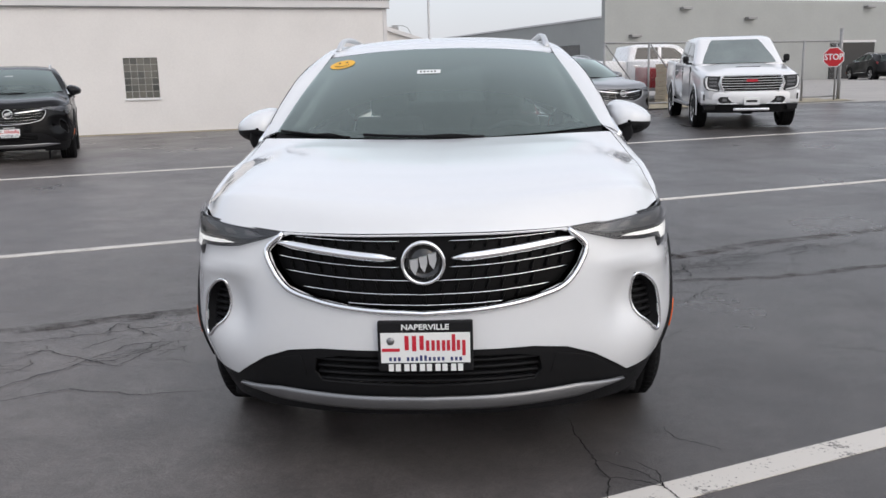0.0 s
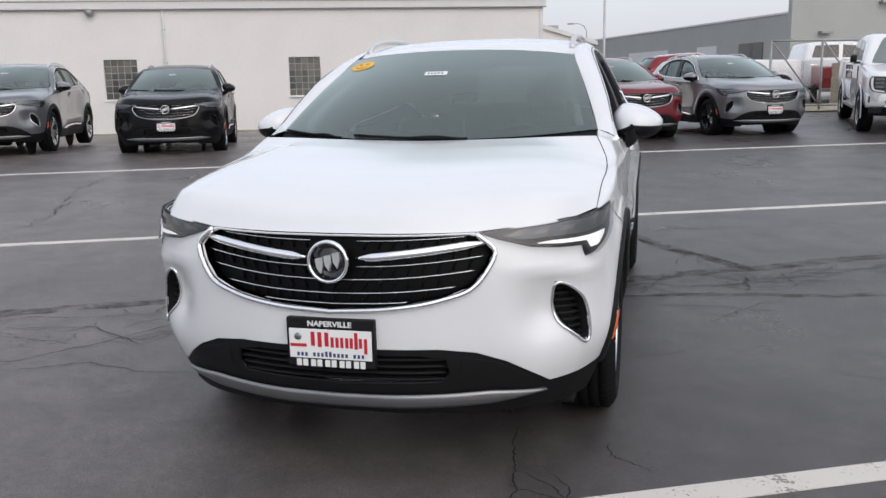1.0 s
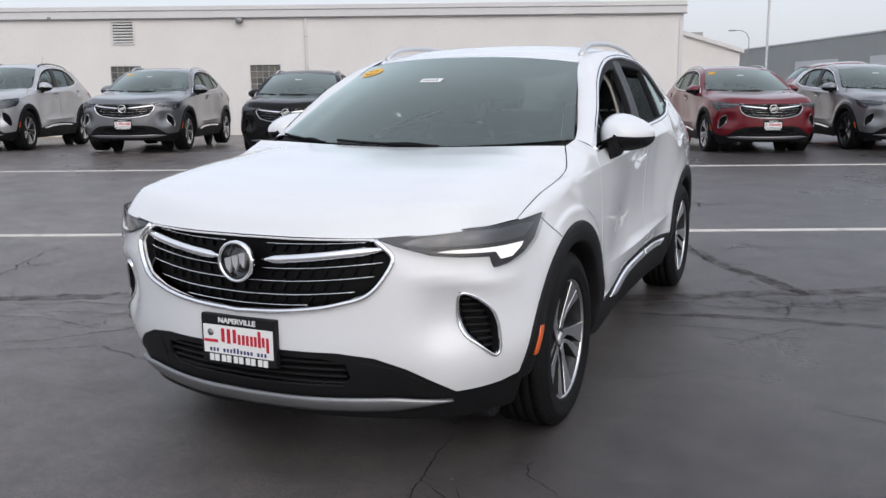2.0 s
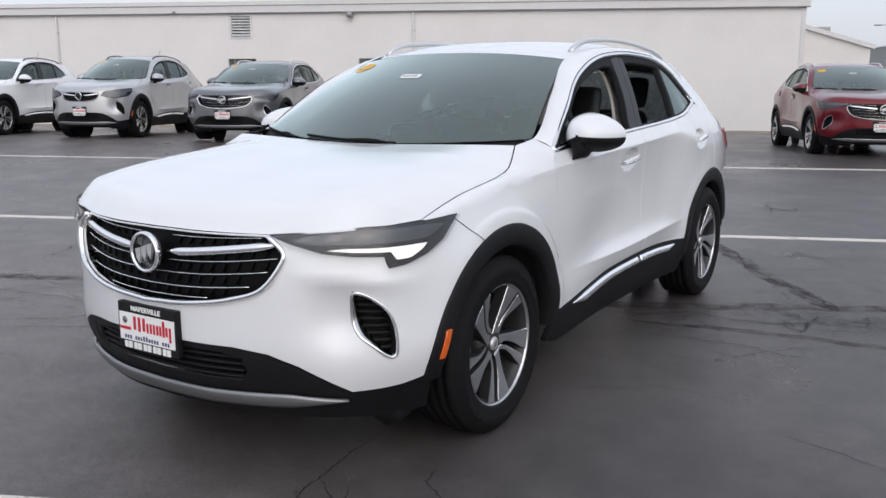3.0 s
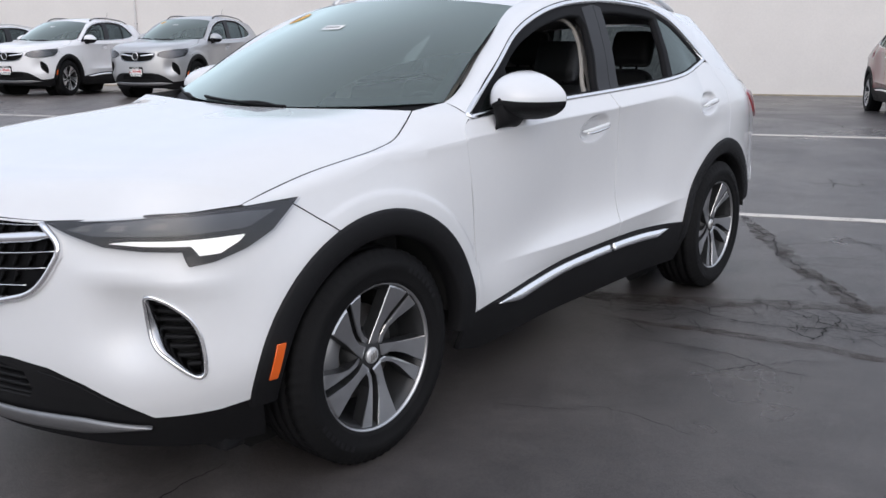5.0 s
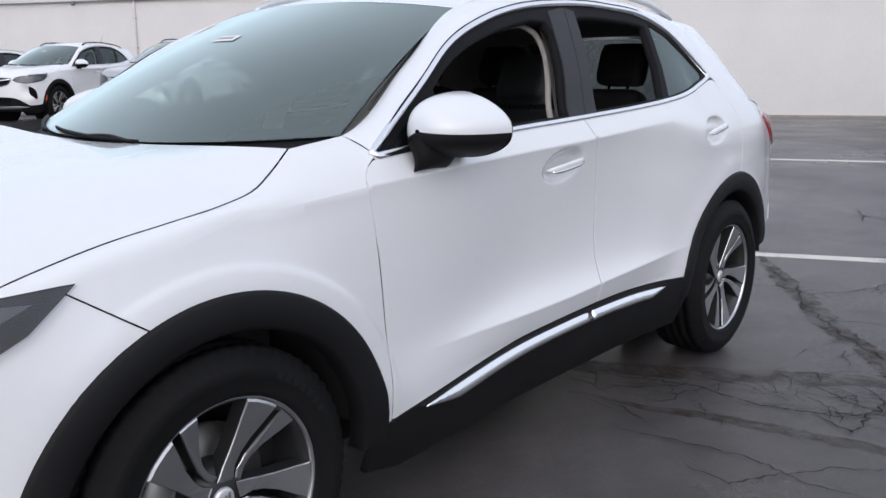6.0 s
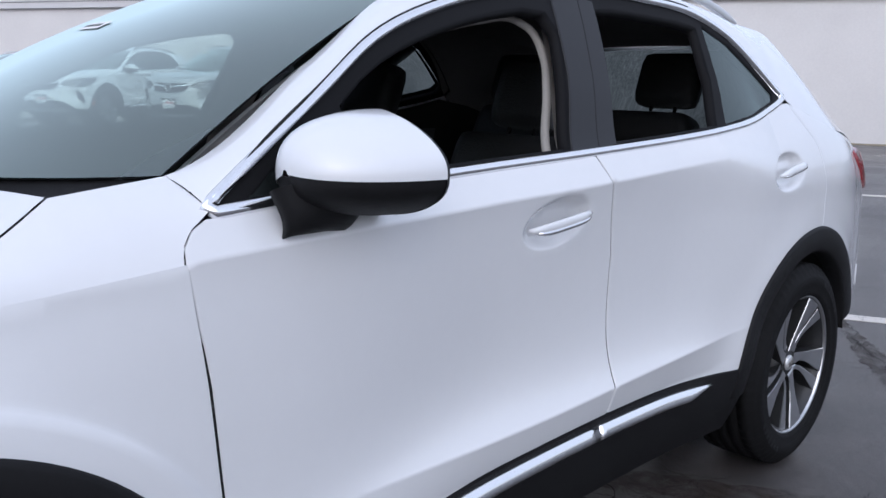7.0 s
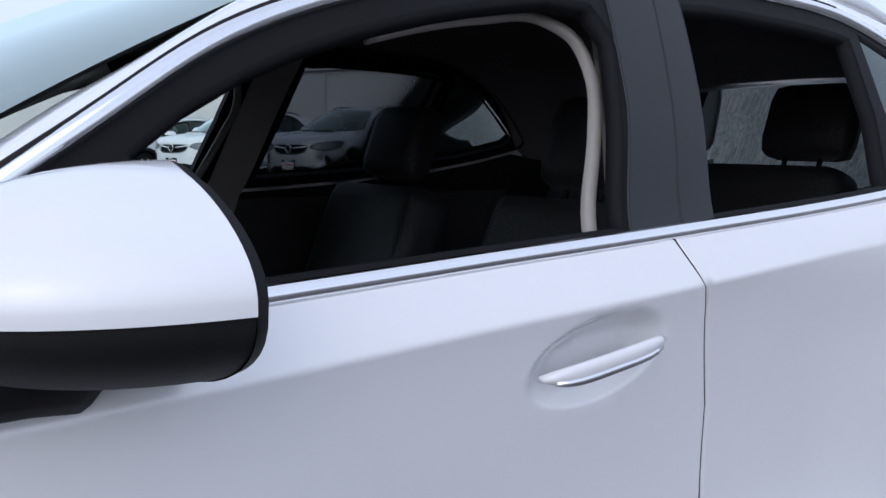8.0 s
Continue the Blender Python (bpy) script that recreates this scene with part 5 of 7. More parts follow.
    for s in both:
        tl = side([(4.235, 1.075), (4.29, 1.09), (4.37, 1.07), (4.43, 1.01), (4.40, 0.93), (4.33, 0.97)])
        put("tail_lamp", patch(tl, skin(0.012), 0.03, fold=0.03), REDLENS, "red tail lamp", sx=s)

    for s in both:
        make_mirror_unit(car, s, paint, q)
        for ya in AXLES:
            make_wheel(car, (0.797 * s, ya, HUB_Z + 0.003), s < 0, q, black_trim)

    # cabin
    put("floor_pan", block((-0.60, 0.50, 0.20), (0.60, 4.10, 0.34), 0.02), DARK)
    put("firewall", block((-0.80, 1.02, 0.34), (0.80, 1.14, 1.02), 0.02), DARK)
    dash = sheet(lambda a, v: np.stack([0.80 * a, 1.20 + 0.62 * v + 0.02 * a * a, 1.065 - 0.03 * v - 0.10 * np.clip((v - .75) / .25, 0, 1) ** 2 + 0.02 * (1 - a * a)], -1), np.linspace(-1, 1, 20), np.linspace(0, 1, 10))
    put("dashboard", dash, LEATHER)
    put("dash_front", block((-0.78, 1.62, 0.45), (0.78, 1.80, 0.96), 0.04), LEATHER)
    wheel_t = np.linspace(0, 2 * np.pi, 28)
    ringp = np.stack([0.37 + 0.185 * np.cos(wheel_t), 1.86 - 0.075 * np.sin(wheel_t), 0.98 + 0.17 * np.sin(wheel_t)], -1)
    sw = put("steering_wheel", tube(ringp, 0.016, 8), LEATHER)
    put("wheel_boss", block((0.29, 1.83, 0.93), (0.45, 1.88, 1.03), 0.02), LEATHER, "", sw)
    for x in (0.37, -0.37):
        make_seat(car, x, 2.20)
    make_seat(car, 0.0, 3.02, rear=True)
    for s in both:
        for nm, ya, yb in (("front_door_trim", 1.40, 2.45), ("rear_door_trim", 2.50, 3.60)):
            f = lambda y, z: body(u_of_y(y), z, -0.075)
            put(nm, sheet(f, np.linspace(ya, yb, 12), np.array([0.34, 0.7, 0.95, 1.10]), flip=True), LEATHER, sx=s)
        # inner trim of the centre pillars
        f = lambda y, z: body(u_of_y(y + 0.30 * (z - 1.15)), z, -0.085)
        put("pillar_trim", sheet(f, np.linspace(2.43, 2.55, 4), np.linspace(0.9, 1.52, 10)), TRIMBEIGE, "light grey pillar trim", sx=s)
        tp = through_points([(2.368, 1.10), (2.392, 1.16), (2.452, 1.286), (2.484, 1.374), (2.474, 1.432), (2.425, 1.458), (2.290, 1.449), (2.172, 1.426), (2.08, 1.402)], 40)
        tu = u_of_y(tp[:, 0])
        put("opening_trim", band(body(tu, tp[:, 1], -0.085), body_normals(tu, tp[:, 1]), np.interp(np.arange(40), (0, 18, 24, 39), (0.022, 0.021, 0.012, 0.006)), 0.01), TRIMBEIGE, "light trim of the door opening", sx=s)
        g = np.linspace(0, 1, 16)
        A = screen(np.full(16, 0.925), g) - (0.0, -0.055, 0.055)
        put("front_pillar_trim", band(A, np.tile((-0.80, -0.56, 0.2), (16, 1)), 0.055, 0.010), PALETRIM, "light grey pillar trim", sx=s)
    put("headliner", sheet(lambda a, v: roof(a * 0.97, 0.02 + 0.96 * v) - (0, 0, 0.045), np.linspace(-1, 1, 15), np.linspace(0, 1, 12), flip=True), HEADLINER)
    if face == "small":
        put("aerial", tube([(0.0, 3.62, 1.575), (0.0, 3.68, 1.70), (0.0, 3.75, 1.83)], np.array([0.006, 0.004, 0.002]), 6), PLASTIC, "thin black whip aerial")
    if plate:
        make_plate(car)
    return car, painted


def make_plate(car):
    """The dealer's plate in its black frame, on the front bumper."""
    y = -0.062
    holder = part("plate_frame", to_mesh("plate_frame", *block((-0.159, y, 0.432), (0.159, -0.035, 0.604), 0.006), PLASTIC, smooth=False), None, car, "white dealer plate in a black frame")
    part("plate", to_mesh("plate", *block((-0.149, y - 0.003, 0.462), (0.149, y + 0.004, 0.566), 0.002), PAPER, smooth=False), None, holder, "white plate with red and blue print")
    at = lambda x, z: Matrix.Translation((x, y - 0.0035, z)) @ Matrix.Rotation(radians(90), 4, "X")
    lettering("upper_word", "NAPERVILLE", 0.026, PAPER, holder, at(0.0, 0.585), 1.14, offset=0.0006)

    def bars(name, strokes, ink):
        """A trade name as plain upright bars: (x, width, bottom, top) each."""
        V, F = [], []
        for x, w, z0, z1 in strokes:
            v, f = block((x - w / 2, y - 0.0045, z0), (x + w / 2, y, z1), 0.0006)
            F += [tuple(i + len(V) for i in q) for q in f]
            V += [tuple(p) for p in v]
        part(name, to_mesh(name, np.array(V), F, ink, smooth=False), None, holder)

    bars("lower_word", [(x + d, 0.017, 0.434, 0.458) for x in (-0.104, -0.052, 0.0, 0.052, 0.104) for d in (-0.0115, 0.0115)], PAPER)
    bars("main_word", [(-0.062, 0.014, 0.507, 0.556), (-0.037, 0.014, 0.503, 0.556), (-0.012, 0.014, 0.507, 0.556), (0.008, 0.011, 0.504, 0.540), (0.026, 0.011, 0.504, 0.540),
                       (0.043, 0.011, 0.504, 0.540), (0.061, 0.011, 0.504, 0.540), (0.077, 0.011, 0.504, 0.540), (0.094, 0.012, 0.502, 0.560),
                       (0.110, 0.011, 0.506, 0.540), (0.128, 0.011, 0.487, 0.540)], REDINK)
    bars("web_line", [(-0.117 + 0.0146 * i, 0.0084, 0.4695, 0.488 if i in (7, 8) else 0.4825) for i in range(17) if i not in (3, 13)], BLUEINK)
    part("brand_bar", to_mesh("brand_bar", *block((-0.145, y - 0.0045, 0.502), (-0.085, y, 0.513), 0.001), REDINK, smooth=False), None, holder)
    ringv = lathe([(0.0, 0.0), (0.013, 0.0), (0.013, 0.003)], 20)
    part("brand_mark", to_mesh("brand_mark", np.stack([ringv[0][:, 1] - 0.116, y - 0.0042 + ringv[0][:, 0], 0.538 + ringv[0][:, 2]], -1), ringv[1], SATIN), None, holder)


def repaint(car, old, paint):
    """Gives a copied car another colour of paint."""
    for ob in car.children_recursive:
        if ob.type == "MESH" and ob.data.materials and ob.data.materials[0] == old:
            ob.material_slots[0].link = "OBJECT"
            ob.material_slots[0].material = paint


# ---- the lot: a along the building, b towards it ----
LOT = radians(23.7)
TO_LOT = np.array([[math.cos(LOT), math.sin(LOT)], [-math.sin(LOT), math.cos(LOT)]])


def rise(a, b):
    """The ground's height: level round the car, rising to the parked row, then falling a little to the white building and rising on to the yard."""
    a, b = np.broadcast_arrays(np.asarray(a, float), np.asarray(b, float))
    k = 0.0225
    near_part = np.where(b < 2, 0, np.where(b < 6, k * (b - 2) ** 2 / 8, k * (np.clip(b, None, 13) - 4)))
    beyond = np.clip(b, 13, 32) - 13
    s = np.clip((a - 7.5) / 4.5, 0, 1)
    s = s * s * (3 - 2 * s)
    left = np.clip((-3.0 - a) / 2.0, 0, 1) * np.clip((b - 10.9) / 2.0, 0, 1) * np.clip((22.0 - b) / 4.0, 0, 1)
    return near_part + 0.08 * left + s * k * beyond - (1 - s) * 0.0145 * np.clip(beyond, 0, 10)


def lot(a, b, z=0.0):
    """World place of a point of the lot, z over the ground."""
    a, b = np.asarray(a, float), np.asarray(b, float)
    return np.stack([TO_LOT[0, 0] * a + TO_LOT[1, 0] * b, TO_LOT[0, 1] * a + TO_LOT[1, 1] * b, rise(a, b) + z], -1)


def lot_pose(a, b, turn=0.0):
    p = lot(a, b)
    ahead = b + (2.8 if abs(turn) < 60 else 0.0)
    slope = math.degrees(math.atan2(float(rise(a, ahead)) - float(rise(a, b + 0.9)), 1.9)) if abs(turn) < 60 else 0.0
    return Matrix.Translation(p) @ Matrix.Rotation(LOT, 4, "Z") @ Matrix.Rotation(radians(turn), 4, "Z") @ Matrix.Rotation(radians(slope), 4, "X")


def lot_box(name, a0, b0, a1, b1, z0, z1, mat, parent=None, label="", soft=0.01):
    """A box that stands on the lot's axes; z is absolute."""
    V, F = block((a0, b0, z0), (a1, b1, z1), soft)
    W = lot(V[:, 0], V[:, 1])
    W[:, 2] = V[:, 2]
    return part(name, to_mesh(name, W, F, mat, smooth=False), None, parent, label)


def asphalt_material():
    m = bpy.data.materials.new("asphalt")
    m.use_nodes = True
    nt = m.node_tree
    p = nt.nodes["Principled BSDF"]
    N, L = nt.nodes.new, nt.links.new
    coord = N("ShaderNodeTexCoord")

    def noise_at(scale, detail, rough=0.55):
        t = N("ShaderNodeTexNoise")
        t.inputs["Scale"].default_value, t.inputs["Detail"].default_value, t.inputs["Roughness"].default_value = scale, detail, rough
        L(coord.outputs["Object"], t.inputs["Vector"])
        return t.outputs[0]

    def ramp(value, pts):
        r = N("ShaderNodeValToRGB")
        while len(r.color_ramp.elements) < len(pts):
            r.color_ramp.elements.new(0.5)
        for el, (pos, c) in zip(r.color_ramp.elements, pts):
            el.position, el.color = pos, (c, c, c, 1) if not isinstance(c, tuple) else (*c, 1)
        L(value, r.inputs[0])
        return r.outputs[0]

    def mul(a, b):
        v = N("ShaderNodeVectorMath")
        v.operation = "MULTIPLY"
        L(a, v.inputs[0])
        L(b, v.inputs[1])
        return v.outputs[0]

    base = ramp(noise_at(0.45, 6), [(0.3, (0.049, 0.0455, 0.0445)), (0.7, (0.079, 0.0735, 0.0715))])
    grain = ramp(noise_at(120, 3), [(0.3, 0.46), (0.7, 1.58)])
    mid = mul(ramp(noise_at(3.2, 6, 0.72), [(0.28, 0.56), (0.72, 1.36)]), ramp(noise_at(26, 4, 0.6), [(0.3, 0.84), (0.7, 1.16)]))
    # paler on one side of the lot, darker on the other, the border broken up
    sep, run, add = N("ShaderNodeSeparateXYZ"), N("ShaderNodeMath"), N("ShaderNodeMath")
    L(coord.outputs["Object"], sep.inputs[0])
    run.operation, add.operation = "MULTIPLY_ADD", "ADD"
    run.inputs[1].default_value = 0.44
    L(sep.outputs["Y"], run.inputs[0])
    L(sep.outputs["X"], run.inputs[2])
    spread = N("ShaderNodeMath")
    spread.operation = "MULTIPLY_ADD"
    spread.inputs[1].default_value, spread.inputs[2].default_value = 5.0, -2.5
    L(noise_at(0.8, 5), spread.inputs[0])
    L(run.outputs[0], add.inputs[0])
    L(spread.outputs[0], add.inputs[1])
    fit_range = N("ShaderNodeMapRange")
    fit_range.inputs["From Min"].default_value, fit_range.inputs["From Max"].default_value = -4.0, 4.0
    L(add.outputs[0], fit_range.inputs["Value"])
    side_tone = ramp(fit_range.outputs[0], [(0.25, (1.95, 1.86, 1.81)), (0.75, (1.04, 1.02, 1.01))])
    specks = ramp(noise_at(300, 2), [(0.60, 1.0), (0.70, 1.7)])
    # pale scuffed patches where the stones show
    worn = mul(ramp(noise_at(1.1, 7, 0.7), [(0.56, 0.0), (0.66, 1.0)]), ramp(noise_at(95, 3, 0.7), [(0.52, 0.0), (0.66, 1.1)]))
    one = N("ShaderNodeVectorMath")
    one.operation = "ADD"
    one.inputs[1].default_value = (1, 1, 1)
    L(worn, one.inputs[0])
    specks = mul(specks, one.outputs[0])
    L(mul(mul(mul(mul(base, grain), mid), side_tone), specks), p.inputs["Base Color"])
    rgh = ramp(noise_at(0.7, 5), [(0.35, 0.27), (0.7, 0.43)])
    L(rgh, p.inputs["Roughness"])
    bump = N("ShaderNodeBump")
    bump.inputs["Strength"].default_value, bump.inputs["Distance"].default_value = 0.5, 0.008
    L(noise_at(220, 4, 0.7), bump.inputs["Height"])
    L(bump.outputs[0], p.inputs["Normal"])
    return m


def worn_paint_material():
    m = bpy.data.materials.new("worn_line_paint")
    m.use_nodes = True
    nt = m.node_tree
    p = nt.nodes["Principled BSDF"]
    N, L = nt.nodes.new, nt.links.new
    coord, n1, n2, add, ramp, mix = (N("ShaderNode" + k) for k in ("TexCoord", "TexNoise", "TexNoise", "Math", "ValToRGB", "Mix"))
    mix.data_type = "RGBA"
    n1.inputs["Scale"].default_value, n1.inputs["Detail"].default_value = 5, 8
    n2.inputs["Scale"].default_value, n2.inputs["Detail"].default_value = 70, 5
    add.operation = "MULTIPLY"
    ramp.color_ramp.elements[0].position, ramp.color_ramp.elements[1].position = 0.125, 0.185
    L(coord.outputs["Object"], n1.inputs["Vector"])
    L(coord.outputs["Object"], n2.inputs["Vector"])
    L(n1.outputs[0], add.inputs[0])
    L(n2.outputs[0], add.inputs[1])
    L(add.outputs[0], ramp.inputs[0])
    L(ramp.outputs[0], mix.inputs[0])
    mix.inputs[6].default_value, mix.inputs[7].default_value = (0.16, 0.15, 0.14, 1), (0.61, 0.575, 0.53, 1)
    L(mix.outputs[2], p.inputs["Base Color"])
    p.inputs["Roughness"].default_value = 0.7
    return m


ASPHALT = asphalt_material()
LINE = worn_paint_material()
CRACK = material("crack_shadow", (0.010, 0.0095, 0.009), 0.9, vary=0.3, scale=20)
STUCCO = material("painted_block_wall", (0.75, 0.725, 0.70), 0.85, vary=0.05, scale=0.9, bump=0.35, bump_scale=45)
TRIM = material("coping_paint", (0.66, 0.645, 0.64), 0.6, vary=0.05, scale=2.0)
GREYWALL = material("grey_painted_block", (0.36, 0.368, 0.355), 0.85, vary=0.07, scale=0.5, bump=0.3, bump_scale=30)
BLOCKGLASS = material("glass_block", (0.07, 0.075, 0.065), 0.14, bump=0.3, bump_scale=20, coat=0.6)


def vary_by_object(m, pale, dark):
    """Lets the colour differ from piece to piece."""
    nt = m.node_tree
    info, ramp = nt.nodes.new("ShaderNodeObjectInfo"), nt.nodes.new("ShaderNodeValToRGB")
    ramp.color_ramp.elements[0].color, ramp.color_ramp.elements[1].color = (*dark, 1), (*pale, 1)
    nt.links.new(info.outputs["Random"], ramp.inputs[0])
    nt.links.new(ramp.outputs[0], nt.nodes["Principled BSDF"].inputs["Base Color"])


vary_by_object(BLOCKGLASS, (0.13, 0.125, 0.105), (0.03, 0.034, 0.03))
GROUT = material("mortar", (0.40, 0.39, 0.37), 0.9, vary=0.1)
GALV = material("galvanised_pipe", (0.30, 0.30, 0.30), 0.5, 0.7, vary=0.2, scale=12)
SIGNRED = material("sign_red", (0.50, 0.010, 0.018), 0.4, vary=0.05)
SIGNWHITE = material("sign_white", (0.78, 0.78, 0.78), 0.4, vary=0.03)
STRAW = material("dry_verge", (0.34, 0.30, 0.22), 0.95, vary=0.35, scale=4, bump=0.8, bump_scale=30)
POLE = material("pole_paint", (0.62, 0.62, 0.62), 0.5, vary=0.05)

# ground
ga = np.r_[-700, -300, -120, np.arange(-60, 0, 4.0), np.arange(0, 20, 1.0), np.arange(20, 61, 4.0), 120, 300, 700]
gb = np.r_[-700, -300, -120, np.arange(-40, 1, 4.0), np.arange(1.5, 8, 0.5), np.arange(8, 33, 1.0), 60, 120, 300, 700]
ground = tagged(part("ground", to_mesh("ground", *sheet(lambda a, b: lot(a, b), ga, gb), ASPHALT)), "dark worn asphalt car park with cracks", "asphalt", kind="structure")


def floor_strip(name, pts, width, mat, label, z=0.004, category="painted line", group=""):
    """A thin strip along a line of the lot."""
    p = dense(pts, 0.5)
    t = np.gradient(p, axis=0)
    t /= np.linalg.norm(t, axis=1)[:, None]
    s = np.c_[-t[:, 1], t[:, 0]]
    w = np.broadcast_to(np.asarray(width, float), (len(p),))[:, None]
    l, r = p + s * w / 2, p - s * w / 2
    V = np.vstack([lot(l[:, 0], l[:, 1], z), lot(r[:, 0], r[:, 1], z), lot(l[:, 0], l[:, 1], 0.0), lot(r[:, 0], r[:, 1], 0.0)])
    n = len(p)
    F = []
    for i in range(n - 1):
        F += [(n + i, n + i + 1, i + 1, i), (i, i + 1, 2 * n + i + 1, 2 * n + i), (3 * n + i, 3 * n + i + 1, n + i + 1, n + i)]
    return tagged(part(name, to_mesh(name, V, F, mat, smooth=False)), label, category, group, "structure")


for b0, b1, wide in ((-2.0, 0.97, 0.125), (5.20, 5.20, 0.115), (10.72, 10.72, 0.115)):
    floor_strip("painted_line", [(-45, b0), (40, b1)], wide, LINE, "long worn white painted line on asphalt", group="painted lines of the lot")

# ---- building with its white block wall ----
WALL_B, WALL_END, WALL_TOP = 22.8, 7.36, 3.47
building = tagged(new("building", None), "low white painted block building with glass block windows", "building", kind="structure")
flat_wall = lambda a, z: np.c_[lot(a, np.full_like(a, WALL_B))[:, :2], z]
WINDOWS = [(a, 1.04) for a in (-17.5, -13.4, -9.30, -5.20, -0.15)]
WIN_W, WIN_H = 0.89, 1.085
holes = [[(a, z), (a + WIN_W, z), (a + WIN_W, z + WIN_H), (a, z + WIN_H)] for a, z in WINDOWS]
VENT = (-9.19, 2.75, 0.66, 0.65)
holes.append([(VENT[0], VENT[1]), (VENT[0] + VENT[2], VENT[1]), (VENT[0] + VENT[2], VENT[1] + VENT[3]), (VENT[0], VENT[1] + VENT[3])])
V, F, M = patch([(-60, -0.3), (WALL_END, -0.3), (WALL_END, WALL_TOP), (-60, WALL_TOP)], flat_wall, 2.0, holes, fold=0)
part("wall_front", to_mesh("wall_front", V, F, STUCCO, None, False), None, building)
lot_box("wall_side", WALL_END - 0.25, WALL_B + 0.22, WALL_END - 0.003, WALL_B + 14, -0.3, WALL_TOP, STUCCO, building)
lot_box("roof_deck", -60, WALL_B + 0.22, WALL_END, WALL_B + 14, WALL_TOP - 0.2, WALL_TOP - 0.01, TRIM, building)
lot_box("coping", -60.1, WALL_B - 0.09, WALL_END + 0.09, WALL_B + 0.35, WALL_TOP + 0.004, WALL_TOP + 0.34, TRIM, building)
lot_box("coping_edge", -60.1, WALL_B - 0.105, WALL_END + 0.105, WALL_B + 0.30, WALL_TOP + 0.195, WALL_TOP + 0.225, GALV, building)
lot_box("drip_edge", -60.1, WALL_B - 0.10, WALL_END + 0.10, WALL_B - 0.01, WALL_TOP - 0.022, WALL_TOP, GALV, building)
lot_box("corner_board", WALL_END - 0.10, WALL_B - 0.025, WALL_END + 0.02, WALL_B + 0.12, -0.05, WALL_TOP - 0.03, TRIM, building)
lot_box("footing", -60, WALL_B - 0.035, WALL_END, WALL_B + 0.05, -0.1, 0.10, STRAW, building, soft=0.02)
# lower wing behind the corner, its parapet falling away
wing_v, wing_f = block((WALL_END, 25.0, 0.0), (9.75, 33.0, 3.40), 0.0)
wing_v[:, 2] = np.where(wing_v[:, 2] > 1, np.where(wing_v[:, 0] > 8, 2.48, 3.22), wing_v[:, 2])
W = lot(wing_v[:, 0], wing_v[:, 1])
W[:, 2] = wing_v[:, 2]
wing = tagged(part("building_wing", to_mesh("building_wing", W, wing_f, STUCCO, None, False)), "lower wing of the white building with a sloping parapet", "building", kind="structure")
cap_v, cap_f = block((WALL_END, 24.9, 0), (9.85, 25.2, 1), 0.0)
cap_v[:, 2] = np.where(cap_v[:, 0] > 8, 2.40, 3.15) + cap_v[:, 2] * 0.13
W = lot(cap_v[:, 0], cap_v[:, 1])
W[:, 2] = cap_v[:, 2]
part("parapet_cap", to_mesh("parapet_cap", W, cap_f, TRIM, None, False), None, wing)
lot_box("roof_unit", 8.25, 26.0, 8.85, 27.0, 2.9, 3.12, GALV, wing)

def reveal(parent, a0, z0, w, h):
    """The four sides of an opening through the wall."""
    ring = [(a0, z0), (a0 + w, z0), (a0 + w, z0 + h), (a0, z0 + h)]
    V = [np.r_[lot(a, b)[:2], z] for b in (WALL_B, WALL_B + 0.2) for a, z in ring]
    part("reveal", to_mesh("reveal", V, [(i, i + 4, (i + 1) % 4 + 4, (i + 1) % 4) for i in range(4)], STUCCO, None, False), None, parent)


block_mesh = None
for k, (a0, z0) in enumerate(WINDOWS):
    win = tagged(new("window_%d" % (k + 1), None), "glass block window with a white sill in the wall", "window", kind="structure")
    reveal(win, a0, z0, WIN_W, WIN_H)
    lot_box("mortar_bed", a0, WALL_B + 0.065, a0 + WIN_W, WALL_B + 0.17, z0, z0 + WIN_H, GROUT, win)
    lot_box("window_sill", a0 - 0.03, WALL_B - 0.05, a0 + WIN_W + 0.03, WALL_B + 0.10, z0 - 0.055, z0 - 0.003, SIGNWHITE, win)
    cols, rows = 5, 6
    cw, ch = WIN_W / cols, WIN_H / rows
    if block_mesh is None:
        V, F = block((-cw / 2 + 0.009, -0.035, -ch / 2 + 0.009), (cw / 2 - 0.009, 0.03, ch / 2 - 0.009), 0.012)
        block_mesh = to_mesh("glass_block", V, F, BLOCKGLASS, None, False)
    for i in range(cols):
        for j in range(rows):
            ob = part("glass_block", block_mesh, None, win)
            c = lot(a0 + (i + 0.5) * cw, WALL_B + 0.085)
            ob.matrix_world = Matrix.Translation((c[0], c[1], z0 + (j + 0.5) * ch)) @ Matrix.Rotation(LOT, 4, "Z")

wall_vent = tagged(new("wall_vent", None), "white louvred vent set in the block wall", "vent")
va, vz, vw, vh = VENT
reveal(wall_vent, va, vz, vw, vh)
for nm, q in (("frame_top", (va - .03, vz + vh - .03, va + vw + .03, vz + vh + .02)), ("frame_bottom", (va - .03, vz - .02, va + vw + .03, vz + .03)), ("frame_left", (va - .03, vz + .03, va + .03, vz + vh - .03)), ("frame_right", (va + vw - .03, vz + .03, va + vw + .03, vz + vh - .03))):
    lot_box("frame", q[0], WALL_B - 0.03, q[2], WALL_B + 0.05, q[1], q[3], TRIM, wall_vent)
lot_box("backing", va, WALL_B + 0.12, va + vw, WALL_B + 0.15, vz, vz + vh, DARK, wall_vent)
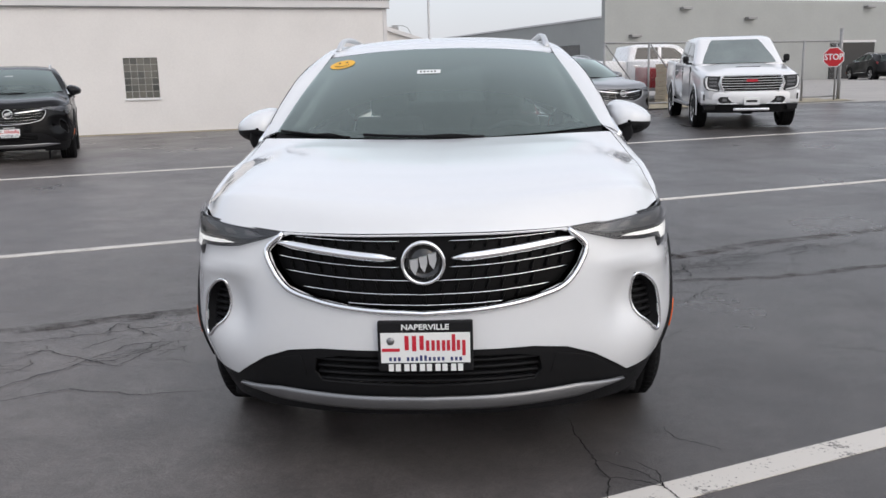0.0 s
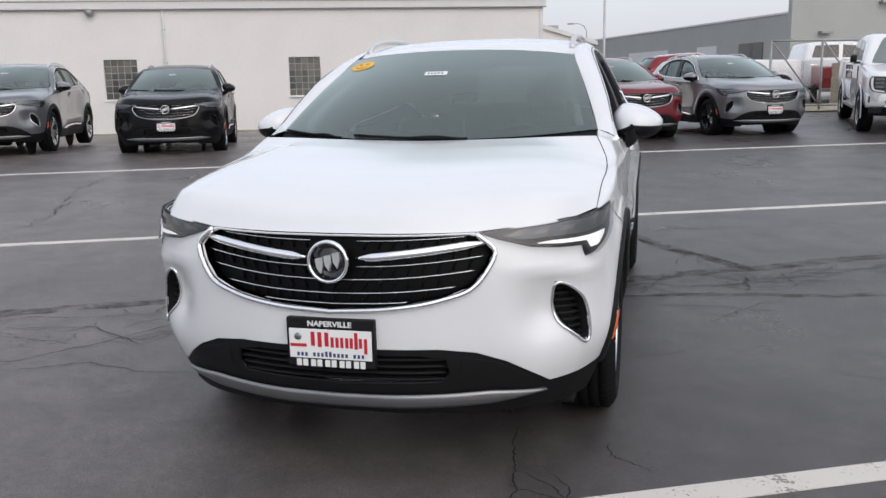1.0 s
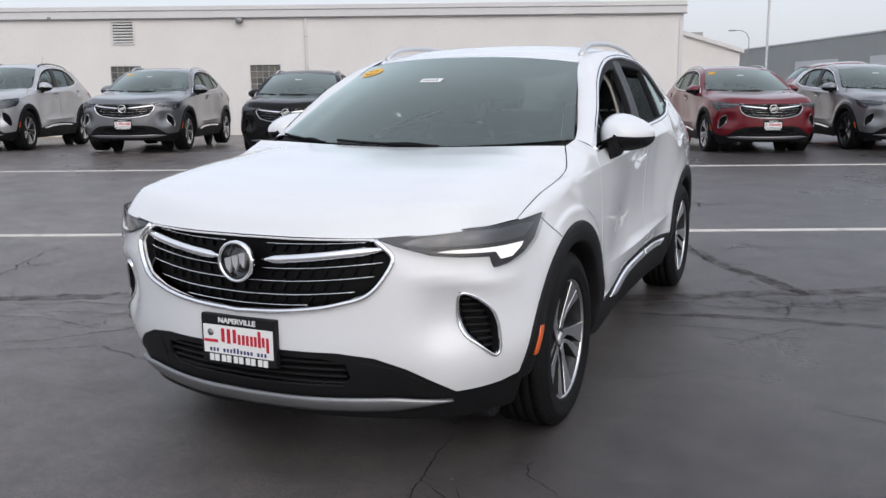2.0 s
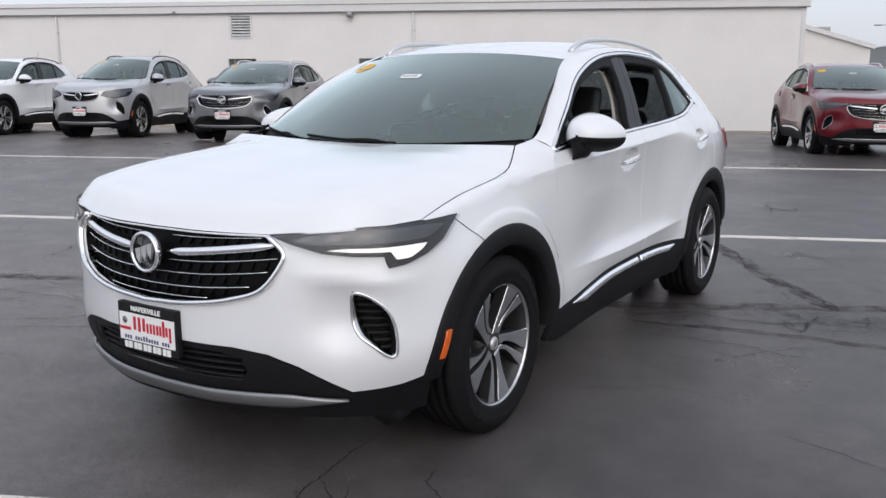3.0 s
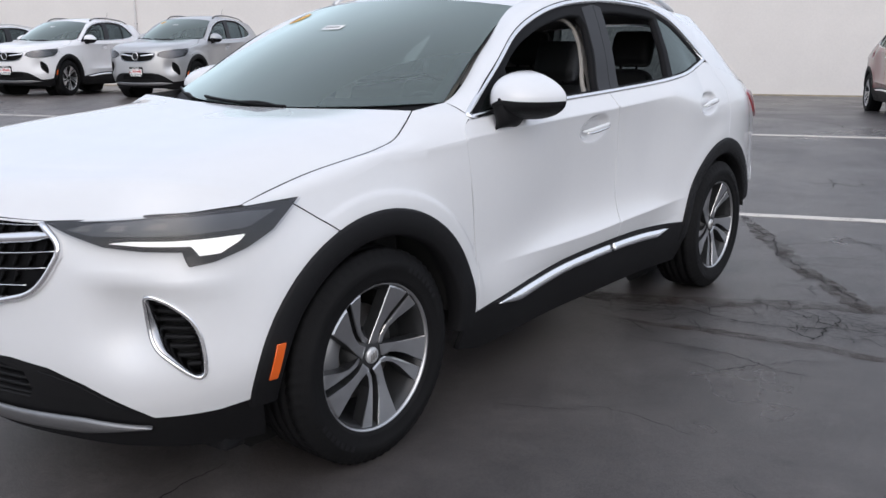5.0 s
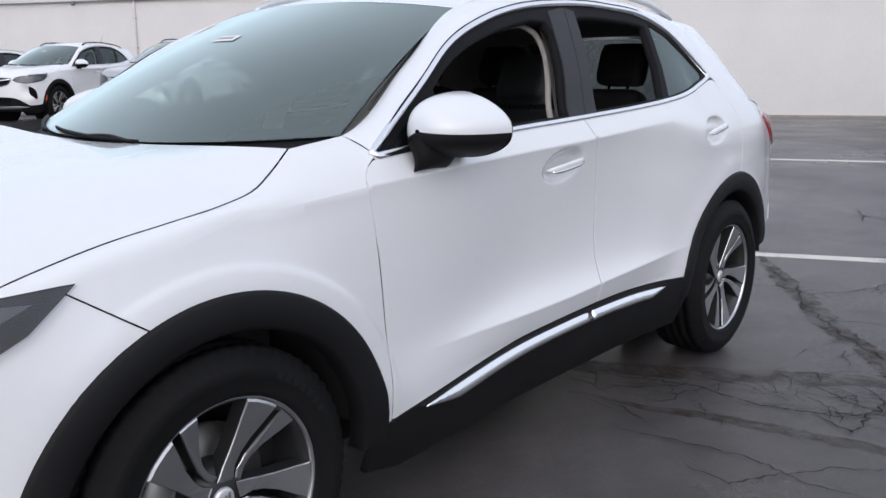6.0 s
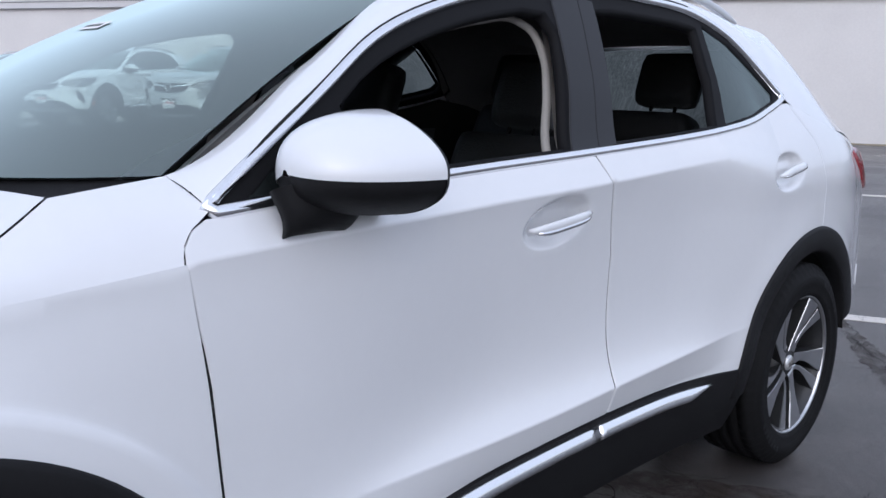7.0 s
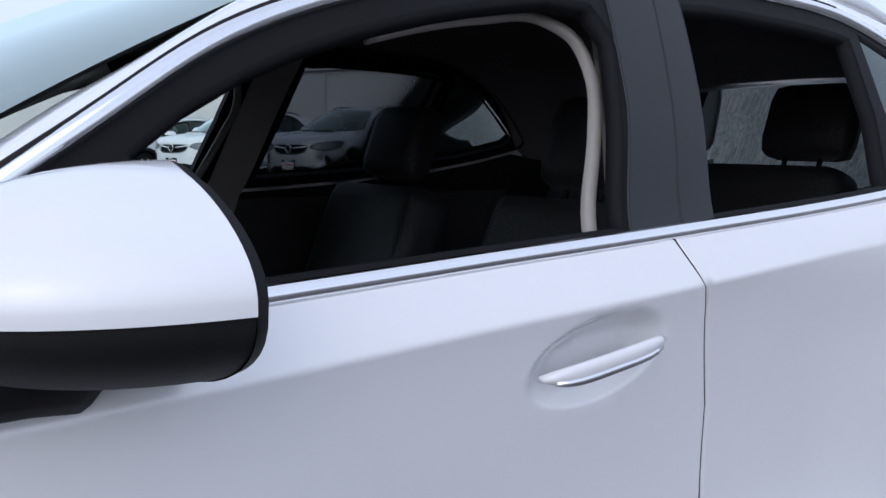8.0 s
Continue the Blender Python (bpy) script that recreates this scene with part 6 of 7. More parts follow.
for k in range(7):
    z = vz + 0.05 + k * 0.084
    V, F = block((va + 0.03, WALL_B - 0.015, z), (va + vw - 0.03, WALL_B + 0.06, z + 0.012), 0.002)
    V[:, 2] += (V[:, 1] - WALL_B) * 0.6
    W = lot(V[:, 0], V[:, 1])
    W[:, 2] = V[:, 2] + 0.012
    part("slat", to_mesh("slat", W, F, SIGNWHITE, None, False), None, wall_vent)
for a0 in (-3.53, -14.9):
    P = [lot(a0, WALL_B - 0.05)] * 2
    pipe = np.array([(P[0][0], P[0][1], 0.08), (P[0][0], P[0][1], WALL_TOP - 0.03)])
    dp = tagged(part("downpipe", to_mesh("downpipe", *tube(dense(pipe, 0.5), 0.032, 10), TRIM)), "slim white downpipe on the block wall", "pipe", "downpipes")
    for z in (0.9, 2.0, 2.9):
        lot_box("bracket", a0 - 0.05, WALL_B - 0.06, a0 + 0.05, WALL_B, z, z + 0.03, GALV, dp)
for a0, z0, r in ((-5.42, 3.40, 0.10), (-10.94, 3.50, 0.05), (-17.1, 3.40, 0.05)):
    lampo = tagged(new("wall_lamp", None), "small grey lamp fixed under the coping", "lamp", "lamps on the wall")
    c = lot(a0, WALL_B)
    turn = Matrix.Translation((c[0], c[1], z0)) @ Matrix.Rotation(LOT, 4, "Z")
    for nm, VF, mt in (("bracket", block((-r * .5, -0.06, -r * .3), (r * .5, 0, r * .9), 0.006), GALV), ("head", tuple(lathe([(0, -r), (r * .7, -r), (r, -r * .4), (r, r * .8), (r * .6, r), (0, r)], 16)), GALV)):
        V = np.array(VF[0])
        if nm == "head":
            V = V[:, [1, 0, 2]] * (1, 1, 1) + (0, -0.06 - r, -r * 0.2)
        part(nm, to_mesh(nm, [tuple(turn @ Vector(v)) for v in V], VF[1], mt), None, lampo)

# ---- grey building across the yard ----
grey = tagged(new("grey_building", None), "large plain grey painted building across the yard", "building", kind="structure")
G0 = 28.85
lot_box("wall_front", G0, 45.0, 130, 45.4, 0.0, 5.95, GREYWALL, grey)
lot_box("wall_side", G0, 45.41, G0 + 0.4, 100, 0.0, 4.80, GREYWALL, grey)
lot_box("side_coping", G0 - 0.06, 45.41, G0 + 0.46, 100, 4.80, 4.92, TRIM, grey)
lot_box("roof_deck", G0 + 0.41, 45.41, 130, 100, 4.3, 4.5, GREYWALL, grey)
for a0, a1, z1, lab in ((47.1, 51.2, 3.15, "dark open loading door"), (53.5, 56.0, 2.6, "dark door")):
    lot_box("loading_door", a0, 44.93, a1, 45.0, 0.6, z1, GLOSSBLACK, grey, lab)
    lot_box("door_frame", a0 - 0.15, 44.95, a1 + 0.15, 45.0, z1, z1 + 0.15, TRIM, grey)
for k, (b0, b1) in enumerate(((48, 51), (54, 57), (62, 70))):
    lot_box("side_door", G0 - 0.05, b0, G0, b1, 0.6, 3.3, POLE if k else GLOSSBLACK, grey)
for a0, z0 in ((30.6, 3.6), (34.4, 5.3), (37.0, 3.3), (39.6, 4.7), (50.0, 5.5)):
    lot_box("wall_lamp", a0, 44.6, a0 + 0.75, 45.0, z0, z0 + 0.16, GALV, grey, soft=0.03)

# ---- fence, gate and stop sign ----
def lot_tube(name, pts, r, mat, parent, seg=8):
    P = np.array([(*lot(a, b)[:2], z) for a, b, z in pts])
    return part(name, to_mesh(name, *tube(dense(P, 1.0), r, seg), mat), None, parent)


FB = 19.4
fence = tagged(new("fence", None), "tall chain link fence and gate on galvanised posts", "fence")
for a0 in (12.82, 14.35, 15.9, 17.4, 18.9, 20.2, 21.75):
    lot_tube("post", [(a0, FB, 0.3), (a0, FB, 2.28 if a0 < 21 else 2.65)], 0.035 if a0 < 21 else 0.06, GALV, fence)
for z in (2.25, 0.50):
    lot_tube("rail", [(12.82, FB, z), (21.75, FB, z)], 0.026, GALV, fence)
for a0, a1 in ((12.86, 14.3), (14.4, 15.85), (17.45, 18.85)):
    lot_tube("brace", [(a0, FB - 0.02, 2.2), (a1, FB - 0.02, 0.52)], 0.022, GALV, fence)
wires = []
for k in range(80):
    for sgn in (1, -1):
        a0 = 12.0 + k * 0.13
        zs = np.array([0.5, 2.25])
        aa = a0 + sgn * (zs - 1.37)
        aa2 = np.clip(aa, 12.85, 21.7)
        if abs(aa[1] - aa[0]) < 1e-6 or aa2[0] == aa2[1]:
            continue
        zz = zs[0] + (aa2 - aa[0]) / (aa[1] - aa[0]) * (zs[1] - zs[0])
        P = np.array([(*lot(a, FB + 0.01 * sgn)[:2], z) for a, z in zip(aa2, zz)])
        wires.append(tube(P, 0.0022, 3))
part("chain_mesh", to_mesh("chain_mesh", *join(*wires), GALV), None, fence)["kind"] = "stuff"
stop = tagged(new("stop_sign", None), "red octagonal stop sign on a steel post", "sign")
lot_tube("post", [(21.45, FB - 0.12, 0.3), (21.45, FB - 0.12, 2.2)], 0.03, GALV, stop)
o = [(math.cos(radians(22.5 + 45 * k)), math.sin(radians(22.5 + 45 * k))) for k in range(8)]
c = lot(21.30, FB - 0.16)
sm = Matrix.Translation((c[0], c[1], 1.74)) @ Matrix.Rotation(radians(-19), 4, "Z")
for nm, r, y, mt in (("rim", 0.335, 0.0, SIGNWHITE), ("face", 0.308, -0.006, SIGNRED)):
    V = [(r * x, y, r * z) for x, z in o] + [(r * x, y + 0.006, r * z) for x, z in o]
    F = [tuple(range(8))[::-1], tuple(range(8, 16))] + [(i, (i + 1) % 8, (i + 1) % 8 + 8, i + 8) for i in range(8)]
    part(nm, to_mesh(nm, [tuple(sm @ Vector(v)) for v in V], F, mt, None, False), None, stop)
lettering("word", "STOP", 0.27, SIGNWHITE, stop, sm @ Matrix.Translation((0, -0.009, 0)) @ Matrix.Rotation(radians(90), 4, "X"), 0.86, offset=0.006)
verge = sheet(lambda a, b: lot(a, b, 0.035 + 0.03 * np.sin(a * 3.1) * np.cos(b * 5.0) * (np.abs(b - 19.7) < 0.6)), np.linspace(10.2, 21.9, 40), np.linspace(18.75, 20.6, 8))
tagged(part("verge", to_mesh("verge", *verge, STRAW)), "strip of dry straw-coloured ground under the fence", "verge", kind="structure")
apron = sheet(lambda a, b: lot(a, b, 0.012), np.linspace(19.0, 90, 12), np.linspace(18.2, 44.8, 20))
CONCRETE = material("pale_concrete", (0.36, 0.34, 0.32), 0.85, vary=0.12, scale=0.8, bump=0.2, bump_scale=60)
tagged(part("pavement", to_mesh("pavement", *apron, CONCRETE)), "pale concrete yard before the grey building", "pavement", kind="structure")

# ---- stacked stone behind the fence ----
TAN = material("tan_stone", (0.40, 0.34, 0.25), 0.9, vary=0.2, scale=6, bump=0.5, bump_scale=40)
stack = tagged(new("stone_stack", None), "neat stack of tan stone slabs behind the fence", "stone stack")
slab_mesh = to_mesh("slab", *block((-0.19, -0.30, 0.0), (0.19, 0.30, 0.135), 0.014), TAN, None, False)
rng_s = random.Random(3)
for level in range(9):
    for k in range(2):
        ob = part("slab", slab_mesh, None, stack)
        p = lot(15.95 + 0.39 * k + rng_s.uniform(-0.015, 0.015), 20.75 + rng_s.uniform(-0.02, 0.02))
        ob.matrix_world = Matrix.Translation((p[0], p[1], p[2] + 0.03 + 0.139 * level)) @ Matrix.Rotation(LOT + rng_s.uniform(-0.03, 0.03), 4, "Z")

# ---- poles ----
mast = tagged(new("light_mast", None), "tall pale mast far behind the buildings", "mast")
lot_tube("pole", [(22.9, 60, 0.2), (22.9, 60, 14.0)], 0.085, POLE, mast)
lot_tube("base", [(22.9, 60, 0.2), (22.9, 60, 1.2)], 0.18, GALV, mast)
slamp = tagged(new("street_lamp", None), "curved arm street lamp far behind the buildings", "street lamp")
lot_tube("pole", [(23.6, 66, 0.2), (23.6, 66, 5.0)], 0.035, GALV, slamp)
lot_tube("arm", [(23.6, 66, 5.0), (23.35, 66, 5.45), (22.9, 66, 5.62), (22.4, 66, 5.62)], 0.025, GALV, slamp)
lot_box("lamp_head", 22.0, 65.9, 22.5, 66.1, 5.56, 5.66, GALV, slamp, soft=0.03)

# ---- pickup trucks ----
def prism(profile, soft=0.03):
    """A solid whose side outline is (y, z, half width) points, with softened edges."""
    bm = bmesh.new()
    l = [bm.verts.new((-w, y, z)) for y, z, w in profile]
    r = [bm.verts.new((w, y, z)) for y, z, w in profile]
    n = len(profile)
    bm.faces.new(l)
    bm.faces.new(r[::-1])
    for i in range(n):
        bm.faces.new((l[i], r[i], r[(i + 1) % n], l[(i + 1) % n]))
    bmesh.ops.recalc_face_normals(bm, faces=bm.faces[:])
    bmesh.ops.bevel(bm, geom=bm.edges[:], offset=soft, segments=3, affect="EDGES", profile=0.6)
    bm.verts.index_update()
    out = np.array([v.co[:] for v in bm.verts]), [tuple(v.index for v in f.verts) for f in bm.faces]
    bm.free()
    return out


def loft(rings):
    """Closed rings of equal count as one skin, capped at both ends."""
    n = len(rings[0])
    V = np.vstack(rings)
    F = [(k * n + i, k * n + (i + 1) % n, (k + 1) * n + (i + 1) % n, (k + 1) * n + i) for k in range(len(rings) - 1) for i in range(n)]
    return V, F + [tuple(range(n))[::-1], tuple((len(rings) - 1) * n + i for i in range(n))]


def plate_of(poly, y0, y1):
    """A slab with an outline in (x, z), from y0 back to y1, its front edges chamfered."""
    p = np.asarray(poly, float)
    c = p.mean(0)
    n = len(p)
    small = c + (p - c) * 0.94
    V = np.vstack([np.c_[small[:, 0], np.full(n, y0), small[:, 1]], np.c_[p[:, 0], np.full(n, y0 + 0.012), p[:, 1]], np.c_[p[:, 0], np.full(n, y1), p[:, 1]]])
    return V, [tuple(range(n))] + [(k * n + i, k * n + (i + 1) % n, (k + 1) * n + (i + 1) % n, (k + 1) * n + i) for k in (0, 1) for i in range(n)]


def truck_ring(y):
    """Cross section of the pickup's body at the station y."""
    w = float(spline((0.0, 0.05, 0.15, 0.40, 0.9, 1.6, 4.0, 5.86), (0.84, 0.90, 0.945, 0.975, 0.995, 1.0, 1.005, 0.995))(y))
    low = float(spline((0.0, 0.3, 5.86), (0.64, 0.57, 0.60))(y))
    top = float(spline((0.0, 0.03, 0.10, 0.25, 0.7, 1.35, 4.0, 5.86), (1.09, 1.13, 1.165, 1.19, 1.235, 1.315, 1.36, 1.40))(y))
    crown = float(np.interp(y, (0.0, 0.1, 0.3, 1.2, 1.5), (0.0, 0.02, 0.055, 0.05, 0.0)))
    r = float(np.interp(y, (0.0, 0.3, 1.4, 2.0), (0.10, 0.13, 0.10, 0.05)))
    pts = [(w - 0.06, low), (w - 0.012, low + 0.035), (w + 0.002, low + 0.14), (w + 0.004, (low + top) / 2 + 0.06), (w - 0.012, top - r)]
    pts += [(w - 0.012 - r + r * math.cos(q), top - r + r * math.sin(q)) for q in np.radians((20, 42, 66, 90))]
    flat = w - 0.012 - r
    pts += [(flat * k, top + crown * (1 - k**2) + 0.018 * (crown > 0.03) * (k < 0.62)) for k in (0.85, 0.66, 0.56, 0.3, 0.0)]
    half = np.array(pts)
    ring = np.vstack([half, (half * (-1, 1))[::-1][1:]])
    return np.c_[ring[:, 0], np.full(len(ring), y), ring[:, 1]]


def cab_ring(z):
    """Level section of the pickup's cab."""
    k = np.clip((z - 1.30) / 0.60, 0, 1)
    top = np.clip((z - 1.86) / 0.075, 0, 1)
    y0 = 1.28 + 0.74 * k + 0.30 * top**2
    y1 = 4.00 - 0.16 * k - 0.25 * top**2
    w = 0.955 - 0.165 * k - 0.10 * top**2
    r = 0.13
    out = []
    for cx, cy, a0 in ((w - r, y1 - r, 0), (-w + r, y1 - r, 90), (-w + r, y0 + r, 180), (w - r, y0 + r, 270)):
        out += [(cx + r * math.cos(radians(a0 + q)), cy + r * math.sin(radians(a0 + q)), z) for q in (0, 22, 45, 68, 90)]
    return np.array(out)


def make_pickup(label, paint):
    truck = tagged(new("pickup_truck", None), label, "pickup truck")

    def put(name, VF, mat, lab="", under=None, smooth=False):
        return part(name, to_mesh(name, VF[0], VF[1], mat, None, smooth), None, under or truck, lab)

    put("body", loft([truck_ring(y) for y in (0.0, 0.012, 0.04, 0.08, 0.15, 0.28, 0.45, 0.7, 1.0, 1.35, 1.7, 2.6, 4.02)]), paint, smooth=True)
    put("bed", loft([truck_ring(y) for y in (4.05, 4.6, 5.3, 5.80, 5.86)]), paint, smooth=True)
    put("cab", loft([cab_ring(z) for z in (1.28, 1.36, 1.5, 1.65, 1.78, 1.86, 1.895, 1.92, 1.935)]), paint, smooth=True)
    put("hood_scoop", block((-0.24, 0.40, 1.268), (0.24, 0.47, 1.288), 0.006), DARK)
    wid = lambda z: 0.955 - 0.165 * np.clip((z - 1.30) / 0.60, 0, 1)
    ws = sheet(lambda a, v: np.stack([(0.855 - 0.115 * v) * a, 1.31 + 0.655 * v - 0.012 + 0.075 * np.abs(a) ** 5, 1.355 + 0.50 * v], -1), np.linspace(-1, 1, 17), np.linspace(0, 1, 5))
    put("windscreen", ws, SKYGLASS, "", None, True)
    put("sun_roof", block((-0.45, 2.45, 1.93), (0.45, 3.1, 1.942), 0.004), GLOSSBLACK)
    grille_line = [(-0.60, 1.075), (-0.56, 1.115), (0.56, 1.115), (0.60, 1.075), (0.615, 0.95), (0.55, 0.80), (0.47, 0.755), (-0.47, 0.755), (-0.55, 0.80), (-0.615, 0.95)]
    gr = put("grille", plate_of(grille_line, -0.022, 0.12), GRILLEBLACK, "broad grille of bright bars")
    ring = dense([(x, -0.030, z) for x, z in grille_line + grille_line[:1]], 0.04)[:-1]
    put("grille_surround", band(ring, np.tile((0, -1.0, 0), (len(ring), 1)), 0.034, 0.018, closed=True), CHROME, "", gr)
    for k in range(6):
        z = 0.795 + 0.052 * k
        w = float(np.interp(z, (0.755, 0.80, 0.95, 1.115), (0.46, 0.54, 0.60, 0.57)))
        x = np.linspace(-w, w, 15)
        P = np.stack([x, -0.034 + 0.0 * x, np.full(15, z) + 0.012 * np.abs(x)], -1)
        put("grille_bar", band(P, np.tile((0, -1.0, 0.0), (15, 1)), 0.024, 0.016), CHROME, "", gr)
    put("brand_bar", block((-0.11, -0.062, 0.985), (0.11, -0.045, 1.035), 0.004), REDINK, "", gr)
    prof = np.array([(0.30, 0.795), (0.03, 0.795), (0.008, 0.782), (-0.006, 0.745), (-0.012, 0.66), (-0.004, 0.575), (0.02, 0.535), (0.06, 0.522), (0.30, 0.515)])
    bow = lambda a, k: np.stack([0.985 * a, -0.075 + 0.20 * np.abs(a) ** 3.5 + np.interp(k, range(9), prof[:, 0]), np.interp(k, range(9), prof[:, 1])], -1)
    bp = put("front_bumper", sheet(bow, np.linspace(-1, 1, 31), np.arange(9.0), flip=True), paint, smooth=True)
    put("bumper_chin", sheet(lambda a, k: np.stack([0.93 * a, -0.05 + 0.17 * np.abs(a) ** 3 + 0.05 * k, 0.53 - 0.17 * k], -1), np.linspace(-1, 1, 21), np.linspace(0, 1, 4), flip=True), PLASTIC, "", bp)
    put("skid_plate", block((-0.36, -0.085, 0.40), (0.36, 0.0, 0.455), 0.015), CHROME, "", bp)
    put("plate", block((-0.155, -0.105, 0.52), (0.155, -0.085, 0.675), 0.006), PAPER, "pale plate with a dark bar", bp)
    put("plate_bar", block((-0.11, -0.109, 0.575), (0.11, -0.104, 0.62), 0.002), INK, "", bp)
    for s in (1, -1):
        flipped = lambda VF: (VF[0] * (s, 1, 1), VF[1] if s > 0 else [f[::-1] for f in VF[1]])
        for nm, poly in (("front_window", [(1.74, 1.40), (2.20, 1.79), (2.66, 1.83), (2.70, 1.41)]), ("rear_window", [(2.82, 1.41), (2.80, 1.83), (3.56, 1.82), (3.70, 1.42)])):
            VF = patch(poly, lambda y, z: np.stack([wid(z) + 0.006, y, z], -1), 0.2, fold=0.006)
            put(nm, flipped(VF), GLOSSBLACK)
        lamp = put("headlamp", flipped(plate_of([(0.615, 1.105), (0.90, 1.115), (0.935, 1.07), (0.945, 0.98), (0.925, 0.88), (0.87, 0.825), (0.66, 0.79), (0.625, 0.83), (0.665, 0.95)], -0.014, 0.22)), LAMPBASE, "clear headlamp in a dark surround")
        put("lamp_strip", flipped(plate_of([(0.885, 1.10), (0.925, 1.07), (0.932, 0.98), (0.910, 0.885), (0.86, 0.838), (0.67, 0.805), (0.68, 0.832), (0.84, 0.862), (0.878, 0.90), (0.893, 0.98)], -0.026, 0.03)), SIGNWHITE, "", lamp)
        for z in (0.895, 0.965, 1.035):
            put("lamp_lens", flipped(plate_of([(0.69, z), (0.84, z + 0.004), (0.86, z + 0.045), (0.69, z + 0.045)], -0.022, 0.03)), LAMPGREY, "", lamp)
        put("fog_recess", flipped(plate_of([(0.30, 0.66), (0.36, 0.69), (0.62, 0.69), (0.67, 0.64), (0.62, 0.56), (0.34, 0.56)], -0.072, 0.02)), GLOSSBLACK, "", bp)
        put("fog_trim", block((0.29 * s if s > 0 else -0.68, -0.088, 0.535), (0.68 if s > 0 else -0.29, -0.02, 0.556), 0.006), CHROME, "", bp)
        put("fog_lamp", flipped(plate_of([(0.49, 0.60), (0.58, 0.60), (0.58, 0.655), (0.49, 0.655)], -0.084, 0.0)), LAMPGREY, "", bp)
        put("air_slot", flipped(plate_of([(0.915, 0.74), (0.945, 0.74), (0.945, 0.62), (0.915, 0.62)], 0.055, 0.2)), GLOSSBLACK, "", bp)
        put("corner_guard", flipped(plate_of([(0.70, 0.52), (0.93, 0.53), (0.91, 0.42), (0.72, 0.42)], -0.01, 0.2)), PLASTIC, "", bp)
        mir = put("door_mirror", block((1.02 * s if s > 0 else -1.15, 1.68, 1.36), (1.15 if s > 0 else -1.02, 1.78, 1.52), 0.045), PLASTIC, smooth=True)
        put("mirror_arm", block((0.95 * s if s > 0 else -1.08, 1.70, 1.33), (1.08 if s > 0 else -0.95, 1.76, 1.38), 0.01), GLOSSBLACK, "", mir)
        put("running_board", block((0.93 * s if s > 0 else -1.06, 1.55, 0.42), (1.06 if s > 0 else -0.93, 3.9, 0.48), 0.015), GALV)
        for y in (1.98, 2.98):
            put("handle", block((0.995 * s if s > 0 else -1.03, y + 0.55, 1.16), (1.03 if s > 0 else -0.995, y + 0.78, 1.195), 0.008), CHROME)
        for y in (1.62, 2.76, 3.98):
            put("seam", block((0.99 * s if s > 0 else -1.0085, y, 0.66), (1.0085 if s > 0 else -0.99, y + 0.008, 1.29), 0.0), DARK)
        for ya in (0.95, 4.70):
            # flat near-black disc on the body side, painted as the shaded wheel opening
            ring = sheet(lambda t, r: np.stack([np.full_like(t, 1.012 * s), ya + r * np.cos(t), 0.43 + r * np.sin(t)], -1), np.radians(np.linspace(-15, 195, 30)), np.array([0.0, 0.47]), flip=s < 0)
            put("wheel_well", ring, DARK)
            lip = sheet(lambda t, r: np.stack([(1.012 + 0.02 * np.sin(np.pi * (r - 0.45) / 0.07)) * s, ya + r * np.cos(t), 0.43 + r * np.sin(t)], -1), np.radians(np.linspace(-15, 195, 30)), np.linspace(0.45, 0.52, 5), flip=s < 0)
            put("arch_lip", lip, paint, smooth=True)
            w = make_wheel(truck, (0.90 * s, ya, 0.425), s < 0, 0.06)
            w.scale = (1.12, 1.17, 1.17)
        put("tail_lamp", block((0.84 * s if s > 0 else -1.0, 5.78, 0.90), (1.0 if s > 0 else -0.84, 5.90, 1.32), 0.02), REDLENS)
    put("rear_bumper", block((-0.96, 5.80, 0.48), (0.96, 6.02, 0.68), 0.04), CHROME)
    put("underside", block((-0.85, 0.5, 0.34), (0.85, 5.6, 0.58), 0.03), DARK)
    return truck


# opaque pane, its base colour lightened for the sky it would reflect
SKYGLASS = material("sky_toned_glass", (0.15, 0.18, 0.175), 0.06, vary=0.2, scale=2, coat=1.0)
TRUCKWHITE = material("truck_white", (0.78, 0.78, 0.79), 0.3, vary=0.015, scale=1.5, coat=1.0)
truck = make_pickup("white crew cab pickup truck with a broad bright grille", TRUCKWHITE)
truck.matrix_world = lot_pose(11.60, 11.83, -29)
t2 = copy_thing(truck, lot_pose(21.0, 24.3, 75))
t2["label"] = "white pickup truck parked behind the chain link fence"
# a low trailer shape, made up to stand for a red pickup's tail
trailer = tagged(new("trailer", None), "low dark red vehicle tail behind the fence, built as a trailer", "trailer")
TRAILRED = material("trailer_red", (0.22, 0.012, 0.018), 0.4, vary=0.1, scale=3, coat=0.4)
for nm, VF, mt in (("body", prism([(0.0, 0.50, 0.62), (0.0, 1.14, 0.62), (2.2, 1.14, 0.62), (2.2, 0.50, 0.62)], 0.03), TRAILRED), ("tailgate_rib", block((-0.55, -0.03, 0.78), (0.55, 0.01, 0.84), 0.01), TRAILRED), ("tail_bar", block((-0.62, -0.06, 0.40), (0.62, 0.04, 0.50), 0.015), GALV)):
    part(nm, to_mesh(nm, VF[0], VF[1], mt, None, False), None, trailer)
for x in (-0.66, 0.66):
    V, F = lathe([(0.0, 0.09), (0.18, 0.09), (0.26, 0.07), (0.30, 0.0), (0.26, -0.07), (0.0, -0.09)], 24)
    part("wheel", to_mesh("wheel", V + (x, 1.2, 0.30), F, RUBBER), None, trailer)
trailer.matrix_world = lot_pose(16.55, 21.6, -24)

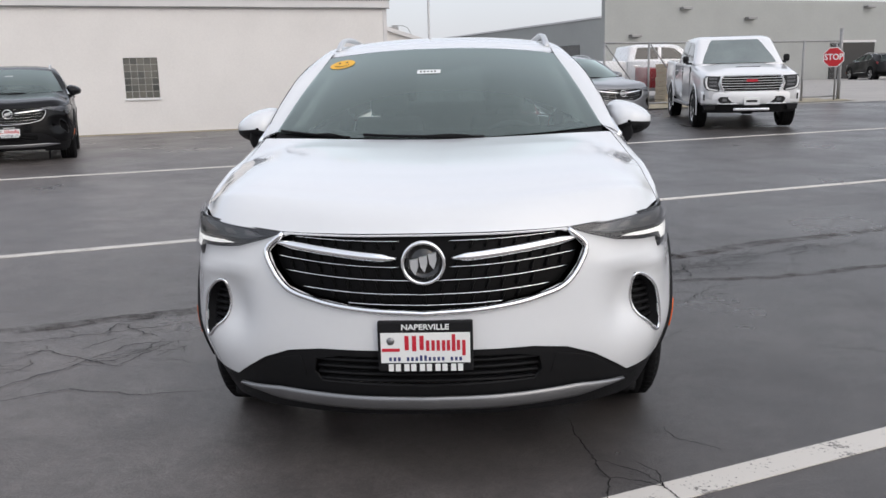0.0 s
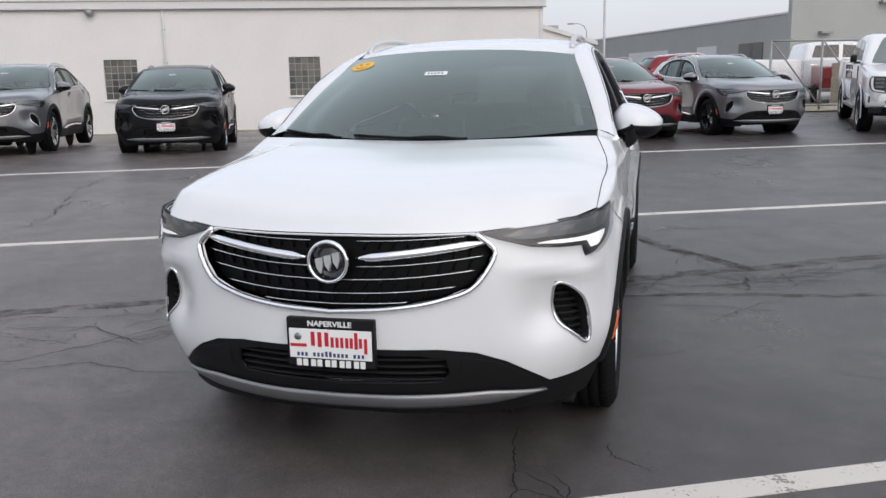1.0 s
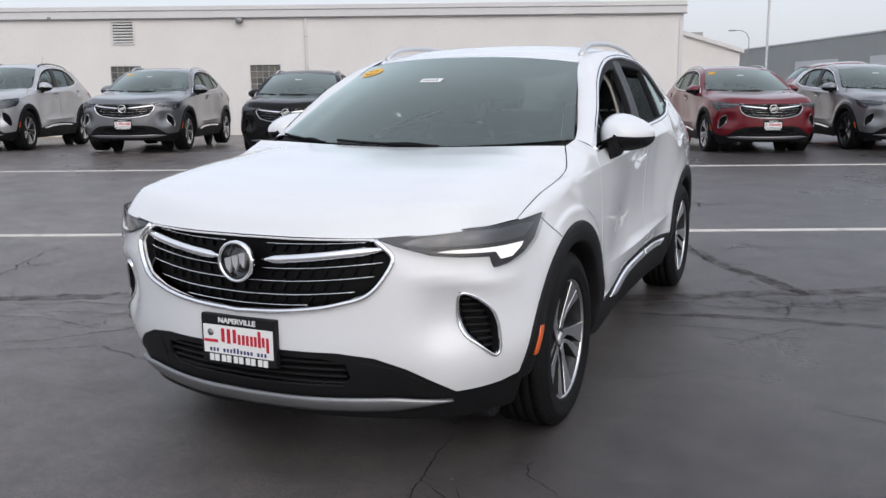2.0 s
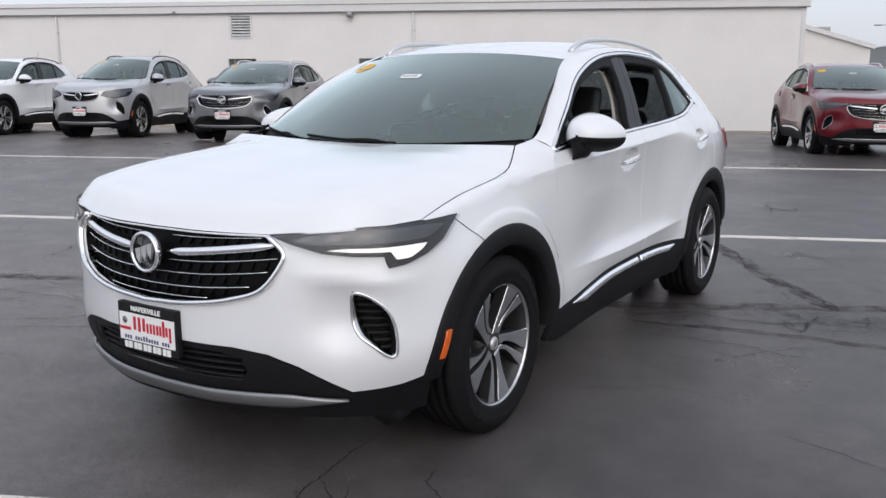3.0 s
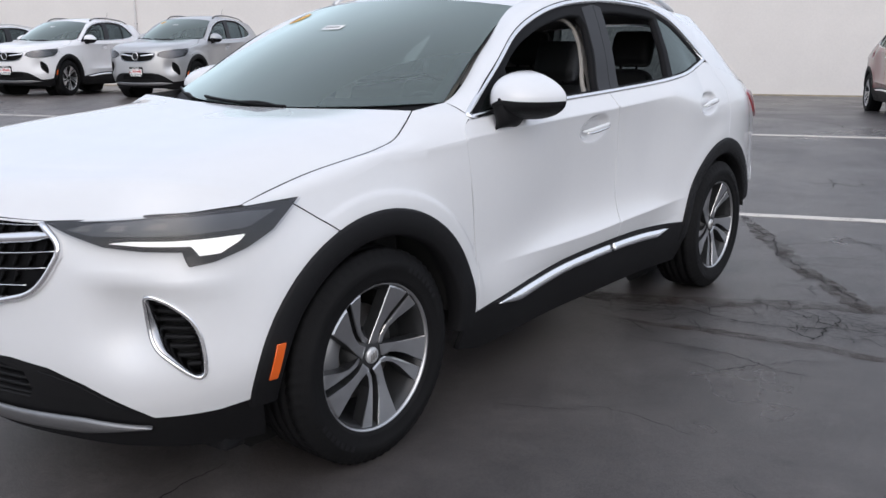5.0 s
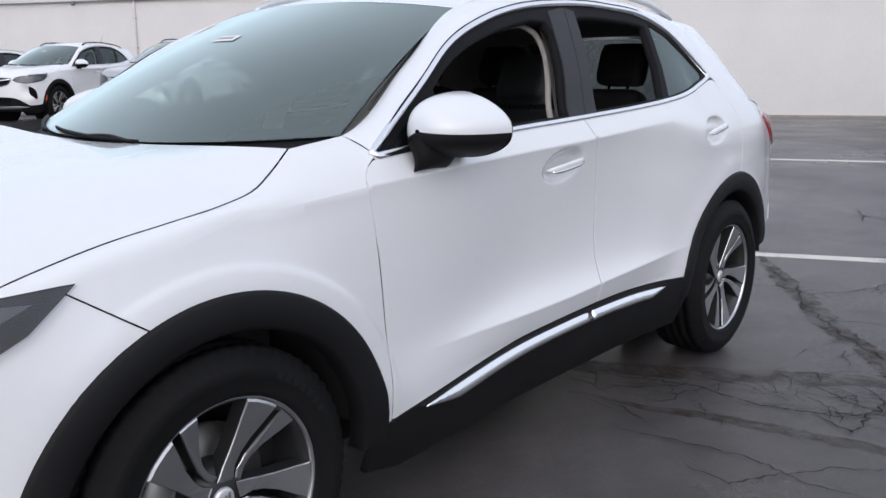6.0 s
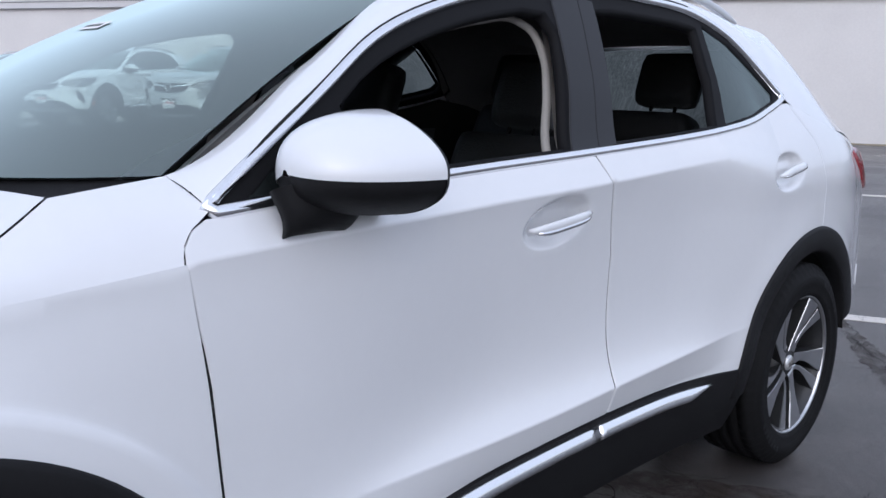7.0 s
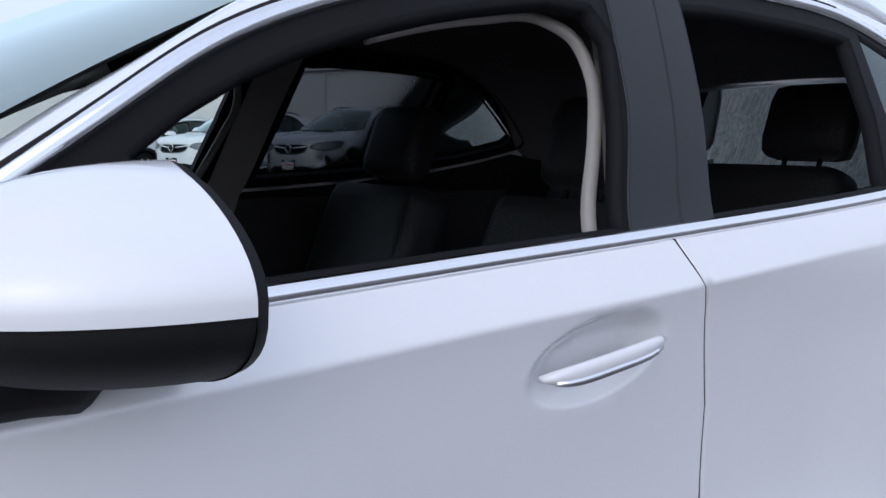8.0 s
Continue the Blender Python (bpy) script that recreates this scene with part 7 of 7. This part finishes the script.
# ---- the cars ----
car_main, _ = make_car("white crossover car with its side windows down, parked on asphalt", WHITE, 0.028, True)
GREY = material("grey_paint", (0.15, 0.155, 0.165), 0.3, 0.55, vary=0.03, coat=1.0)
template, _ = make_car("dark grey crossover car parked before the white wall", GREY, 0.06, False)
template.matrix_world = lot_pose(-5.3, 12.95)
repaint(template, LED, LAMPGREY)
tagged(template, group="cars parked before the wall")
compact, _ = make_car("small silver crossover car with black roof rails", GREY, 0.06, False, face="small")
tagged(compact, group="cars parked before the wall")
DEEPRED = (0.125, 0.003, 0.009)
for lab, paint_name, col, metal, a, b, turn, size, sticker in (
        ("dark red crossover car parked before the white wall", "red_paint", DEEPRED, 0.1, 6.3, 12.35, 0, None, True),
        ("black crossover car parked before the white wall", "black_paint", (0.003, 0.003, 0.0035), 0.0, -2.25, 12.6, 0, None, False),
        ("small silver crossover car with black roof rails", "silver_paint", (0.46, 0.465, 0.475), 0.5, -8.5, 13.35, 0, (0.93, 0.93, 1.07), True),
        ("small white crossover car parked before the white wall", "white_car_paint", (0.78, 0.78, 0.79), 0.0, -11.9, 13.65, 0, (0.96, 0.95, 1.06), False),
        ("white crossover car at the far end of the parked row", "white_car_paint_far", (0.76, 0.76, 0.77), 0.0, -15.2, 14.1, 0, None, False),
        ("mid grey crossover car with black wheels", "mid_grey_paint", (0.20, 0.205, 0.215), 0.55, 9.0, 12.6, 0, None, False),
        ("dark red crossover car behind the parked row", "far_red_paint", (0.20, 0.010, 0.014), 0.3, 17.4, 28.6, 88, None, False),
        ("black crossover car before the grey building", "far_black_paint", (0.008, 0.008, 0.009), 0.0, 45.5, 41.0, 158, None, False)):
    c = compact if "small silver" in lab else copy_thing(compact if "small" in lab else template, lot_pose(a, b, turn))
    if size:
        c.matrix_basis = lot_pose(a, b, turn) @ Matrix.Diagonal((*size, 1))
    c["label"] = lab
    if b > 20:
        c["group"] = "cars beyond the fence"
    repaint(c, GREY, material(paint_name, col, 0.3, metal, vary=0.03, coat=0.9, spec=0.5 if min(col) > 0.1 else 0.15) if max(col) > 0.1 else material(paint_name, col, 0.16, metal, vary=0.03, spec=0.25))
    repaint(c, LED, LAMPGREY)
    for ch in c.children_recursive:
        if ch.name.startswith("grille_surround"):
            ch.material_slots[0].link = "OBJECT"
            ch.material_slots[0].material = DARKCHROME
        if ch.name.startswith(("vent_rim", "vent_frame")) and ch.data.materials[0] != PLASTIC:
            ch.material_slots[0].link = "OBJECT"
            ch.material_slots[0].material = DARKCHROME if max(col) > 0.1 else GLOSSBLACK
    if "black wheels" in lab:
        repaint(c, ALLOY, GLOSSBLACK)
    if "black roof rails" in lab:
        repaint(c, RAIL, GLOSSBLACK)
    if not sticker:
        for ch in [k for k in c.children_recursive if k.name.startswith(("round_sticker", "sticker_"))]:
            bpy.data.objects.remove(ch)

# ---- cracks and seams of the asphalt, pieces of the ground ----
rng = random.Random(7)


def crack(pts, width=0.012, rough=0.05, mat=None, z=0.0055):
    """A jagged dark line over the ground, given in the lot's axes."""
    p = [np.array(q, float) for q in pts]
    for level in range(5):
        q = [p[0]]
        for a, b in zip(p, p[1:]):
            d = b - a
            l = np.linalg.norm(d)
            q += [(a + b) / 2 + np.array((-d[1], d[0])) * rng.uniform(-rough, rough) * (0.6, 1.4, 2.4, 3.0, 3.0)[level], b]
        p = q
    p = np.array(p)
    t = np.gradient(p, axis=0)
    t /= np.maximum(np.linalg.norm(t, axis=1), 1e-9)[:, None]
    s = np.c_[-t[:, 1], t[:, 0]]
    n = len(p)
    low = 0.7 if mat else 0.15
    w = np.array([width * rng.uniform(low, 1.0) * min(1, 0.2 + 4 * min(i, n - 1 - i) / n) for i in range(n)])[:, None]
    l, r = p + s * w / 2, p - s * w / 2
    V = np.vstack([lot(l[:, 0], l[:, 1], z), lot(r[:, 0], r[:, 1], z)])
    F = [(n + i, n + i + 1, i + 1, i) for i in range(n - 1)]
    return part("crack", to_mesh("crack", V, F, mat or CRACK, None, False), None, ground)


TAR = material("dirt_seam", (0.043, 0.030, 0.022), 0.6, vary=0.3, scale=6, bump=0.3, bump_scale=120)


def ragged(m, scale):
    """Lets the ground show through a thin dirty layer, in patches."""
    nt = m.node_tree
    N, L = nt.nodes.new, nt.links.new
    coord, tex, cut = N("ShaderNodeTexCoord"), N("ShaderNodeTexNoise"), N("ShaderNodeMapRange")
    tex.inputs["Scale"].default_value, tex.inputs["Detail"].default_value, tex.inputs["Roughness"].default_value = scale, 7, 0.7
    cut.inputs["From Min"].default_value, cut.inputs["From Max"].default_value = 0.38, 0.64
    cut.inputs["To Max"].default_value = 0.7
    L(coord.outputs["Object"], tex.inputs["Vector"])
    L(tex.outputs[0], cut.inputs["Value"])
    L(cut.outputs[0], nt.nodes["Principled BSDF"].inputs["Alpha"])


ragged(TAR, 5.0)
for pts, w, r in (
        ([(-6, 2.85), (-3.5, 2.7), (-1.6, 2.8), (-1.09, 2.8), (0.6, 2.86), (1.8, 2.62), (3.04, 2.75), (4.0, 2.87), (5.4, 2.87), (12, 2.95)], 0.19, 0.02),
        ([(1.7, 2.3), (2.56, 2.1), (3.28, 1.88), (4.18, 1.81), (7, 1.9)], 0.10, 0.03),
        ([(2.59, 5.2), (2.71, 4.49), (2.83, 3.64), (2.94, 3.32), (3.06, 2.84), (3.1, 2.68)], 0.16, 0.04)):
    crack(pts, w, r, TAR, 0.002)
for pts, w in (
        ([(-2.6, 2.6), (-1.59, 2.57), (-1.06, 2.5), (-0.54, 2.51), (0.4, 2.45)], 0.022), ([(-1.56, 2.3), (-1.31, 2.28), (-1.12, 2.0), (-0.86, 2.07), (-0.57, 1.97)], 0.02),
        ([(-2.2, 1.6), (-1.51, 1.75), (-1.14, 2.01), (-0.89, 2.21), (-0.58, 2.17)], 0.022), ([(-1.9, 1.5), (-1.5, 1.55), (-1.21, 1.59), (-0.9, 1.36), (-0.57, 1.29)], 0.018),
        ([(0.74, 0.35), (0.66, 0.15), (0.63, -0.01), (0.59, -0.15), (0.58, -0.24), (0.5, -0.35), (0.42, -0.55)], 0.018), ([(1.03, 0.07), (0.99, -0.04), (1.06, -0.15), (1.09, -0.22)], 0.014),
        ([(0.62, -0.1), (0.71, -0.25), (0.71, -0.45), (0.78, -0.6)], 0.016), ([(0.55, -0.18), (0.71, -0.36), (0.76, -0.26), (0.73, -0.14)], 0.014),
        ([(2.59, 5.15), (2.71, 4.49), (2.83, 3.64), (2.94, 3.32), (3.06, 2.84), (3.1, 2.68)], 0.03), ([(1.83, 2.52), (2.16, 2.52), (2.41, 2.37), (2.65, 2.32), (3.04, 2.35), (3.6, 2.2)], 0.026),
        ([(1.91, 1.97), (2.17, 1.91), (2.45, 1.8), (2.56, 1.68), (2.75, 1.62)], 0.018), ([(2.17, 1.72), (2.32, 1.62), (2.54, 1.76), (2.9, 1.9)], 0.015),
        ([(3.52, 7.17), (3.53, 6.87), (3.45, 6.52)], 0.03), ([(3.3, 6.8), (3.53, 6.87), (3.75, 6.7)], 0.025), ([(-2.74, 3.11), (-2.81, 3.96), (-2.8, 4.73)], 0.025), ([(-2.9, 5.6), (-2.7, 7.0), (-2.9, 8.8), (-2.6, 10.2)], 0.03),
        ([(-2.24, 2.31), (-1.79, 2.19), (-1.37, 1.95)], 0.018), ([(2.3, 0.62), (2.48, 0.47), (2.6, 0.35), (2.69, 0.24), (2.8, 0.16), (3.1, 0.02)], 0.016),
        ([(-4.4, 2.5), (-3.4, 2.35), (-2.24, 2.31)], 0.02), ([(2.69, 4.11), (3.2, 4.4), (3.9, 4.3)], 0.02), ([(4.4, 8.6), (5.2, 8.1), (6.4, 8.3), (7.5, 7.8)], 0.03), ([(3.0, 2.35), (3.4, 2.62), (4.1, 2.5), (5.0, 2.6)], 0.02),
        ([(-0.9, 12.4), (-0.4, 13.6), (0.6, 14.1), (1.1, 15.3)], 0.05), ([(3.6, 13.2), (4.3, 12.4), (4.4, 11.6)], 0.04), ([(1.4, 1.0), (1.9, 1.1), (2.3, 0.9)], 0.01)):
    crack(pts, w * 0.50, 0.07)
    if 0.02 <= w < 0.03:
        k = len(pts) // 2
        a, b = pts[k]
        crack([(a, b), (a + rng.uniform(0.08, 0.22), b + rng.uniform(-0.2, 0.2)), (a + rng.uniform(0.25, 0.45), b + rng.uniform(-0.3, 0.3))], w * 0.5, 0.09)

# close networks of fine cracks along the seams
for k in range(300):
    band_k = rng.random()
    if band_k < 0.45:
        a, b = rng.uniform(1.6, 4.6), 2.45 + rng.gauss(0, 0.13)
    elif band_k < 0.8:
        a, b = rng.uniform(-5.0, 0.6), 2.25 + rng.gauss(0, 0.32)
    elif band_k < 0.9:
        a, b = 2.85 + rng.gauss(0, 0.12), rng.uniform(2.6, 5.0)
    else:
        a, b = rng.uniform(-6.0, 6.0), 2.6 + rng.gauss(0, 0.2)
    d = rng.uniform(0, 6.28) if rng.random() < 0.4 else rng.uniform(-0.35, 0.35)
    pts = [(a, b)]
    for j in range(3):
        l = rng.uniform(0.05, 0.14)
        d += rng.uniform(-0.9, 0.9)
        pts.append((pts[-1][0] + l * math.cos(d), pts[-1][1] + l * math.sin(d) * 0.8))
    crack(pts, rng.uniform(0.003, 0.008), 0.10)
